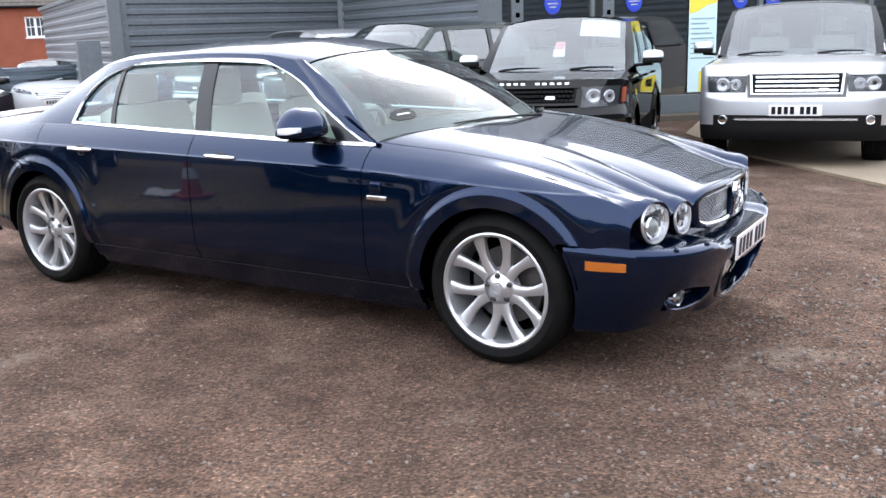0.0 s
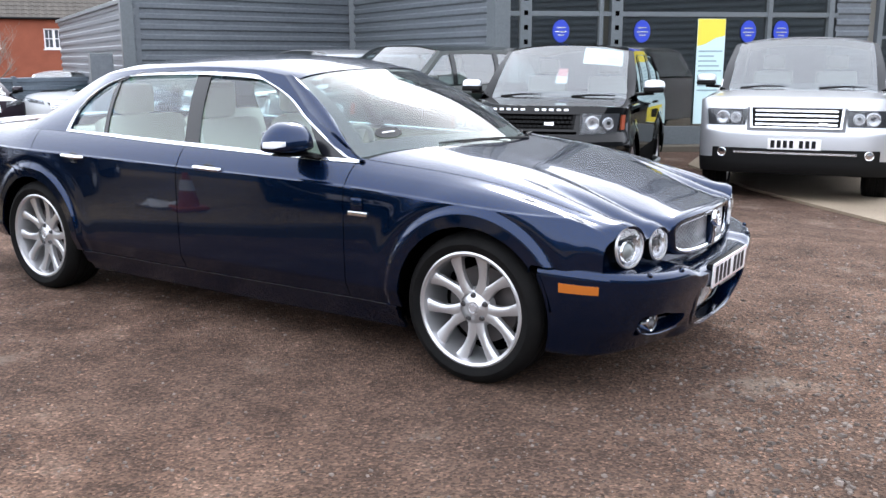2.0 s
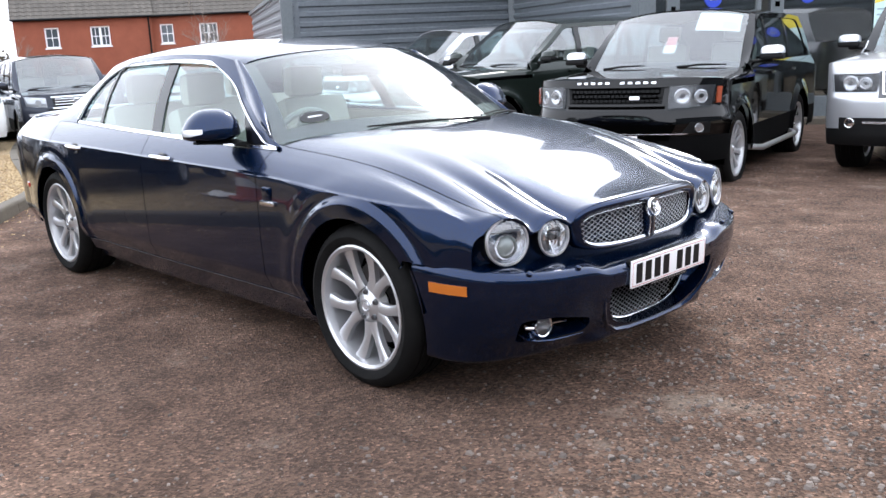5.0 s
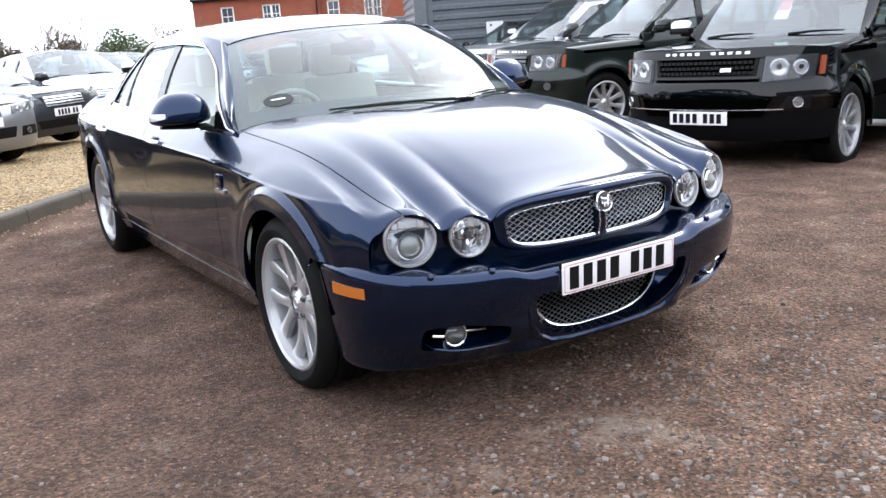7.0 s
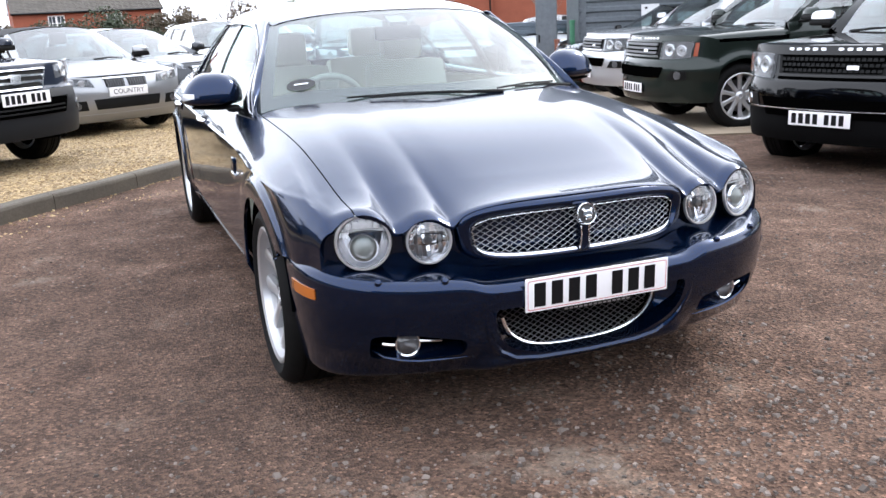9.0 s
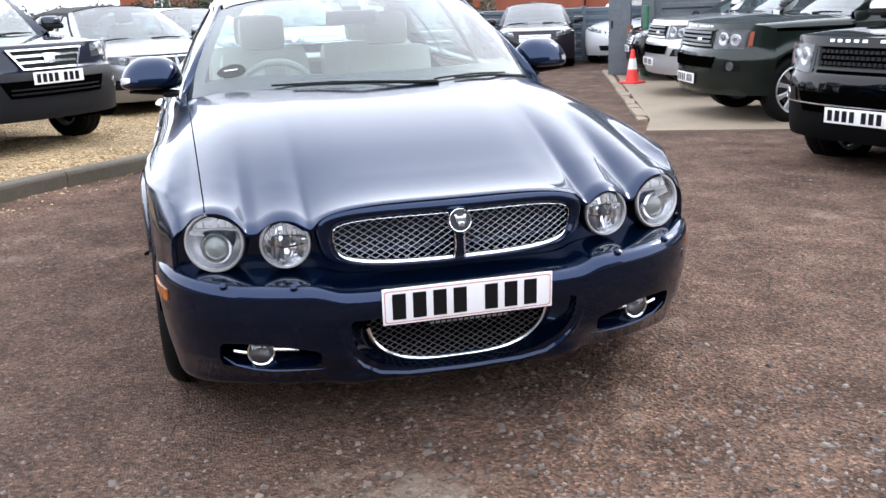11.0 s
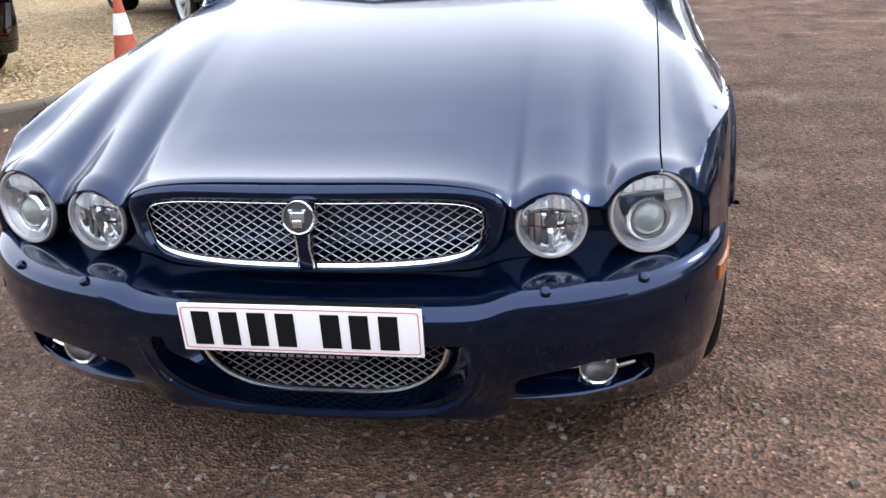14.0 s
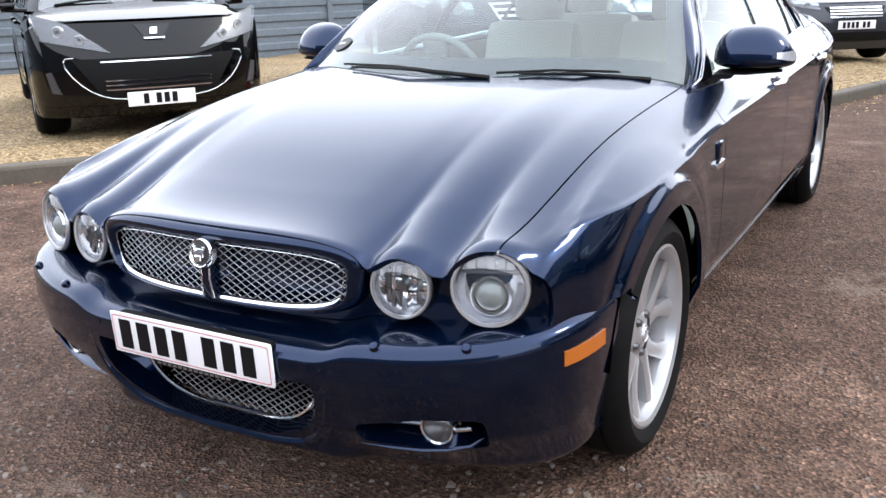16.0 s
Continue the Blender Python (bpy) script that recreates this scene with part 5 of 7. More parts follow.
    part("roof", patch(lambda u, q: (lambda px: (px, q * ytop, roofz(px, q * ytop)))(top + 0.06 * (1 - q * q) + (rtop - top - 0.06 * (1 - q * q)) * u), lin(0, 1, 24), lin(-1, 1, 24), rim=0.008), roof_mat or mat, car, sharp=60)
    part("rear_screen", patch(lambda q, k: (rbase + (rtop - rbase) * k, q * ((half(rbase, belt) - 0.02) * (1 - k) + ytop * k), belt + (roofz(rtop, q * ytop) - belt) * k), lin(-1, 1, 12), lin(0, 1, 6), rim=0), TINTED, car)
    if rbase - (rear - 0.3) > 0.15:
        part("boot_lid", patch(lambda q, u: (rear - 0.28 + (rbase - rear + 0.28) * u, q * half(rear, belt) * 0.99, belt + 0.03 * (1 - q * q)), lin(-1, 1, 14), lin(0, 1, 6), rim=0), mat, car)
    for s in (-1, 1):
        for xc in (0, -wb):
            mm = Matrix.Translation((xc, s * (W - 0.135), wr)) @ (pose(0, 0, 0) if s < 0 else pose(0, 0, 0, 0, 0, 180)) @ pose(0, 0, 0, 0, 17 * s + 9 * xc, 0)
            wheel(car, mm, wr, 0.25, rim, spokes, "plain", wmat, n=32)
            part("arch_liner", patch(lambda a, yy: (xc + wr * 1.16 * math.cos(a), s * yy, wr + wr * 1.16 * math.sin(a)), lin(-0.25, math.pi + 0.25, 16), lin(W - 0.42, W - 0.02, 3), rim=0), DARK, car)
        mc = Vector((xa(0.10) - 0.12, s * (W + 0.12), belt + 0.08))
        bm = bmesh.new()
        bmesh.ops.create_uvsphere(bm, u_segments=16, v_segments=12, radius=1)
        for v in bm.verts:
            a, b, c = v.co
            v.co = (0.085 * a if a > 0 else 0.04 * a, 0.118 * math.copysign(abs(b) ** 0.55, b), 0.078 * abs(c) ** 0.6 if c > 0 else 0.012 * c)
            v.co += mc
        mr = part("door_mirror", bm, mirror_mat or mat, car, "door mirror")
        part("mirror_base", boxes((mc.x - 0.045, mc.x + 0.075, mc.y - 0.112, mc.y + 0.112, mc.z - 0.062, mc.z - 0.004), bevel=0.022), TRIM if (mirror_mat or mat) is not BLACK else GLOSSTRIM, mr, "black lower mirror shell")
        part("mirror_arm", tube([mc + Vector((0, 0, -0.07)), (mc.x + 0.03, s * (W - 0.08), belt)], 0.03, 8, flat=0.6), TRIM, mr)
        for xh in (-wb * 0.46, -wb * 0.82):
            part("door_handle", boxes((xh - 0.10, xh + 0.10, min(s * half(xh, belt - 0.12), s * (half(xh, belt - 0.12) + 0.03)), max(s * half(xh, belt - 0.12), s * (half(xh, belt - 0.12) + 0.03)), belt - 0.135, belt - 0.105), bevel=0.01), mat, car)
    part("underside", boxes((-wb - ro + 0.35, fo - 0.25, -W + 0.35, W - 0.35, sill - 0.06, sill + 0.14), (-wb + wr * 1.3, -wr * 1.3, -W + 0.06, W - 0.06, sill - 0.02, sill + 0.12)), DARK, car, smooth=False)
    part("inner_block", boxes((cowl + 0.05, fo - 0.30, -W + 0.42, W - 0.42, sill + 0.1, z1 - 0.02)), DARK, car, smooth=False)
    # cabin contents
    part("cabin_floor", boxes((rbase + 0.2, cowl - 0.1, -W + 0.12, W - 0.12, sill + 0.1, sill + 0.22)), INNER, car)
    part("dashboard", boxes((cowl - 0.62, cowl - 0.12, -W + 0.14, W - 0.14, belt - 0.25, belt - 0.06), bevel=0.05), TRIM, car)
    for yy in (-0.38, 0.38):
        b = boxes((-0.08, 0.08, -0.24, 0.24, 0.0, 0.62), (-0.05, 0.05, -0.13, 0.13, 0.66, 0.84), bevel=0.05)
        bmesh.ops.rotate(b, verts=b.verts[:], matrix=Matrix.Rotation(radians(-14), 3, "Y"))
        bmesh.ops.translate(b, verts=b.verts[:], vec=(top - 0.50, yy, belt - 0.42))
        part("seat_back", b, INNER, car)
    for s in (-1, 1):
        part("door_lining", patch(lambda px, pz: (px, s * (half(px, pz) - 0.05), pz), lin(rbase, cowl, 10), lin(sill + 0.1, belt, 4), rim=0), DARK, car)
    for yy in (-1, 1):
        a = Vector(screen(yy * 0.5 - 0.28, 0.0)) + Vector((0.03, 0, 0.02))
        b = Vector(screen(yy * 0.5 + 0.30, 0.03)) + Vector((0.03, 0, 0.02))
        part("wiper", tube([a, a.lerp(b, 0.5) + Vector((0.015, 0, 0.012)), b], [0.014, 0.012, 0.007], 6), TRIM, car, "black wiper")
    SCREEN_OF[car.name] = screen
    if details:
        details(car, quad, disc, on_nose)
    return car


def put_plate(car, on_nose, z, out=0.012, bars="2233 333", word=""):
    p = on_nose(0.0001, z, out)
    return plate(car, Matrix.Translation(p), bars=bars, word=word)


def bars_across(quad, y0, y1, zs, t, m, name="grille_bar", out=0.018):
    for zz in zs:
        quad(name, ((y0, zz - t), (y1, zz - t), (y1, zz + t), (y0, zz + t)), m, out, 0.012, nu=14, nv=2)


CARLENS = pane("car_lamp_lens", (0.9, 0.92, 0.93), 0.5)
LAMPCHROME = material("lamp_chrome", (0.40, 0.40, 0.41), 0.22, 0.85)
LAMPGREY = material("lamp_housing_grey", (0.13, 0.13, 0.137), 0.3, 0.8)
# black SUV's gloss lower body drawn matt and near-zero, its shade in the colour
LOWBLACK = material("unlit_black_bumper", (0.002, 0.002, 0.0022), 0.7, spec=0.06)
SLAT = material("dark_grille_slat", (0.11, 0.112, 0.118), 0.4, 0.5)
LAMPDARK = material("lamp_housing_dark", (0.035, 0.035, 0.038), 0.3, 0.5)


def lights(car, quad, disc, c, rounds, amber=None, housing=None):
    """A pair of headlamp units: a bright bowl, round reflectors and a clear cover, mirrored to the other side."""
    for s in (-1, 1):
        q = [(s * a, b) for a, b in c]
        q = q if s > 0 else [q[1], q[0], q[3], q[2]]
        quad("headlamp", q, housing or LAMPGREY, 0.004, 0.012, "clear headlamp unit")
        cy, cz = sum(a for a, _ in q) / 4, sum(b for _, b in q) / 4
        if housing is None:
            quad("lamp_brow", [(cy + (a - cy) * 0.94, cz + (b - cz) * (0.5 if b < cz else 0.92) + (0.02 if b < cz else 0)) for a, b in q], LAMPCHROME, 0.007, 0.004, nv=3)
        for yy, zz, r in rounds:
            disc("lamp_ring", s * yy, zz, r, LAMPCHROME, 0.012)
            disc("lamp_reflector", s * yy, zz, r * 0.86, BOWL, 0.016)
            disc("lamp_bulb", s * yy, zz + r * 0.12, r * 0.34, LAMPDARK, 0.022)
        quad("headlamp_lens", q, CARLENS, 0.03, 0.02).visible_shadow = False
        if amber:
            q = [(s * a, b) for a, b in amber]
            quad("side_indicator", q if s > 0 else [q[1], q[0], q[3], q[2]], AMBER, 0.031, 0.02)


def sport_suv(car_trim, grille_mat, words=True, plate_z=0.60, bars="2233 333", intake=(0.52, 0.66), line=True):
    def d(car, quad, disc, on_nose):
        quad("grille", ((-0.44, 0.84), (0.44, 0.84), (0.46, 1.0), (-0.46, 1.0)), grille_mat, 0.016, 0.02, "upright grille", nu=16)
        if grille_mat is TRIM:
            quad("grille_mesh", ((-0.41, 0.855), (0.41, 0.855), (0.43, 0.99), (-0.43, 0.99)), DARK, 0.020, 0.004, nu=16)
            for k in range(3):
                for j in range(20):
                    y0, z0 = -0.40 + 0.042 * j + 0.021 * (k % 2), 0.875 + 0.042 * k
                    quad("mesh_cell", ((y0 - 0.017, z0 - 0.012), (y0 + 0.017, z0 - 0.012), (y0 + 0.014, z0 + 0.012), (y0 - 0.014, z0 + 0.012)), TRIM, 0.026, 0.006, nu=2, nv=2)
        else:
            quad("grille_gap", ((-0.43, 0.85), (0.43, 0.85), (0.45, 0.995), (-0.45, 0.995)), DARK, 0.022, 0.004, nu=16)
            bars_across(quad, -0.425, 0.425, (0.878, 0.924, 0.970), 0.013, SLAT, out=0.034)
        for q in (((-0.47, 0.825), (0.47, 0.825), (0.47, 0.845), (-0.47, 0.845)), ((-0.49, 0.992), (0.49, 0.992), (0.49, 1.006), (-0.49, 1.006))):
            quad("grille_frame", q, car_trim, 0.030, 0.015, nu=16, nv=2)
        quad("badge", ((0.16, 0.885), (0.25, 0.885), (0.25, 0.915), (0.16, 0.915)), WORDS, 0.034, 0.01, "small pale oval badge")
        lights(car, quad, disc, ((0.50, 0.80), (0.83, 0.82), (0.85, 1.0), (0.50, 1.0)), ((0.61, 0.905, 0.075), (0.75, 0.90, 0.065)), ((0.85, 0.84), (0.875, 0.84), (0.88, 0.985), (0.857, 0.985)), LAMPDARK)
        if words:
            for k in range(11):
                if k == 5:
                    continue
                y0 = -0.36 + 0.072 * k
                quad("letter_bar", ((y0 - 0.020, 1.024), (y0 + 0.020, 1.024), (y0 + 0.020, 1.044), (y0 - 0.020, 1.044)), WORDS, 0.006, 0.004, nu=3, nv=2)
        quad("lower_intake", ((-0.52, intake[0]), (0.52, intake[0]), (0.56, intake[1]), (-0.56, intake[1])), DARK, 0.014, 0.010, "black lower intake", nu=24, nv=6)
        if line:
            quad("intake_line", ((-0.66, 0.575), (0.66, 0.575), (0.66, 0.583), (-0.66, 0.583)), WORDS, 0.024, 0.010, nu=20, nv=2)
        for s in (-1, 1):
            quad("fog_recess", ((s * 0.72 - 0.10, 0.58), (s * 0.72 + 0.10, 0.58), (s * 0.72 + 0.09, 0.68), (s * 0.72 - 0.05, 0.68)), TRIM, 0.008, 0.006)
            disc("fog_lamp", s * 0.74, 0.63, 0.045, LAMPCHROME if line else LAMPGREY, 0.014, "round fog lamp")
        put_plate(car, on_nose, plate_z, 0.02, bars)
    return d


def side_steps(car, W=0.96, mat=ALLOY):
    for s in (-1, 1):
        part("side_step", tube([(-0.45, s * (W - 0.05), 0.34), (-0.6, s * (W + 0.05), 0.32), (-2.1, s * (W + 0.05), 0.32), (-2.28, s * (W - 0.05), 0.34)], 0.03, 8), mat, car, "silver side step")


BLACKCHROME = material("satin_grey_grille", (0.10, 0.10, 0.105), 0.35, 0.6)
SUV = dict(L=4.79, wb=2.745, w=1.86, h=1.75, fo=0.86, z1=0.98, hood=1.13, lip=1.06, n=4.5, cowl=-0.55, top=-1.22, rtop=-3.35, rbase=-3.62, belt=1.16, wr=0.37, rim=0.262, tumble=0.12, corner=0.56, pn=2.35, lean=0.09, sill=0.36, split=0.56, ledge=0.045, ledge_z=0.80, bulge=0.032)

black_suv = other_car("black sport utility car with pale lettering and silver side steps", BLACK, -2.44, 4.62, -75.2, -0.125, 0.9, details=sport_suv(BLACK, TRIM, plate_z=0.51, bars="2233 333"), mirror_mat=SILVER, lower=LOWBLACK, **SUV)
side_steps(black_suv)
screen = SCREEN_OF[black_suv.name]
sheet_1 = part("price_sheet", patch(lambda q, k: screen(q, k, -0.03), lin(0.28, 0.86, 6), lin(0.60, 0.93, 4), rim=0), PAPER, black_suv, "white price sheet behind the windscreen")
part("printed_field", patch(lambda q, k: screen(q, k, -0.026), lin(0.62, 0.84, 4), lin(0.63, 0.78, 3), rim=0), PALEBLUE, sheet_1)
tag = part("hanging_tag", patch(lambda q, k: screen(q, k, -0.03), lin(-0.06, 0.10, 4), lin(0.24, 0.42, 3), rim=0), PAPER, black_suv, "small white and red tag behind the windscreen")
part("printed_field", patch(lambda q, k: screen(q, k, -0.026), lin(-0.05, 0.09, 4), lin(0.36, 0.50, 3), rim=0), PINK, tag)
green_suv = other_car("dark green sport utility car with alloy wheels on the concrete pad", GREEN, -6.05, 5.52, -99.5, -0.115, 0.3, details=sport_suv(GREEN, BLACKCHROME, plate_z=0.47, bars="2223 333", intake=(0.60, 0.72), line=False), lower=GREEN, **SUV)
pale_suv = other_car("silver sport utility car with slatted grille", SILVER, -8.90, 6.50, -102, -0.155, 0.3, details=sport_suv(SILVER, BLACKCHROME, plate_z=0.48, bars="223 333", intake=(0.60, 0.72), line=False), lower=SILVER, **SUV)


def big_suv(car, quad, disc, on_nose):
    quad("grille_surround", ((-0.48, 0.77), (0.48, 0.77), (0.49, 1.01), (-0.49, 1.01)), BLACKCHROME, 0.006, 0.01, nu=16)
    quad("grille", ((-0.42, 0.80), (0.42, 0.80), (0.44, 1.00), (-0.44, 1.00)), TRIM, 0.012, 0.02, "four-bar bright grille", nu=16)
    bars_across(quad, -0.40, 0.40, (0.838, 0.885, 0.932, 0.978), 0.010, CHROME)
    for q in (((-0.43, 0.80), (0.43, 0.80), (0.43, 0.812), (-0.43, 0.812)), ((-0.445, 0.80), (-0.425, 0.80), (-0.44, 1.005), (-0.46, 1.005)), ((0.425, 0.80), (0.445, 0.80), (0.46, 1.005), (0.44, 1.005))):
        quad("grille_frame", q, CHROME, 0.022, 0.012, nu=14, nv=2)
    lights(car, quad, disc, ((0.50, 0.82), (0.88, 0.82), (0.90, 0.99), (0.47, 0.99)), ((0.60, 0.90, 0.060), (0.73, 0.90, 0.075)), housing=LAMPDARK)
    quad("badge", ((0.22, 0.83), (0.31, 0.83), (0.31, 0.86), (0.22, 0.86)), WORDS, 0.034, 0.01)
    put_plate(car, on_nose, 0.635, 0.02, "2233 333")
    quad("bumper_intake", ((-0.62, 0.48), (0.62, 0.48), (0.62, 0.585), (-0.62, 0.585)), TRIM, 0.010, 0.010, nu=20)
    quad("bumper_strip", ((-0.60, 0.530), (0.60, 0.530), (0.60, 0.552), (-0.60, 0.552)), WORDS, 0.024, 0.015, "bright bumper strip", nu=20, nv=2)
    for s in (-1, 1):
        quad("fog_recess", ((s * 0.72 - 0.10, 0.48), (s * 0.72 + 0.10, 0.48), (s * 0.72 + 0.10, 0.585), (s * 0.72 - 0.10, 0.585)), TRIM, 0.010, 0.010)
        disc("fog_lamp", s * 0.72, 0.535, 0.048, CHROME, 0.018, "round fog lamp")


silver_suv = other_car("silver luxury off-road car with bright grille bars", SILVER, -0.29, 6.62, -79.2, -0.115, 0.9, L=4.97, wb=2.88, w=1.96, h=1.83, fo=0.88, z1=1.02, hood=1.19, lip=1.11, n=5.5, cowl=-0.50, top=-1.12, rtop=-3.5, rbase=-3.8,
                       belt=1.20, wr=0.38, rim=0.262, tumble=0.11, corner=0.26, pn=3.6, lean=0.05, sill=0.36, split=0.48, mirror_mat=SILVER, ledge=0.03, ledge_z=0.79, bulge=0.02, pillar=GLOSSTRIM, details=big_suv)


def crossover(car, quad, disc, on_nose):
    quad("grille", ((-0.27, 0.80), (0.27, 0.80), (0.38, 0.965), (-0.38, 0.965)), TRIM, 0.012, 0.02, "chrome barred grille", nu=14)
    bars_across(quad, -0.29, 0.29, (0.855,), 0.010, CHROME)
    bars_across(quad, -0.33, 0.33, (0.912,), 0.010, CHROME)
    quad("badge", ((-0.05, 0.84), (0.05, 0.84), (0.06, 0.93), (-0.06, 0.93)), CHROME, 0.036, 0.012, "plain chrome badge shape")
    for q in (((-0.27, 0.79), (0.27, 0.79), (0.28, 0.804), (-0.28, 0.804)), ((-0.38, 0.962), (0.38, 0.962), (0.39, 0.976), (-0.39, 0.976)), ((-0.28, 0.79), (-0.26, 0.79), (-0.37, 0.976), (-0.39, 0.976)), ((0.26, 0.79), (0.28, 0.79), (0.39, 0.976), (0.37, 0.976))):
        quad("grille_frame", q, CHROME, 0.03, 0.015, nu=14, nv=2)
    lights(car, quad, disc, ((0.52, 0.86), (0.80, 0.88), (0.84, 1.03), (0.54, 0.98)), ((0.66, 0.935, 0.06),))
    quad("intake", ((-0.46, 0.55), (0.46, 0.55), (0.54, 0.70), (-0.54, 0.70)), DARK, 0.016, 0.010, nu=20, nv=6)
    bars_across(quad, -0.45, 0.45, (0.585, 0.625), 0.008, TRIM, "intake_bar", 0.026)
    put_plate(car, on_nose, 0.715, 0.022, "2233 333")
    for s in (-1, 1):
        disc("fog_lamp", s * 0.74, 0.60, 0.05, BOWLDARK, 0.012)


GRAPHITE = material("grey_bumper_plastic", (0.0075, 0.008, 0.0095), 0.55, spec=0.18)
honda = other_car("dark navy-grey crossover with chrome barred grille on wood chips", BLUEGREY, -6.58, -2.70, 43, 0.045, 0, L=4.6, wb=2.63, w=1.86, h=1.70, fo=0.90, z1=0.90, hood=1.08, lip=1.0, n=4.0, cowl=-0.35, top=-1.02, rtop=-3.2, rbase=-3.5,
                  belt=1.10, wr=0.345, rim=0.22, tumble=0.13, corner=0.55, pn=2.3, lean=0.10, sill=0.38, split=0.77, ledge=0.085, ledge_z=0.768, lower=GRAPHITE, details=crossover)


def coupe(car, quad, disc, on_nose):
    for s in (-1, 1):
        c = ((s * 0.15 - 0.12, 0.63), (s * 0.15 + 0.12, 0.63), (s * 0.15 + 0.13, 0.735), (s * 0.15 - 0.12, 0.735))
        quad("kidney_grille", c, TRIM, 0.016, 0.01, "twin grille with upright slats")
        for k in range(7):
            yy = s * 0.15 - 0.10 + 0.033 * k
            quad("slat", ((yy - 0.005, 0.635), (yy + 0.005, 0.635), (yy + 0.005, 0.73), (yy - 0.005, 0.73)), BLACKCHROME, 0.026, 0.01, nu=2, nv=3)
        quad("grille_rim", ((s * 0.15 - 0.13, 0.735), (s * 0.15 + 0.14, 0.735), (s * 0.15 + 0.14, 0.75), (s * 0.15 - 0.13, 0.75)), CHROME, 0.026, 0.012, nv=2)
        disc("fog_lamp", s * 0.64, 0.42, 0.04, BOWLDARK, 0.012)
        quad("side_intake", ((s * 0.66 - 0.14, 0.36), (s * 0.66 + 0.14, 0.36), (s * 0.66 + 0.12, 0.48), (s * 0.66 - 0.12, 0.48)), TRIM, 0.006, 0.005)
    lights(car, quad, disc, ((0.42, 0.64), (0.80, 0.68), (0.86, 0.78), (0.46, 0.74)), ((0.56, 0.69, 0.045), (0.68, 0.71, 0.045)), housing=LAMPDARK)
    quad("intake", ((-0.42, 0.36), (0.42, 0.36), (0.45, 0.49), (-0.45, 0.49)), TRIM, 0.008, 0.005, nu=12)
    put_plate(car, on_nose, 0.565, 0.02, word="COUNTRY")


PEWTER = paint("pewter_silver_paint", (0.30, 0.305, 0.315), 0.7, 0.3)
SOFTTOP = plain_mat("black_soft_top_fabric", (0.006, 0.006, 0.007), (0.012, 0.012, 0.013), 5, 200, 0.9, 0.2)
LOW = dict(L=4.82, wb=2.78, w=1.80, h=1.42, fo=0.86, z1=0.72, hood=0.94, lip=0.75, n=3.4, cowl=-0.45, top=-1.20, rtop=-2.75, rbase=-3.45, belt=0.93, wr=0.335, rim=0.235, tumble=0.20, corner=0.42, pn=2.6, lean=0.14, sill=0.24, split=0.30)
bmw = other_car("pewter silver two-door convertible coupe with a dark soft top", PEWTER, -9.85, -1.40, 25, 0.0, 0, lower=PEWTER, details=coupe, roof_mat=SOFTTOP, **LOW)


def hatch(car, quad, disc, on_nose):
    quad("grille", ((-0.30, 0.62), (0.30, 0.62), (0.42, 0.78), (-0.42, 0.78)), TRIM, 0.012, 0.02, "wide chrome barred grille", nu=14)
    bars_across(quad, -0.36, 0.36, (0.65, 0.69, 0.73, 0.77), 0.011, WORDS)
    lights(car, quad, disc, ((0.48, 0.74), (0.80, 0.80), (0.86, 0.90), (0.50, 0.84)), ((0.64, 0.81, 0.05),))
    quad("intake", ((-0.50, 0.33), (0.50, 0.33), (0.54, 0.45), (-0.54, 0.45)), TRIM, 0.008, 0.005, nu=12)
    put_plate(car, on_nose, 0.545, 0.02, "2233 33")


SALOON = dict(L=4.83, wb=2.74, w=1.86, h=1.49, fo=0.96, z1=0.76, hood=1.0, lip=0.84, n=3.4, cowl=-0.40, top=-1.25, rtop=-2.85, rbase=-3.5, belt=0.98, wr=0.335, rim=0.225, tumble=0.19, corner=0.42, pn=2.6, lean=0.13, sill=0.26, split=0.32)
insignia = other_car("dark grey hatchback with chrome barred grille on wood chips", GREY, -12.05, -0.22, 34, -0.05, 0, lower=GREY, details=hatch, **dict(SALOON, h=1.40, hood=0.94, lip=0.82, belt=0.94))
merc = other_car("white saloon car with chrome grille on wood chips", WHITE, -14.7, 1.3, 8, -0.10, 0, lower=WHITE, details=hatch, **SALOON)
white2 = other_car("white saloon car further along the row", WHITE, -17.4, 2.4, 5, gz(-18, 2.4) + BED, 0, lower=WHITE, details=hatch, **SALOON)
white3 = other_car("silver saloon car at the end of the row", SILVER, -20.0, 3.5, 3, gz(-20, 3.5) + BED, 0, lower=SILVER, details=hatch, **SALOON)


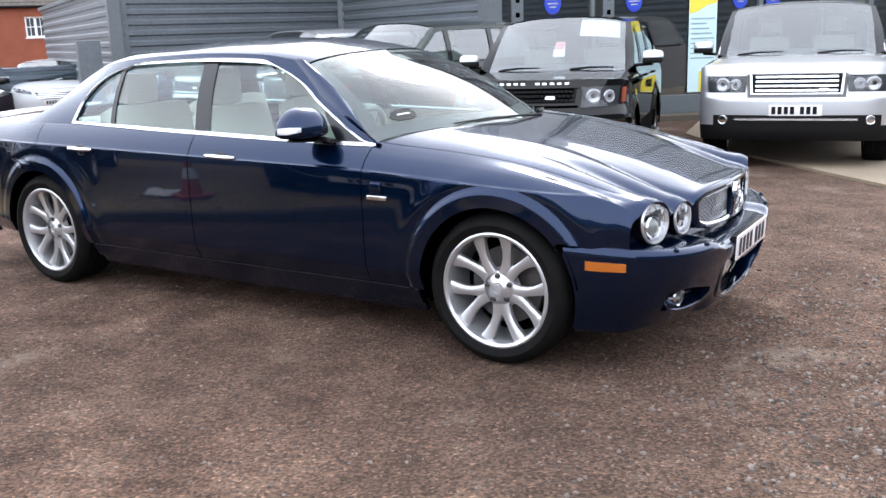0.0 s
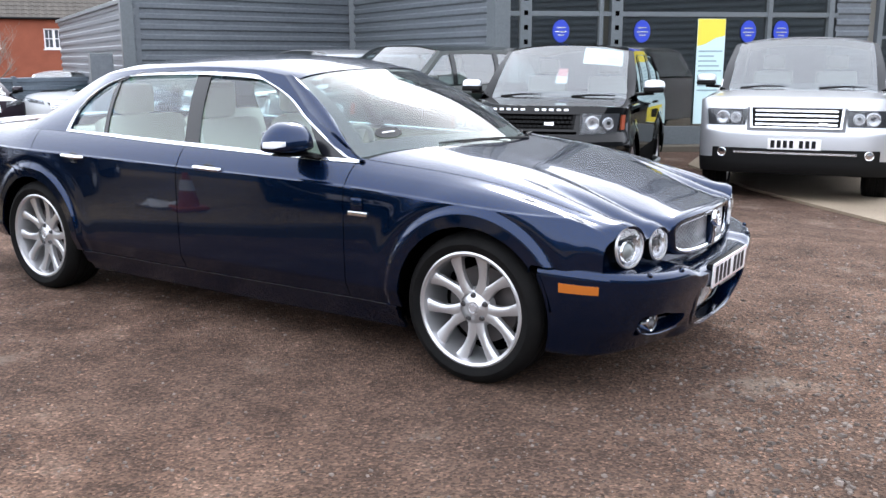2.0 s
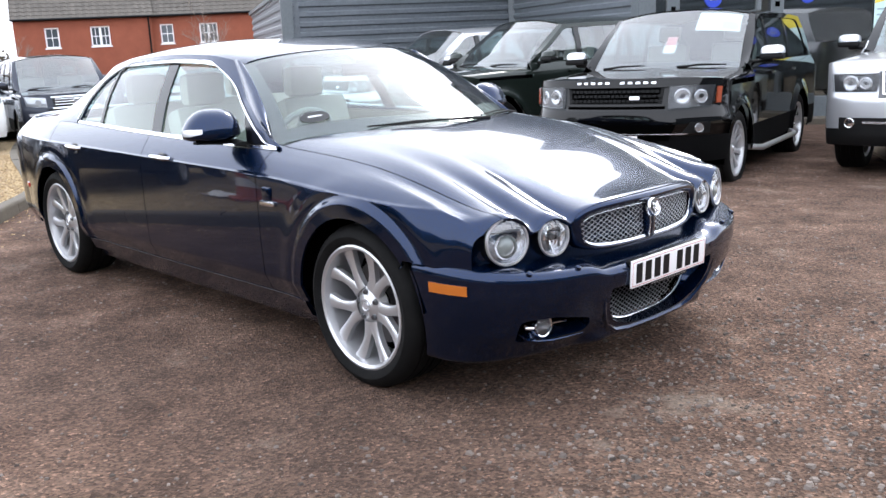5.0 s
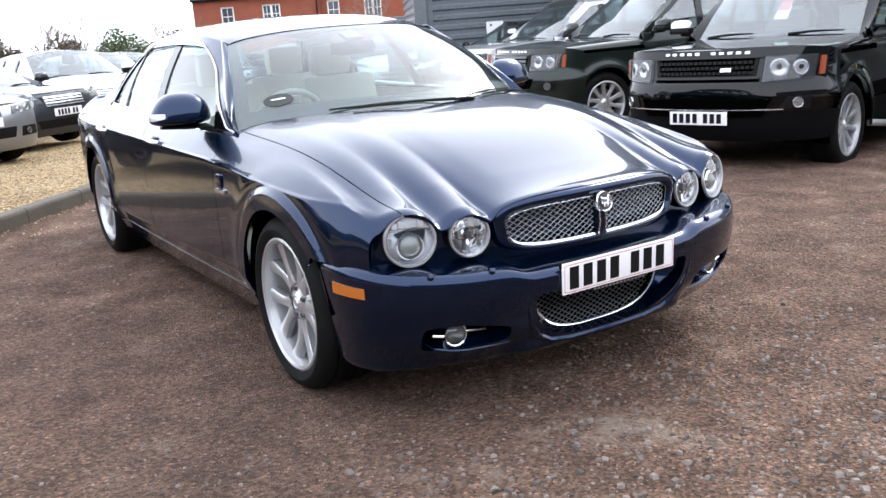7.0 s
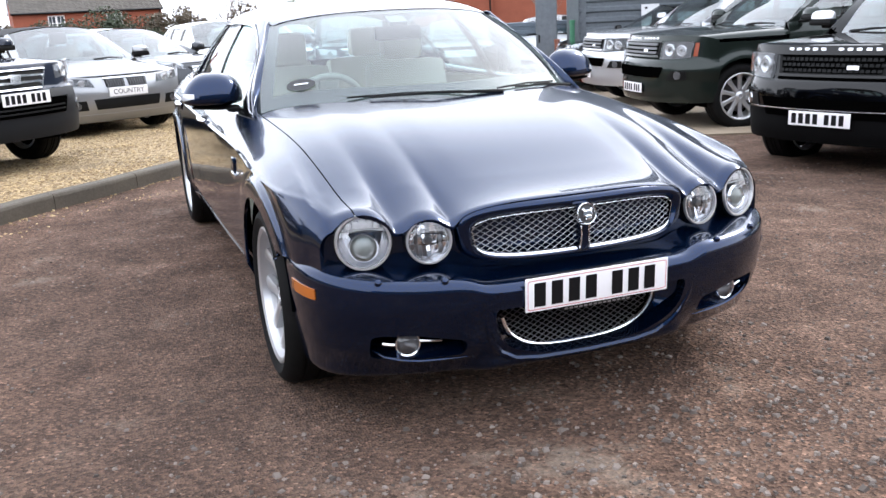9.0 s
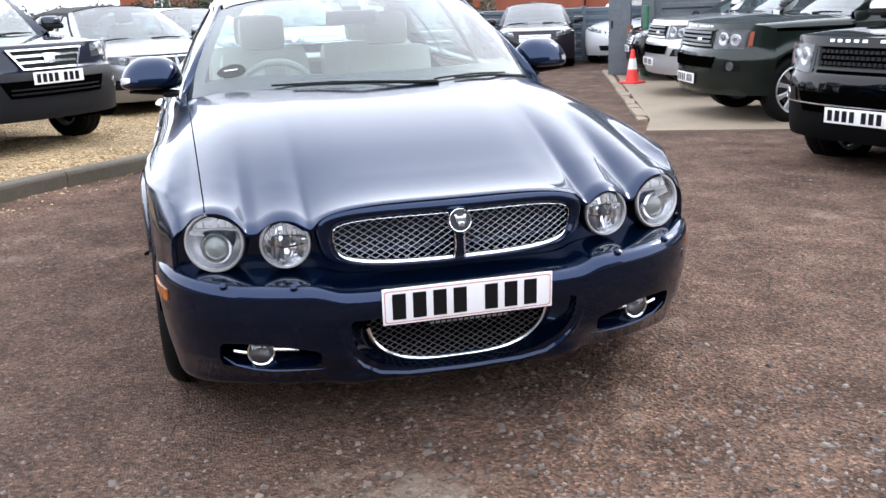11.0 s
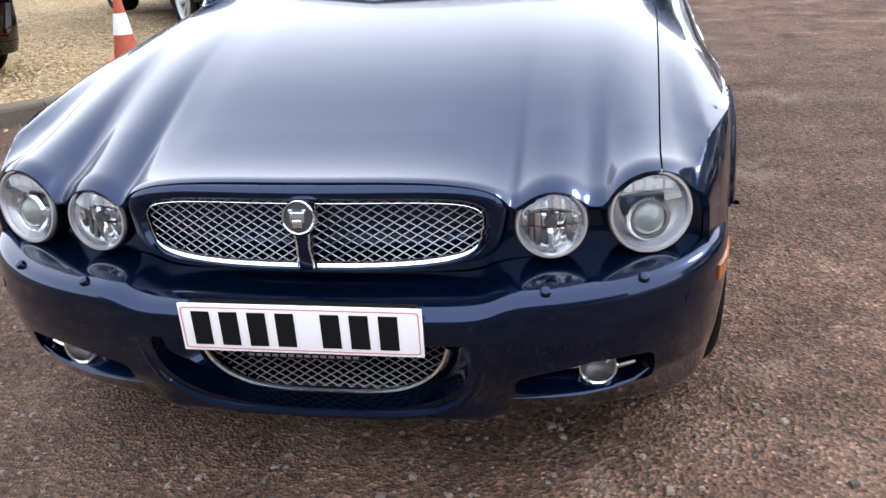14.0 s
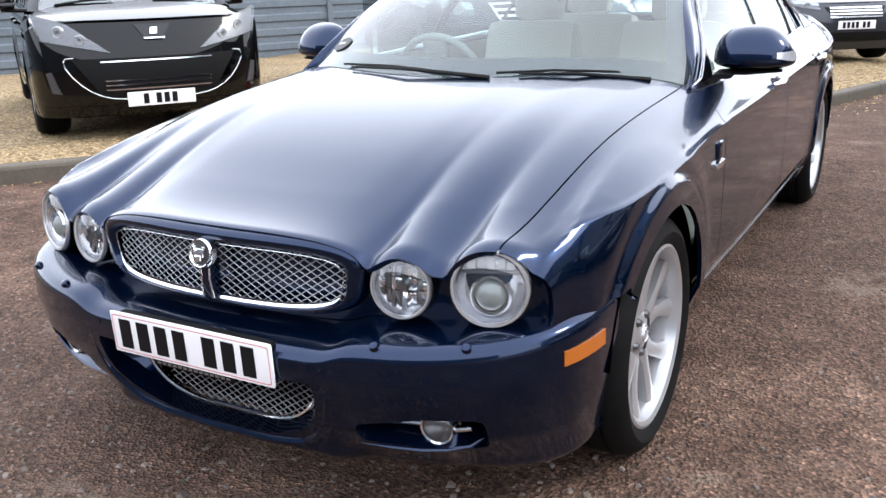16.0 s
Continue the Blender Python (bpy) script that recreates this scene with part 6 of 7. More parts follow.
def lion(car, quad, disc, on_nose):
    quad("grille_badge", ((-0.07, 0.80), (0.07, 0.80), (0.14, 0.90), (-0.14, 0.90)), GLOSSTRIM, 0.012, 0.012, "dark badge shield with plain silver shape")
    quad("badge_shape", ((-0.03, 0.828), (0.022, 0.828), (0.034, 0.876), (-0.02, 0.876)), CHROME, 0.024, 0.008)
    for q in (((-0.075, 0.792), (0.075, 0.792), (0.08, 0.803), (-0.08, 0.803)),):
        quad("badge_rim", q, CHROME, 0.026, 0.01, nv=2)
    quad("mouth", ((-0.42, 0.36), (0.42, 0.36), (0.62, 0.66), (-0.62, 0.66)), TRIM, 0.012, 0.012, "wide lower mouth with chrome bars", nu=16)
    bars_across(quad, -0.42, 0.42, (0.635,), 0.005, CHROME)
    bars_across(quad, -0.40, 0.40, (0.42, 0.455, 0.49), 0.005, CHROME)
    for s in (-1, 1):
        pts = [on_nose(s * yy, zz, 0.022) for yy, zz in ((0.60, 0.672), (0.655, 0.668), (0.672, 0.645), (0.665, 0.60), (0.625, 0.53), (0.565, 0.462), (0.50, 0.41), (0.43, 0.375), (0.36, 0.355), (0.28, 0.345), (0.1, 0.34))]
        part("mouth_trim", tube(pts, 0.0032, 6), CHROME, car)
        quad("fog_lamp", [(s * 0.715, 0.40), (s * 0.775, 0.41), (s * 0.80, 0.56), (s * 0.765, 0.57)][::s], LAMPGREY, 0.014, 0.010, "tall slanted clear fog lamp")
    lights(car, quad, disc, ((0.34, 0.70), (0.80, 0.80), (0.86, 1.0), (0.62, 0.92)), ((0.68, 0.86, 0.05), (0.54, 0.80, 0.045)), housing=LAMPGREY)
    put_plate(car, on_nose, 0.34, 0.03, "2 333")


peugeot = other_car("black hatchback with large mouth grille parked on wood chips", BLACK, -3.39, -4.66, 55.2, 0.09, 0, L=4.28, wb=2.61, w=1.82, h=1.50, fo=0.92, z1=0.80, hood=1.06, lip=0.92, n=3.2, cowl=-0.20, top=-1.05, rtop=-2.9, rbase=-3.25, belt=1.0, wr=0.325, rim=0.22,
                    tumble=0.19, corner=0.48, pn=2.5, lean=0.16, sill=0.25, split=0.30, lower=BLACK, details=lion)


def volvo_front(car, quad, disc, on_nose):
    quad("grille", ((-0.38, 0.80), (0.38, 0.80), (0.40, 0.98), (-0.40, 0.98)), TRIM, 0.012, 0.02, "dark grille in a chrome frame", nu=12)
    bars_across(quad, -0.36, 0.36, (0.85, 0.90, 0.945), 0.006, WORDS)
    for q in (((-0.41, 0.785), (0.41, 0.785), (0.41, 0.802), (-0.41, 0.802)), ((-0.42, 0.975), (0.42, 0.975), (0.42, 0.995), (-0.42, 0.995))):
        quad("grille_frame", q, CHROME, 0.026, 0.012, nu=12, nv=2)
    disc("badge", 0.001, 0.89, 0.05, CHROME, 0.03, "round chrome badge")
    lights(car, quad, disc, ((0.50, 0.80), (0.82, 0.84), (0.86, 1.02), (0.50, 0.98)), ((0.64, 0.90, 0.06),))
    quad("bumper_bar", ((-0.80, 0.66), (0.80, 0.66), (0.80, 0.71), (-0.80, 0.71)), ALLOY, 0.03, 0.02, "silver bumper bar", nu=20)
    quad("lower_intake", ((-0.5, 0.72), (0.5, 0.72), (0.5, 0.78), (-0.5, 0.78)), TRIM, 0.012, 0.006)
    put_plate(car, on_nose, 0.62, 0.05, "2233 333")


volvo = other_car("dark blue off-road estate with silver bumper bar by the fence", BLUEGREY, -14.9, 3.7, -12, gz(-14.9, 3.7), 0, details=volvo_front, **dict(SUV, fo=0.90, belt=1.12, h=1.76, z1=0.95, hood=1.1, lip=1.04, pn=3.0, corner=0.4))
audi = other_car("white compact hatchback by the grey fence", WHITE, -18.0, 9.5, -33, gz(-18, 9.5), 0, details=hatch, lower=WHITE, **SALOON)
xf = other_car("dark plum saloon car by the grey fence", PLUM, -17.5, 6.9, -20, gz(-17.5, 6.9), 0, details=hatch, lower=PLUM, **SALOON)
black_far = other_car("black compact car at the end of the concrete pad", BLACK, -11.9, 7.5, -108, gz(-11.9, 7.5) + 0.018, 0, details=hatch, lower=BLACK, **dict(SALOON, w=1.70, L=3.8, wb=2.35, fo=0.80, rtop=-2.5, rbase=-2.8, hood=0.94, lip=0.82))

# ---- ground ----
def sheet(xs, ys, height):
    bm = bmesh.new()
    grid = [[bm.verts.new((x, y, height(x, y))) for y in ys] for x in xs]
    for a, b in zip(grid, grid[1:]):
        for j in range(len(ys) - 1):
            bm.faces.new((a[j], b[j], b[j + 1], a[j + 1]))
    return bm


far = [-600, -250, -120, -70, -45, -32]
bm = sheet(far + lin(-24, 8, 65) + [12, 20, 40, 80, 200, 600], far[:-1] + [-30, -20] + lin(-14, 16, 61) + [20, 30, 45, 70, 120, 250, 600], gz)
tagged(part("ground", bm, TARMAC), "brown gravelly tarmac yard with pale dusty patches", "ground", kind="structure")

# raised bed of wood chips behind a concrete kerb
TURNS = [(7, -12.4), (1.5, -6.9), (-1.53, -4.05), (-2.86, -2.95), (-3.77, -2.28), (-4.2, -1.92), (-4.7, -1.39), (-5.77, -0.54), (-6.32, -0.20), (-7.25, 0.34), (-9.1, 0.9), (-12.9, 2.0), (-18, 3.9), (-24, 6.2)]
run = [0.0]
for a, b in zip(TURNS, TURNS[1:]):
    run.append(run[-1] + math.hypot(b[0] - a[0], b[1] - a[1]))
kx, ky = curve([(r, p[0]) for r, p in zip(run, TURNS)]), curve([(r, p[1]) for r, p in zip(run, TURNS)])
INTO = Vector((-0.64, -0.77, 0))


def kerb_at(s):
    return Vector((kx(s), ky(s), 0))


def bed_z(x, y, o=1.0):
    return gz(x, y) + BED + 0.03 * max(0, min(1, o / 1.5)) + (0.016 * math.sin(3.1 * x + 1.3 * y) + 0.012 * math.sin(5.3 * y - 2.2 * x)) * min(1, o)


bm = bmesh.new()
rows = []
for s in lin(0, run[-1], 130):
    p = kerb_at(s)
    rows.append([bm.verts.new((p.x + INTO.x * o, p.y + INTO.y * o, bed_z(p.x + INTO.x * o, p.y + INTO.y * o, o - 0.1))) for o in [0.11, 0.3] + [0.45 * k for k in range(1, 36)] + [18, 22, 30]])
for a, b in zip(rows, rows[1:]):
    for j in range(len(a) - 1):
        bm.faces.new((a[j], a[j + 1], b[j + 1], b[j]))
bmesh.ops.recalc_face_normals(bm, faces=bm.faces[:])
tagged(part("chip_bed", bm, CHIPS), "raised bed of pale wood chips", "ground", kind="structure")
kerb = thing("kerb", "weathered concrete kerb round the wood chip bed", "kerb", kind="structure")
rk = random.Random(3)
s = 0.0
while s < run[-1] - 1:
    bm = bmesh.new()
    h1 = 0.125 + rk.uniform(-0.006, 0.006)
    sec = ((0.0, -0.06), (0.004, h1 - 0.03), (0.012, h1 - 0.01), (0.03, h1), (0.125, h1), (0.125, -0.06))
    rings = []
    for k in range(4):
        q = s + 0.004 + (0.91 - 0.008) * k / 3
        p, d = kerb_at(q), (kerb_at(q + 0.05) - kerb_at(q - 0.05)).normalized()
        nrm = Vector((-d.y, d.x, 0))
        rings.append([bm.verts.new(p + nrm * o + Vector((0, 0, gz(p.x, p.y) + z + rk.uniform(-0.002, 0.002)))) for o, z in sec])
    for ra, rb in zip(rings, rings[1:]):
        for k in range(5):
            bm.faces.new((ra[k], ra[k + 1], rb[k + 1], rb[k]))
    bm.faces.new(rings[0])
    bm.faces.new(list(reversed(rings[-1])))
    bmesh.ops.recalc_face_normals(bm, faces=bm.faces[:])
    part("kerb_stone", bm, KERB, kerb, smooth=False)
    s += 0.91


# concrete pads
def slab(pts, h, mat, label):
    """A level-edged slab that follows the fall of the yard."""
    bm = bmesh.new()
    x0, x1 = min(p[0] for p in pts), max(p[0] for p in pts)
    y0, y1 = min(p[1] for p in pts), max(p[1] for p in pts)
    face = bm.faces.new([bm.verts.new((x, y, 0)) for x, y in pts])
    for axis, a, b in ((0, x0, x1), (1, y0, y1)):
        c = math.ceil(a)
        while c < b:
            co, no = ((c, 0, 0), (1, 0, 0)) if axis == 0 else ((0, c, 0), (0, 1, 0))
            bmesh.ops.bisect_plane(bm, geom=bm.verts[:] + bm.edges[:] + bm.faces[:], plane_co=co, plane_no=no)
            c += 1
    up = bmesh.ops.extrude_face_region(bm, geom=bm.faces[:])["geom"]
    tops = {v for v in up if isinstance(v, bmesh.types.BMVert)}
    for v in bm.verts:
        v.co.z = gz(v.co.x, v.co.y) + (h if v in tops else -0.1)
    bmesh.ops.recalc_face_normals(bm, faces=bm.faces[:])
    return tagged(part("pavement", bm, mat, smooth=False), label, "pavement", kind="structure")


slab([(-5.13, 3.59), (-4.68, 4.89), (-3.3, 8.9), (-5.9, 9.75), (-11.35, 12.6), (-13, 8.0), (-14.3, 7.45), (-6.05, 4.10)], 0.018, CONCRETE, "worn pale concrete pad under the parked cars")
slab([(-0.75, 6.6), (0.25, 5.45), (0.95, 4.7), (2.5, 3.4), (8, 3), (12, 12), (4, 18.7), (-3, 12.3), (-2.3, 9)], 0.03, CONCRETE, "pale concrete apron in front of the showroom")
ed = thing("edging", "row of broken pale edging stones along the concrete pad", "kerb", kind="structure")
a, b = Vector((-6.0, 3.93, 0)), Vector((-14.6, 7.34, 0))
d = (b - a).normalized()
nrm = Vector((-d.y, d.x, 0))
L, k = (b - a).length, 0.0
while k < L:
    ln = rk.uniform(0.3, 0.6)
    p, q = a + d * k, a + d * min(L, k + ln - 0.004)
    w = rk.uniform(0.09, 0.15)
    bm = bmesh.new()
    vs = [bm.verts.new(v + Vector((rk.uniform(-0.015, 0.015), rk.uniform(-0.02, 0.02), gz(v.x, v.y) + zz + rk.uniform(-0.008, 0.008)))) for zz in (-0.06, 0.03) for v in (p, q, q - nrm * w, p - nrm * w)]
    for f in ((0, 1, 2, 3), (4, 5, 6, 7), (0, 1, 5, 4), (1, 2, 6, 5), (2, 3, 7, 6), (3, 0, 4, 7)):
        bm.faces.new([vs[i] for i in f])
    bmesh.ops.recalc_face_normals(bm, faces=bm.faces[:])
    part("edging_stone", bm, CONCRETE, ed, smooth=False)
    k += ln

# ---- showroom building: clad walls and a glazed front ----
C1, C2, C3 = Vector((-13.0, 7.55, 0)), Vector((-11.4, 12.5, 0)), Vector((-5.9, 9.6, 0))
AZ = math.atan2(0.669, 0.743)
U, V = Vector((0.743, 0.669, 0)), Vector((-0.669, 0.743, 0))   # along the front, and into the building
FRONT = Matrix.Translation(C3) @ Matrix.Rotation(AZ, 4, "Z")
# upper walls are out of view, raised to darken bonnet and roof reflections
BASE, EAVES = -0.7, 6.0


def ribbed_wall(name, a, b, z0, z1, mat, label, pitch=0.2, depth=0.035, face=1, inside=0.25, kind="structure", category="wall"):
    """A wall of horizontal ribbed sheets between two points of the plan."""
    d = (b - a).normalized()
    out = Vector((d.y, -d.x, 0)) * face
    bm = bmesh.new()
    prof = []
    z = z0
    while z < z1:
        prof += [(0, z), (0, z + pitch * 0.35), (depth, z + pitch * 0.5), (depth, z + pitch * 0.85)]
        z += pitch
    prof += [(0, z1), (-inside, z1), (-inside, z0)]
    ra = [bm.verts.new(a + out * o + Vector((0, 0, zz))) for o, zz in prof]
    rb = [bm.verts.new(b + out * o + Vector((0, 0, zz))) for o, zz in prof]
    for i in range(len(prof)):
        j = (i + 1) % len(prof)
        bm.faces.new((ra[i], ra[j], rb[j], rb[i]))
    bm.faces.new(ra)
    bm.faces.new(list(reversed(rb)))
    bmesh.ops.recalc_face_normals(bm, faces=bm.faces[:])
    return tagged(part(name, bm, mat, smooth=False), label, category, kind=kind)



def front_box(name, mat, parent, *sizes, label="", bevel=0.0):
    """Boxes in the plane of the glazing: along it, into the building, up."""
    ob = part(name, boxes(*sizes, bevel=bevel), mat, parent, label, smooth=False)
    ob.matrix_local = FRONT
    return ob


ribbed_wall("wall_1", C1, C2, BASE, EAVES, CLAD, "grey horizontally ribbed steel wall of the showroom")
ribbed_wall("wall_2", C3, C2, BASE, EAVES, CLAD, "grey ribbed steel wall beside the glazed front", face=-1)
C0 = C1 + Vector((-0.88, 0.475, 0)) * 11.5
ribbed_wall("wall_3", C1, C0, BASE, 2.47, CLAD, "grey ribbed steel side wall", face=-1)
tagged(part("trim", boxes((-0.03, 11.55, -0.02, 0.10, 2.47, 2.56), bevel=0.01), FRAME, smooth=False), "dark metal eaves edge", "trim", kind="structure").matrix_world = Matrix.Translation(C1) @ Matrix.Rotation(math.atan2(0.475, -0.88), 4, "Z")
for c, w in ((C1, 0.24), (C3, 0.30)):
    ob = tagged(part("trim", boxes((-w / 2, w / 2, -w / 2, w / 2, BASE, EAVES), bevel=0.012), FRAME, smooth=False), "grey corner flashing", "trim", kind="structure")
    ob.matrix_world = Matrix.Translation(c) @ Matrix.Rotation(radians(-30), 4, "Z")
ob = tagged(part("trim", boxes((-0.07, 0.07, -0.07, 0.07, BASE, EAVES), bevel=0.01), FRAME, smooth=False), "grey inner corner trim", "trim", kind="structure")
ob.matrix_world = Matrix.Translation(C2 + Vector((0.05, -0.07, 0))) @ Matrix.Rotation(AZ, 4, "Z")

front = thing("window_1", "tall grey-framed showroom glazing with dark glass", "window", kind="structure")
for s, w in ((0.46, 0.20), (1.79, 0.07), (2.07, 0.20), (4.89, 0.08), (6.06, 0.10)):
    front_box("window_frame", FRAME, front, (s - w / 2, s + w / 2, -0.09, 0.08, 0.2, EAVES), bevel=0.006)
    if w == 0.20:
        for k in range(14):
            front_box("column_hole", DARK, front, (s - 0.035, s + 0.035, -0.094, -0.088, 0.45 + 0.24 * k, 0.53 + 0.24 * k))
for z0, z1 in ((-0.1, 0.22), (2.12, 2.20)):
    front_box("transom", FRAME, front, (0.15, 6.2, -0.07, 0.06, z0, z1), bevel=0.006)
for a, b in ((0.15, 0.37), (0.55, 1.76), (2.16, 4.86), (4.92, 6.02)):
    for z0, z1 in ((0.22, 2.12), (2.20, EAVES)):
        front_box("pane", TINTED, front, (a, b, -0.008, 0.008, z0, z1))
ob = tagged(part("step", boxes((-0.2, 12.5, -0.42, 0.10, BASE, -0.1), bevel=0.012), KERB, smooth=False), "low brown masonry step below the glazing", "step", kind="structure")
ob.matrix_world = FRONT
ribbed_wall("wall_4", C3 + U * 6.2, C3 + U * 6.85, BASE, EAVES, CLAD, "grey ribbed steel pier of the showroom", face=1)
side = thing("window_2", "grey-framed windows beyond the ribbed pier", "window", kind="structure")
for s in (7.05, 8.3, 9.6, 10.9, 12.2):
    front_box("window_frame", FRAME, side, (s - 0.05, s + 0.05, -0.06, 0.06, 0.2, EAVES), bevel=0.006)
for k, s in enumerate((7.1, 8.35, 9.65, 10.95)):
    front_box("pane", TINTED, side, (s, s + 1.15, -0.008, 0.008, 0.22, EAVES))
    for zz in (1.0, 1.75, 2.5):
        front_box("glazing_bar", FRAME, side, (s, s + 1.15, -0.03, 0.03, zz, zz + 0.05))
front_box("sill", FRAME, side, (6.85, 12.3, -0.07, 0.06, -0.1, 0.22))
for s in (1.09, 2.55, 4.52, 5.14):
    sg = thing("window_sign", "round blue sign with pale print on the showroom glass", "sign", FRONT @ Matrix.Translation((s, -0.03, 1.87)), "signs on the glass")
    part("disc", lathe([(0.001, 0.006), (0.155, 0.006), (0.16, 0.0), (0.155, -0.004)], 36, pose(0, 0, 0, 90, 0, 0) @ Matrix.Diagonal((0.92, 1.2, 1, 1))), BLUESIGN, sg)
    for zz, w in ((0.05, 0.08), (-0.02, 0.10), (-0.075, 0.06)):
        part("print_bar", boxes((-w, w, -0.010, -0.007, zz, zz + 0.022)), WORDS, sg, smooth=False)
bn = thing("banner", "tall pale blue and yellow printed banner behind the glass", "banner", FRONT @ Matrix.Translation((3.82, -0.05, 0)))
part("cloth", boxes((-0.26, 0.26, -0.004, 0.004, 0.26, 2.09)), PALEBLUE, bn, smooth=False)
bm = bmesh.new()
v = [bm.verts.new((x, -0.008, z)) for x, z in ((-0.255, 1.62), (-0.1, 1.66), (0.08, 1.76), (0.255, 1.80), (0.255, 2.085), (-0.255, 2.085))]
bm.faces.new(v)
part("printed_field", bm, YELLOW, bn, "yellow upper field", smooth=False)
part("printed_field", boxes((-0.05, 0.255, -0.010, -0.006, 0.27, 0.62)), YELLOW, bn, "yellow lower field", smooth=False)
part("printed_shape", boxes((0.02, 0.16, -0.013, -0.010, 0.36, 0.52)), INK, bn, smooth=False)
for k in range(9):
    part("print_bar", boxes((-0.22, 0.22 - 0.05 * (k * 7 % 4), -0.010, -0.006, 1.52 - 0.085 * k, 1.545 - 0.085 * k)), GREYINK, bn, smooth=False)
ob = tagged(part("wall_5", boxes((-6, 14, 7.0, 7.2, BASE, EAVES)), INNER, smooth=False), "plain inner back wall of the showroom", "wall", kind="structure")
ob.matrix_world = FRONT
ob = tagged(part("floor", boxes((0.2, 12.5, 0.12, 7.0, BASE, -0.12)), SHOPFLOOR, smooth=False), "grey showroom floor", "floor", kind="structure")
ob.matrix_world = FRONT
ob = tagged(part("roof", boxes((-0.3, 13, -0.15, 12, EAVES, EAVES + 0.35)), FRAME, smooth=False), "flat grey showroom roof", "roof", kind="structure")
ob.matrix_world = FRONT
# paper notice on the wall, and the steel cabinet on the side wall
dA = (C2 - C1).normalized()
MA = Matrix.Translation(C1) @ Matrix.Rotation(math.atan2(dA.y, dA.x), 4, "Z")
nt = thing("notice", "white paper notice with a small dark mark on the ribbed wall", "notice", MA)
part("sheet", boxes((1.35, 1.71, -0.056, -0.050, 0.84, 1.29)), PAPER, nt, smooth=False)
part("print_bar", boxes((1.42, 1.47, -0.058, -0.056, 1.20, 1.24)), INK, nt, smooth=False)
cb = thing("steel_cabinet", "narrow upright grey steel cabinet standing by the wall corner", "cabinet", Matrix.Translation((-13.3, 7.12, gz(-13.3, 7.12))) @ Matrix.Rotation(radians(-28), 4, "Z"))
part("body", boxes((-0.16, 0.16, -0.21, 0.21, -0.03, 1.78), bevel=0.015), FRAME, cb, smooth=False)
part("cabinet_door", boxes((0.16, 0.172, -0.19, 0.19, 0.06, 1.73), bevel=0.004), CLAD, cb, smooth=False)
part("handle", boxes((0.172, 0.195, -0.16, -0.13, 0.9, 1.05), bevel=0.004), TRIM, cb, smooth=False)
# pipes and a post at the corner of the building
base = gz(-12.8, 7.2)
for k, (dx, dy, m, h, lab) in enumerate(((0.12, -0.42, RUST, 0.9, "rusty red steel pipe standing at the wall corner"), (0.26, -0.36, RUST, 0.65, "short rusty red steel pipe at the wall corner"), (0.33, -0.20, GREENPIPE, 1.25, "green painted pipe at the wall corner"))):
    pp = tagged(part("pipe", lathe([(0.05, base - 0.02), (0.05, base + h), (0.06, base + h), (0.06, base + h + 0.05), (0.001, base + h + 0.06)], 14), m), lab, "pipe", group="pipes at the corner")
    pp.location = (C1.x + dx, C1.y + dy, 0)


# ---- fences ----
def fence(a, b, z0, z1, label, pitch=0.2, bay=2.4):
    root = thing("fence", label, "fence")
    d = (b - a).normalized()
    nrm = Vector((d.y, -d.x, 0))
    L = (b - a).length
    n = max(1, round(L / bay))
    for i in range(n):
        p, q = a + d * (L * i / n + 0.03), a + d * (L * (i + 1) / n - 0.03)
        bm = bmesh.new()
        prof, z = [], z0
        while z < z1 - 0.01:
            prof += [(0.0, z), (0.0, z + pitch * 0.4), (0.03, z + pitch * 0.5), (0.03, z + pitch * 0.9)]
            z += pitch
        prof += [(0, z), (-0.03, z), (-0.03, z0)]
        ra = [bm.verts.new(p + nrm * o + Vector((0, 0, zz))) for o, zz in prof]
        rb = [bm.verts.new(q + nrm * o + Vector((0, 0, zz))) for o, zz in prof]
        for k in range(len(prof)):
            j = (k + 1) % len(prof)
            bm.faces.new((ra[k], ra[j], rb[j], rb[k]))
        bm.faces.new(ra)
        bm.faces.new(list(reversed(rb)))
        bmesh.ops.recalc_face_normals(bm, faces=bm.faces[:])
        part("panel", bm, FENCE, root, smooth=False)
    for i in range(n + 1):
        c = a + d * (L * i / n)
        ob = part("post", boxes((-0.05, 0.05, -0.07, 0.05, z0 - 0.05, z1 + 0.04), bevel=0.006), FENCE, root, smooth=False)
        ob.matrix_world = Matrix.Translation(c) @ Matrix.Rotation(math.atan2(d.y, d.x), 4, "Z")
    return root


fence(Vector((-20.9, 1.0, 0)), Vector((-18.0, 11.2, 0)), -0.42, 0.97, "blue-grey ribbed steel fence behind the parked cars")
fence(Vector((0.5, -15.6, 0)), Vector((-14.0, -7.7, 0)), -0.35, 1.85, "high blue-grey ribbed steel fence behind the wood chips", 0.25)
fence(Vector((16.0, -15.6, 0)), Vector((0.6, -15.6, 0)), -0.5, 1.85, "high blue-grey ribbed steel fence along the open side", 0.25)
fence(Vector((-14.3, -7.6, 0)), Vector((-34, 0.5, 0)), -0.45, 0.9, "low blue-grey ribbed steel fence along the hedge")


# added wall out of view: keeps bright horizon sky off the saloon's front
ribbed_wall("wall_6", Vector((15.0, -16, 0)), Vector((15.0, 17, 0)), -0.6, 5.2, FENCE, "plain ribbed steel wall of the unit across the yard", 0.25, face=-1)


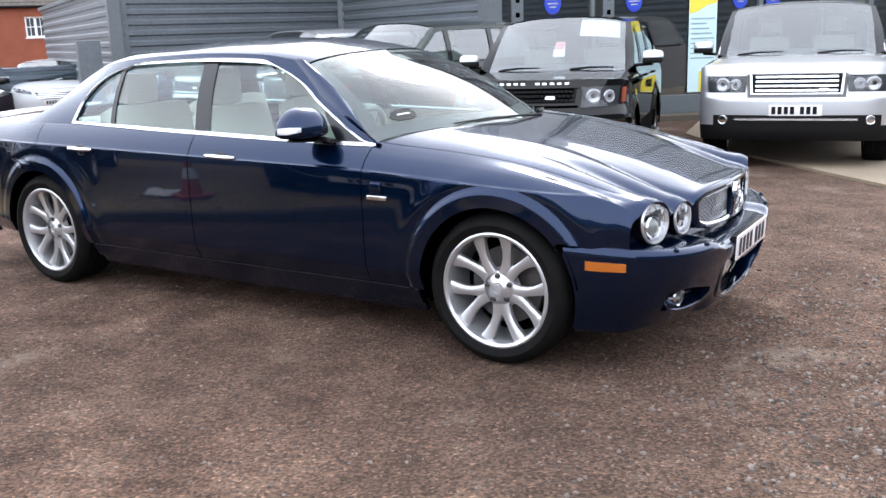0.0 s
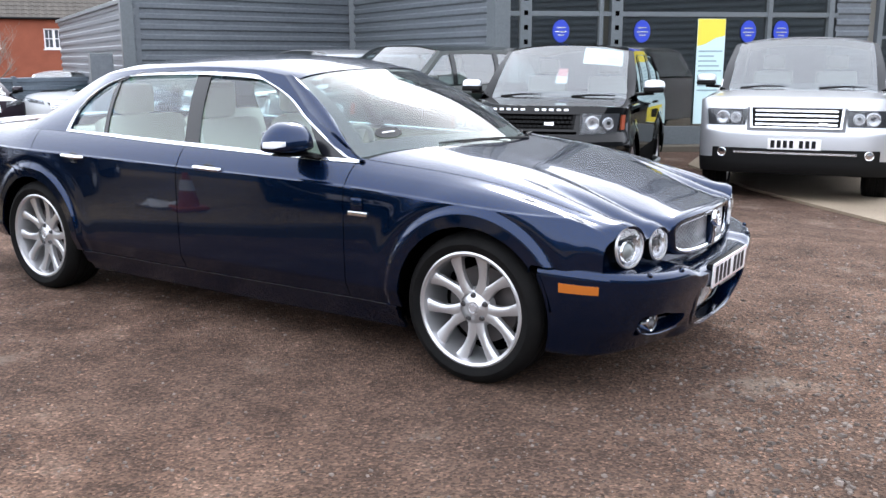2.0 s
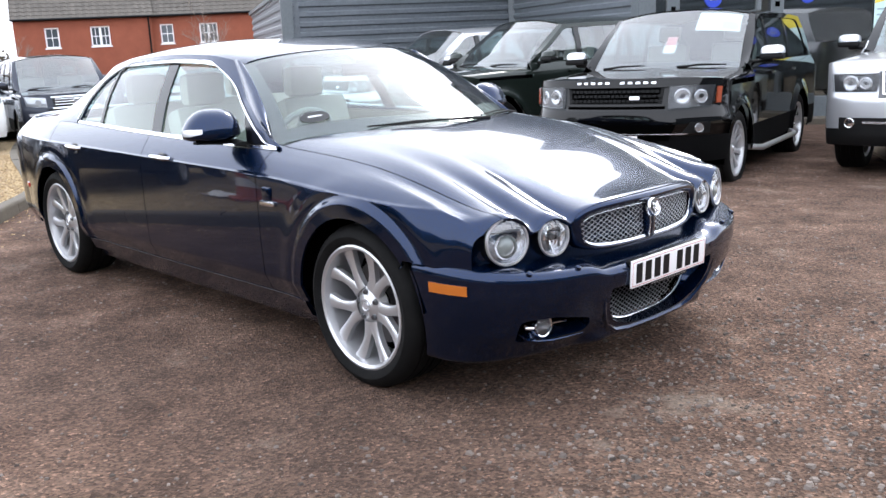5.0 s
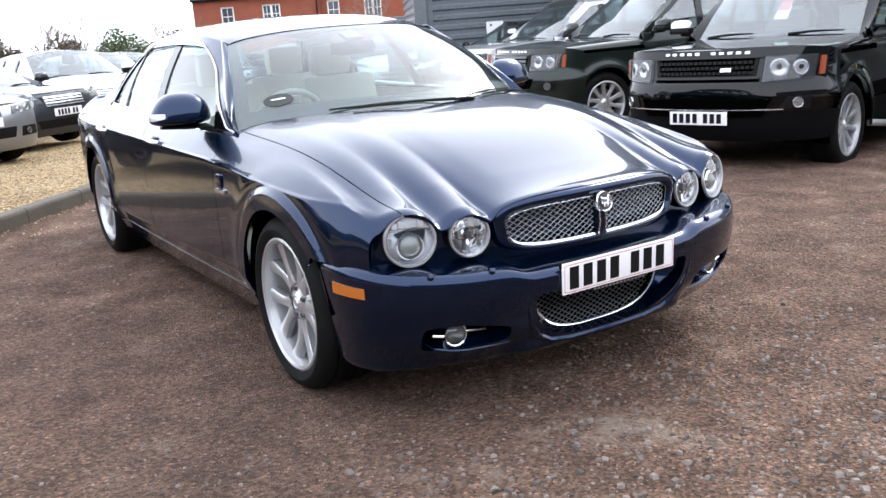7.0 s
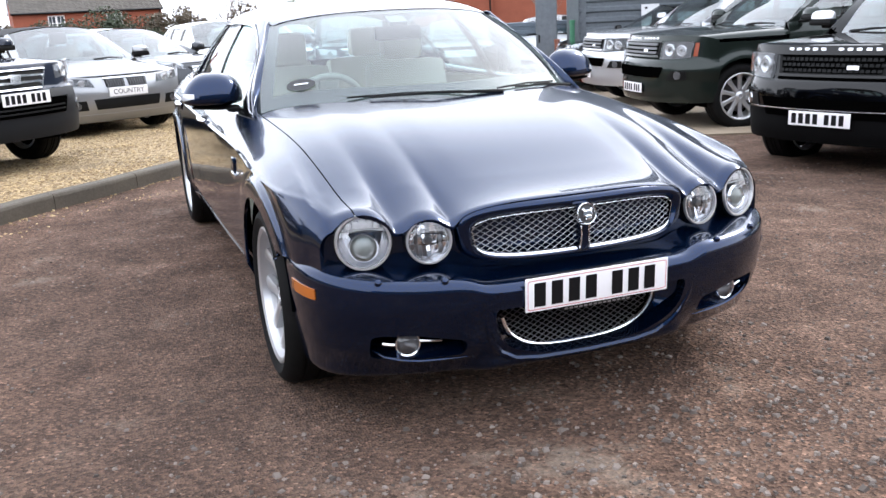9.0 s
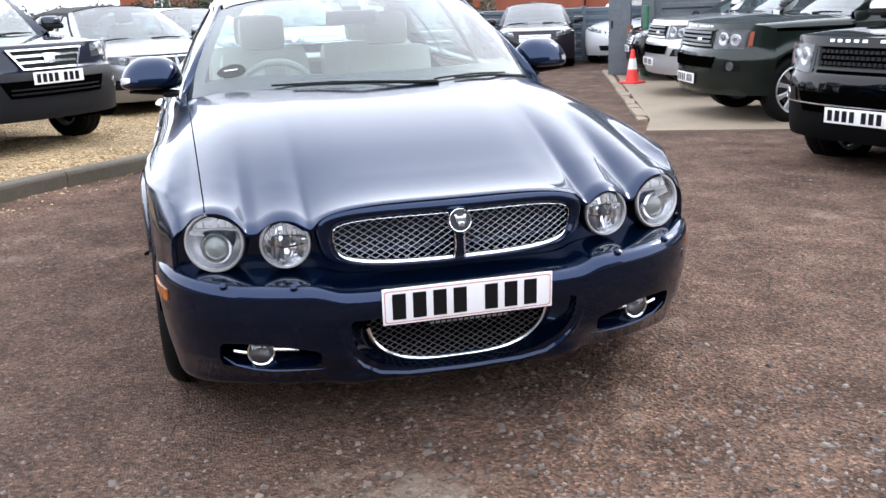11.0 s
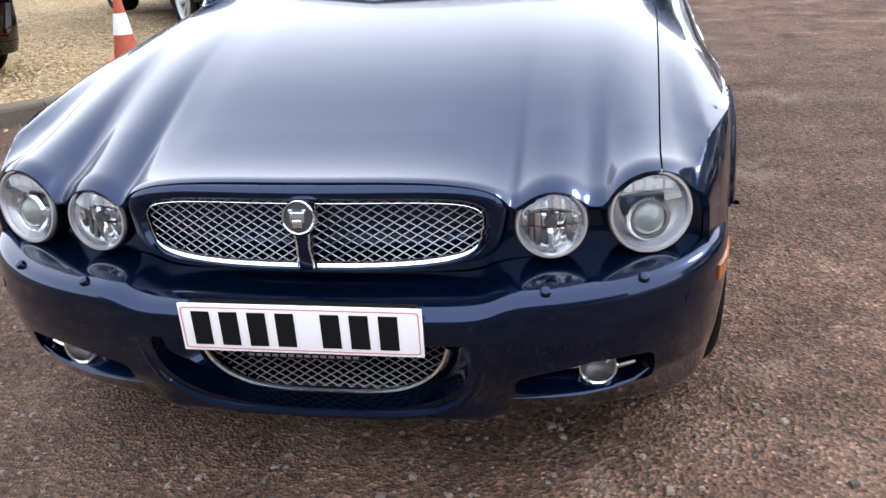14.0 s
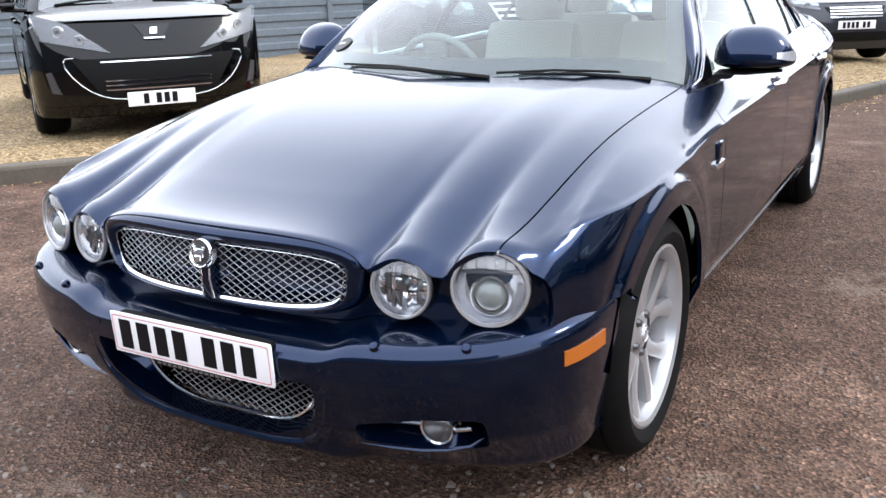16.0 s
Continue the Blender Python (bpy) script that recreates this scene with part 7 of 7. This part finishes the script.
# ---- houses ----
def house(corner, along, length, windows, label, z0=-1.0, eaves=3.42, ridge=6.9, deep=7.0, chimney=False, back=0.0):
    """A brick terrace block: its front runs from corner along the given direction; windows are (place, height, width)."""
    d = Vector(along).normalized()
    root = thing("house", label, "house", Matrix.Translation(Vector((corner[0], corner[1], 0))) @ Matrix.Rotation(math.atan2(d.y, d.x), 4, "Z"), "brick houses")
    bm = bmesh.new()
    # front with openings: strips between the windows
    cuts = [0.0]
    for s, z, w in windows:
        cuts += [s - w / 2, s + w / 2]
    cuts.append(length)
    size = []
    for i, (a, b) in enumerate(zip(cuts, cuts[1:])):
        if i % 2 == 0:
            size.append((a, b, 0, 0.3, z0, eaves))
        else:
            _, z, w = windows[i // 2]
            size += [(a, b, 0, 0.3, z0, z - 0.49), (a, b, 0, 0.3, z + 0.49, eaves)]
    for one in size:
        part("wall", boxes(one), BRICK, root, "red brick front", smooth=False)
    for a, b in ((0, 0.3), (length - 0.3, length)):
        bm = bmesh.new()
        prof = [(0.3, z0), (deep, z0), (deep, eaves), (deep / 2, ridge - 0.15), (0.3, eaves + 0.1)]
        ra, rb = [bm.verts.new((a, y, z)) for y, z in prof], [bm.verts.new((b, y, z)) for y, z in prof]
        for k in range(5):
            bm.faces.new((ra[k], ra[(k + 1) % 5], rb[(k + 1) % 5], rb[k]))
        bm.faces.new(ra)
        bm.faces.new(list(reversed(rb)))
        bmesh.ops.recalc_face_normals(bm, faces=bm.faces[:])
        part("wall", bm, BRICK, root, "red brick gable", smooth=False)
    part("wall", boxes((0.3, length - 0.3, deep - 0.3, deep, z0, eaves)), BRICK, root, smooth=False)
    part("room_dark", boxes((0.35, length - 0.35, 1.2, 1.3, z0, eaves)), INNER, root, "dim room behind the windows", smooth=False)
    # roof in courses of tiles
    bm = bmesh.new()
    n = 18
    for sgn in (1, -1):
        for i in range(n):
            t0, t1 = i / n, (i + 1) / n + 0.01
            y0, y1 = -0.25 + (deep / 2 + 0.25) * t0, -0.25 + (deep / 2 + 0.25) * min(1, t1)
            za, zb = eaves - 0.1 + (ridge - eaves + 0.1) * t0, eaves - 0.1 + (ridge - eaves + 0.1) * min(1, t1)
            if sgn < 0:
                y0, y1 = deep - y0, deep - y1
            m = round(length / 0.33)
            for k in range(m):
                xa, xb = -0.1 + (length + 0.2) * k / m, -0.1 + (length + 0.2) * (k + 1) / m
                q = [bm.verts.new(c) for c in ((xa, y0, za + 0.05), ((xa + xb) / 2, y0, za + 0.085), (xb, y0, za + 0.05), (xb, y1, zb + 0.01), ((xa + xb) / 2, y1, zb + 0.045), (xa, y1, zb + 0.01))]
                bm.faces.new((q[0], q[1], q[4], q[5]))
                bm.faces.new((q[1], q[2], q[3], q[4]))
                if sgn > 0:
                    e = [bm.verts.new(c) for c in ((xa, y0, za), (xb, y0, za))]
                    bm.faces.new((e[0], e[1], q[2], q[1], q[0]))
    roof = part("roof", bm, TILE, root, "brown tiled pitched roof", smooth=False)
    tagged(roof, "brown tiled pitched roof", kind="stuff")
    part("gutter", tube([(-0.1, -0.22, eaves - 0.06), (length + 0.1, -0.22, eaves - 0.06)], 0.06, 8), TRIM, root, "black gutter")
    part("downpipe", tube([(length - 0.15, -0.06, eaves - 0.1), (length - 0.15, -0.06, z0)], 0.04, 8), TRIM, root, "dark downpipe")
    for s, z, w in windows:
        win = part("window", boxes((s - w / 2, s - w / 2 + 0.07, 0.08, 0.16, z - 0.49, z + 0.49), (s + w / 2 - 0.07, s + w / 2, 0.08, 0.16, z - 0.49, z + 0.49), (s - w / 2, s + w / 2, 0.08, 0.16, z + 0.42, z + 0.49), (s - w / 2, s + w / 2, 0.08, 0.16, z - 0.49, z - 0.42),
                                   *([(s - 0.06, s + 0.06, 0.08, 0.16, z - 0.49, z + 0.49)] if w > 0.8 else [])), UPVC, root, "white framed window", smooth=False)
        for x in (s - w / 4, s + w / 4) if w > 0.8 else (s,):
            part("glazing_bar", boxes((x - 0.015, x + 0.015, 0.10, 0.13, z - 0.43, z + 0.43)), UPVC, win, smooth=False)
        part("glazing_bar", boxes((s - w / 2 + 0.05, s + w / 2 - 0.05, 0.097, 0.133, z - 0.02, z + 0.02)), UPVC, win, smooth=False)
        part("pane", boxes((s - w / 2 + 0.05, s + w / 2 - 0.05, 0.12, 0.125, z - 0.44, z + 0.44)), DIMGLASS, win, smooth=False)
        part("sill", boxes((s - w / 2 - 0.05, s + w / 2 + 0.05, -0.05, 0.12, z - 0.55, z - 0.49)), UPVC, win, smooth=False)
    if chimney:
        for x in (length * 0.3, length * 0.75):
            part("chimney", boxes((x - 0.5, x + 0.5, deep / 2 - 0.35, deep / 2 + 0.35, ridge - 1.0, ridge + 1.3), (x - 0.55, x + 0.55, deep / 2 - 0.4, deep / 2 + 0.4, ridge + 1.15, ridge + 1.3)), BRICK, root, smooth=False)
    return root


dA2 = Vector((2.4, 6.1, 0)).normalized()
house((-44.6, 12.8), dA2, 6.5, [(1.72, 2.47, 0.66), (3.98, 2.47, 0.92)], "red brick terraced house with white windows and brown tiled roof")
dB2 = Vector((4.8, 7.5, 0)).normalized()
house((-42.6, 18.72), dB2, 8.9, [(1.0, 2.45, 0.66), (3.1, 2.42, 0.92), (6.0, 2.4, 0.92)], "long red brick terraced house set back, with tiled roof")
house((-60, -5.6), (-0.1, 1, 0), 9, [(2.5, 1.8, 1.0), (6.0, 1.8, 1.0)], "distant red brick house with chimneys behind the hedge", -1.0, 2.5, 4.1, 7.0, True)


# ---- trees and hedges ----
def leafy(name, mat, x, y, wx, wy, h, seed, label, n=1500, leaf=0.16, z=None):
    """A bush: stems and a ragged crown of many small leaves."""
    r = random.Random(seed)
    root = thing(name, label, "bush", Matrix.Translation((x, y, gz(x, y) if z is None else z)), "hedge bushes")
    lumps = [(r.uniform(-0.8, 0.8) * wx, r.uniform(-0.8, 0.8) * wy, r.uniform(0.35, 0.82) * h, r.uniform(0.25, 0.5)) for _ in range(9)]
    vs, fs = [], []
    for i in range(n):
        cx, cy, cz, k = r.choice(lumps)
        d = Vector((r.gauss(0, 1), r.gauss(0, 1), r.gauss(0, 1))).normalized() * (r.random() ** 0.35)
        c = Vector((cx + d.x * k * wx, cy + d.y * k * wy, max(0.05, cz + d.z * k * h * 0.7)))
        a = Vector((r.gauss(0, 1), r.gauss(0, 1), r.gauss(0, 0.6))).normalized()
        b = a.cross(Vector((r.gauss(0, 1), r.gauss(0, 1), r.gauss(0, 1)))).normalized()
        s = leaf * r.uniform(0.5, 1.3)
        k0 = len(vs)
        vs += [c - a * s, c + b * s * 0.45, c + a * s, c - b * s * 0.45]
        fs.append((k0, k0 + 1, k0 + 2, k0 + 3))
    me = bpy.data.meshes.new("crown")
    me.from_pydata([tuple(v) for v in vs], [], fs)
    me.materials.append(mat)
    crown = new("crown", me)
    crown.parent = root
    tagged(crown, "dense uneven leaves", kind="stuff")
    bm = bmesh.new()
    for cx, cy, cz, k in lumps:
        tube([(cx * 0.2, cy * 0.2, -0.05), (cx * 0.6, cy * 0.6, cz * 0.5), (cx, cy, cz)], [0.06, 0.04, 0.015], 5, bm=bm)
    tagged(part("stem", bm, BARK, root, smooth=False), "brown woody stems", kind="stuff")
    return root


def bare_tree(x, y, h, seed, label, spread=0.5, z=None):
    """A leafless tree: a tapered trunk and three orders of limbs and twigs."""
    r = random.Random(seed)
    root = thing("tree", label, "tree", Matrix.Translation((x, y, gz(x, y) if z is None else z)), "bare trees")
    trunk, twigs = bmesh.new(), bmesh.new()

    def grow(p, d, length, rad, order):
        pts, q, e = [p], p, d
        for _ in range(4):
            e = (e + Vector((r.gauss(0, 0.12), r.gauss(0, 0.12), r.gauss(0.04, 0.08)))).normalized()
            q = q + e * length / 4
            pts.append(q)
        tube(pts, [rad * (1 - 0.17 * i) for i in range(5)], 7 if order < 2 else 4, bm=trunk if order < 1 else twigs)
        if order < 4:
            for k in range(6 if order == 0 else 5 if order < 3 else 3):
                t = r.uniform(0.35, 1.0)
                c = pts[min(3, int(t * 4))].lerp(pts[min(4, int(t * 4) + 1)], t * 4 % 1)
                side = Vector((r.gauss(0, 1), r.gauss(0, 1), r.gauss(0, 0.4))).normalized()
                grow(c, (e * (1 - spread) + side * spread + Vector((0, 0, 0.25))).normalized(), length * r.uniform(0.42, 0.62), rad * 0.42, order + 1)
    grow(Vector((0, 0, -0.05)), Vector((0, 0, 1)), h * 0.55, h * 0.016, 0)
    part("trunk", trunk, BARK, root)
    tagged(part("crown", twigs, TWIG, root, smooth=False), "bare thin branches and twigs", kind="stuff")
    return root


bare_tree(-36.5, 18.6, 5.2, 4, "bare small tree in front of the brick houses", 0.55, -0.7)
for i, (x, y, h) in enumerate(((-41, 3.2, 3.8), (-40, 4.4, 4.4), (-41, 5.4, 4.6), (-40.5, 6.4, 4.9), (-41, 7.4, 4.3), (-40, 9.2, 4.0), (-42, 10.6, 3.8), (-41.5, 11.8, 3.6))):
    bare_tree(x, y, h * 0.86, 20 + i, "bare twiggy tree growing in the hedge", 0.4, -0.3)
for i, (x, y, wx, wy, h, m, lab) in enumerate((
        (-40, 0.6, 1.5, 2.0, 2.75, DARKLEAF, "dark evergreen bush growing in the hedge"), (-40, -2.2, 1.5, 1.9, 2.4, DARKLEAF, "dark evergreen bush growing in the hedge"), (-38.5, -5.0, 1.5, 1.8, 2.3, DRYLEAF, "brownish leafless hedge bush by the fence"),
        (-37, -7.8, 1.5, 1.9, 2.3, DARKLEAF, "dark evergreen bush growing in the hedge"), (-40, 2.8, 1.4, 1.6, 2.6, DRYLEAF, "brownish leafless hedge bush by the fence"), (-40, 5.0, 1.3, 1.7, 2.7, DRYLEAF, "brownish leafless hedge bush by the fence"),
        (-39, 8.2, 1.4, 1.5, 2.7, LEAF, "bright green bush in the hedge"), (-40, 10.3, 1.3, 1.5, 2.5, DRYLEAF, "brownish leafless hedge bush by the fence"), (-41, 12.0, 1.2, 1.3, 2.2, DRYLEAF, "brownish leafless hedge bush by the fence"), (-32, -9.2, 1.5, 1.9, 2.2, DARKLEAF, "dark evergreen bush growing in the hedge"), (-26, -10, 1.4, 1.8, 2.2, DRYLEAF, "brownish leafless hedge bush by the fence"))):
    leafy("hedge_bush", m, x, y, wx, wy, h * 0.86, 40 + i, lab, 5200, 0.08, -0.25)


# ---- cones, paper, pallet ----
def cone(x, y, z, h, label, plastic, tilt=0):
    root = thing("traffic_cone", label, "cone", Matrix.Translation((x, y, z)) @ pose(0, 0, 0, 0, tilt, 25), "traffic cones")
    w = h * 0.29
    part("base", boxes((-w, w, -w, w, 0, 0.035), bevel=0.012), plastic, root)
    def rad(t):
        return h * (0.205 - 0.155 * t)
    for nm, m, a, b, o in (("lower_cone", plastic, 0.03 / h, 0.42, 0.0), ("sleeve", CONEWHITE, 0.42, 0.74, 0.003), ("upper_cone", plastic, 0.74, 1.0, 0.0)):
        prof = [(rad(a) + o, a * h), (rad(b) + o, b * h)]
        if b == 1.0:
            prof += [(rad(1) * 0.75, h + 0.004), (rad(1) * 0.7, h - 0.03)]
        part(nm, lathe(prof, 28), m, root)
    return root


cone(-4.16, -3.05, bed_z(-4.16, -3.05), 0.50, "faded orange and white traffic cone on the wood chips", OLDCONE)
cone(-11.07, 6.31, gz(-11.07, 6.31) + 0.018, 0.56, "red and white traffic cone on the concrete pad", CONE)
rp = random.Random(8)
bm = bmesh.new()
bmesh.ops.create_grid(bm, x_segments=9, y_segments=7, size=0.2)
for v in bm.verts:
    v.co.z = 0.03 * math.sin(v.co.x * 14 + 1) * math.sin(v.co.y * 17) + rp.uniform(0, 0.022) + 0.012
    v.co.y *= 0.7
tagged(part("paper", bm, PAPER, smooth=False), "crumpled white newspaper lying on the wood chips", "paper").location = (-4.5, -3.0, bed_z(-4.5, -3.0) + 0.005)
pal = thing("pallet", "weathered wooden pallet lying by the fence", "pallet", pose(-17.6, 5.2, gz(-17.6, 5.2), 0, 0, 65))
for k in range(6):
    part("board", boxes((-0.6, 0.6, -0.5 + 0.19 * k, -0.40 + 0.19 * k, 0.10, 0.122)), PALLET, pal, smooth=False)
for k in range(3):
    part("bearer", boxes((-0.55 + 0.5 * k, -0.45 + 0.5 * k, -0.5, 0.55, 0.0, 0.10)), PALLET, pal, smooth=False)

# ---- loose gravel and chips ----
CUBE = np.array([(-1, -1, -1), (1, -1, -1), (1, 1, -1), (-1, 1, -1), (-0.7, -0.6, 1), (0.6, -0.7, 1), (0.7, 0.65, 1), (-0.6, 0.7, 1)], float)
QUADS = np.array([(0, 3, 2, 1), (4, 5, 6, 7), (0, 1, 5, 4), (1, 2, 6, 5), (2, 3, 7, 6), (3, 0, 4, 7)])


def scatter(name, spots, sizes, mat, label, seed):
    """Many small uneven lumps in one mesh: spots are (x, y, z), sizes (half length, half width, half height)."""
    g = np.random.default_rng(seed)
    n = len(spots)
    v = CUBE[None] * np.array(sizes)[:, None, :] * (1 + g.uniform(-0.3, 0.3, (n, 8, 3)))
    a = g.uniform(0, 2 * np.pi, n)
    tip = g.uniform(-0.35, 0.35, n)
    c, s, ct, st = np.cos(a)[:, None], np.sin(a)[:, None], np.cos(tip)[:, None], np.sin(tip)[:, None]
    x, y, z = v[..., 0], v[..., 1], v[..., 2]
    x, z = x * ct - z * st, x * st + z * ct
    out = np.stack([x * c - y * s, x * s + y * c, z], -1) + np.array(spots)[:, None, :]
    f = (QUADS[None] + 8 * np.arange(n)[:, None, None]).reshape(-1, 4)
    me = bpy.data.meshes.new(name)
    me.from_pydata(out.reshape(-1, 3).tolist(), [], f.tolist())
    me.materials.append(mat)
    return tagged(new(name, me), label, "gravel", kind="stuff")


g = np.random.default_rng(12)


def clumped(x, y):
    """How much loose stone lies at a spot: more to the front of the car, in drifts."""
    v = 0.5 + 0.25 * math.sin(1.7 * x + 0.9 * y) + 0.25 * math.sin(2.9 * y - 1.3 * x + 1.0)
    return max(0.05, v) * (0.35 + 0.9 / (1 + math.exp(-(x - 0.9) * 2.2)))


spots, sizes = [], []
while len(spots) < 24000:
    x, y = g.uniform(-5.5, 3.6), g.uniform(-4.4, 6.0)
    if g.random() < clumped(x, y) and not (x < -1.4 and y < -1.05 * (x + 1.5) * 0.75 - 4.0):
        k = 0.0018 + 0.0062 * g.random() ** 4
        spots.append((x, y, gz(x, y) + k * 0.25))
        sizes.append((k * 1.2, k, k * 0.6))
for _ in range(2600):
    x, y = g.normal(1.75, 0.55), g.normal(0.1, 1.1)
    k = 0.004 + 0.0085 * g.random() ** 2.5
    spots.append((x, y, gz(x, y) + k * 0.2))
    sizes.append((k * 1.25, k, k * 0.55))
scatter("gravel", spots, sizes, STONE, "loose pale gravel lying on the tarmac", 5)
spots, sizes = [], []
for _ in range(26000):
    s = g.uniform(3.0, run[-1] - 12)
    o = 0.14 + 6.0 * g.random() ** 1.6
    p = kerb_at(s) + INTO * o
    k = g.uniform(0.008, 0.02)
    spots.append((p.x, p.y, bed_z(p.x, p.y, o - 0.1) + 0.004))
    sizes.append((k, k * g.uniform(0.25, 0.6), 0.0028))
for _ in range(500):
    s = g.uniform(6.0, run[-1] - 14)
    p = kerb_at(s) - INTO * (0.02 + 0.5 * g.random() ** 3)
    k = g.uniform(0.006, 0.016)
    spots.append((p.x, p.y, gz(p.x, p.y) + 0.004))
    sizes.append((k, k * 0.5, 0.003))
scatter("wood_chips", spots, sizes, WOODCHIP, "loose pale wood chips", 6)
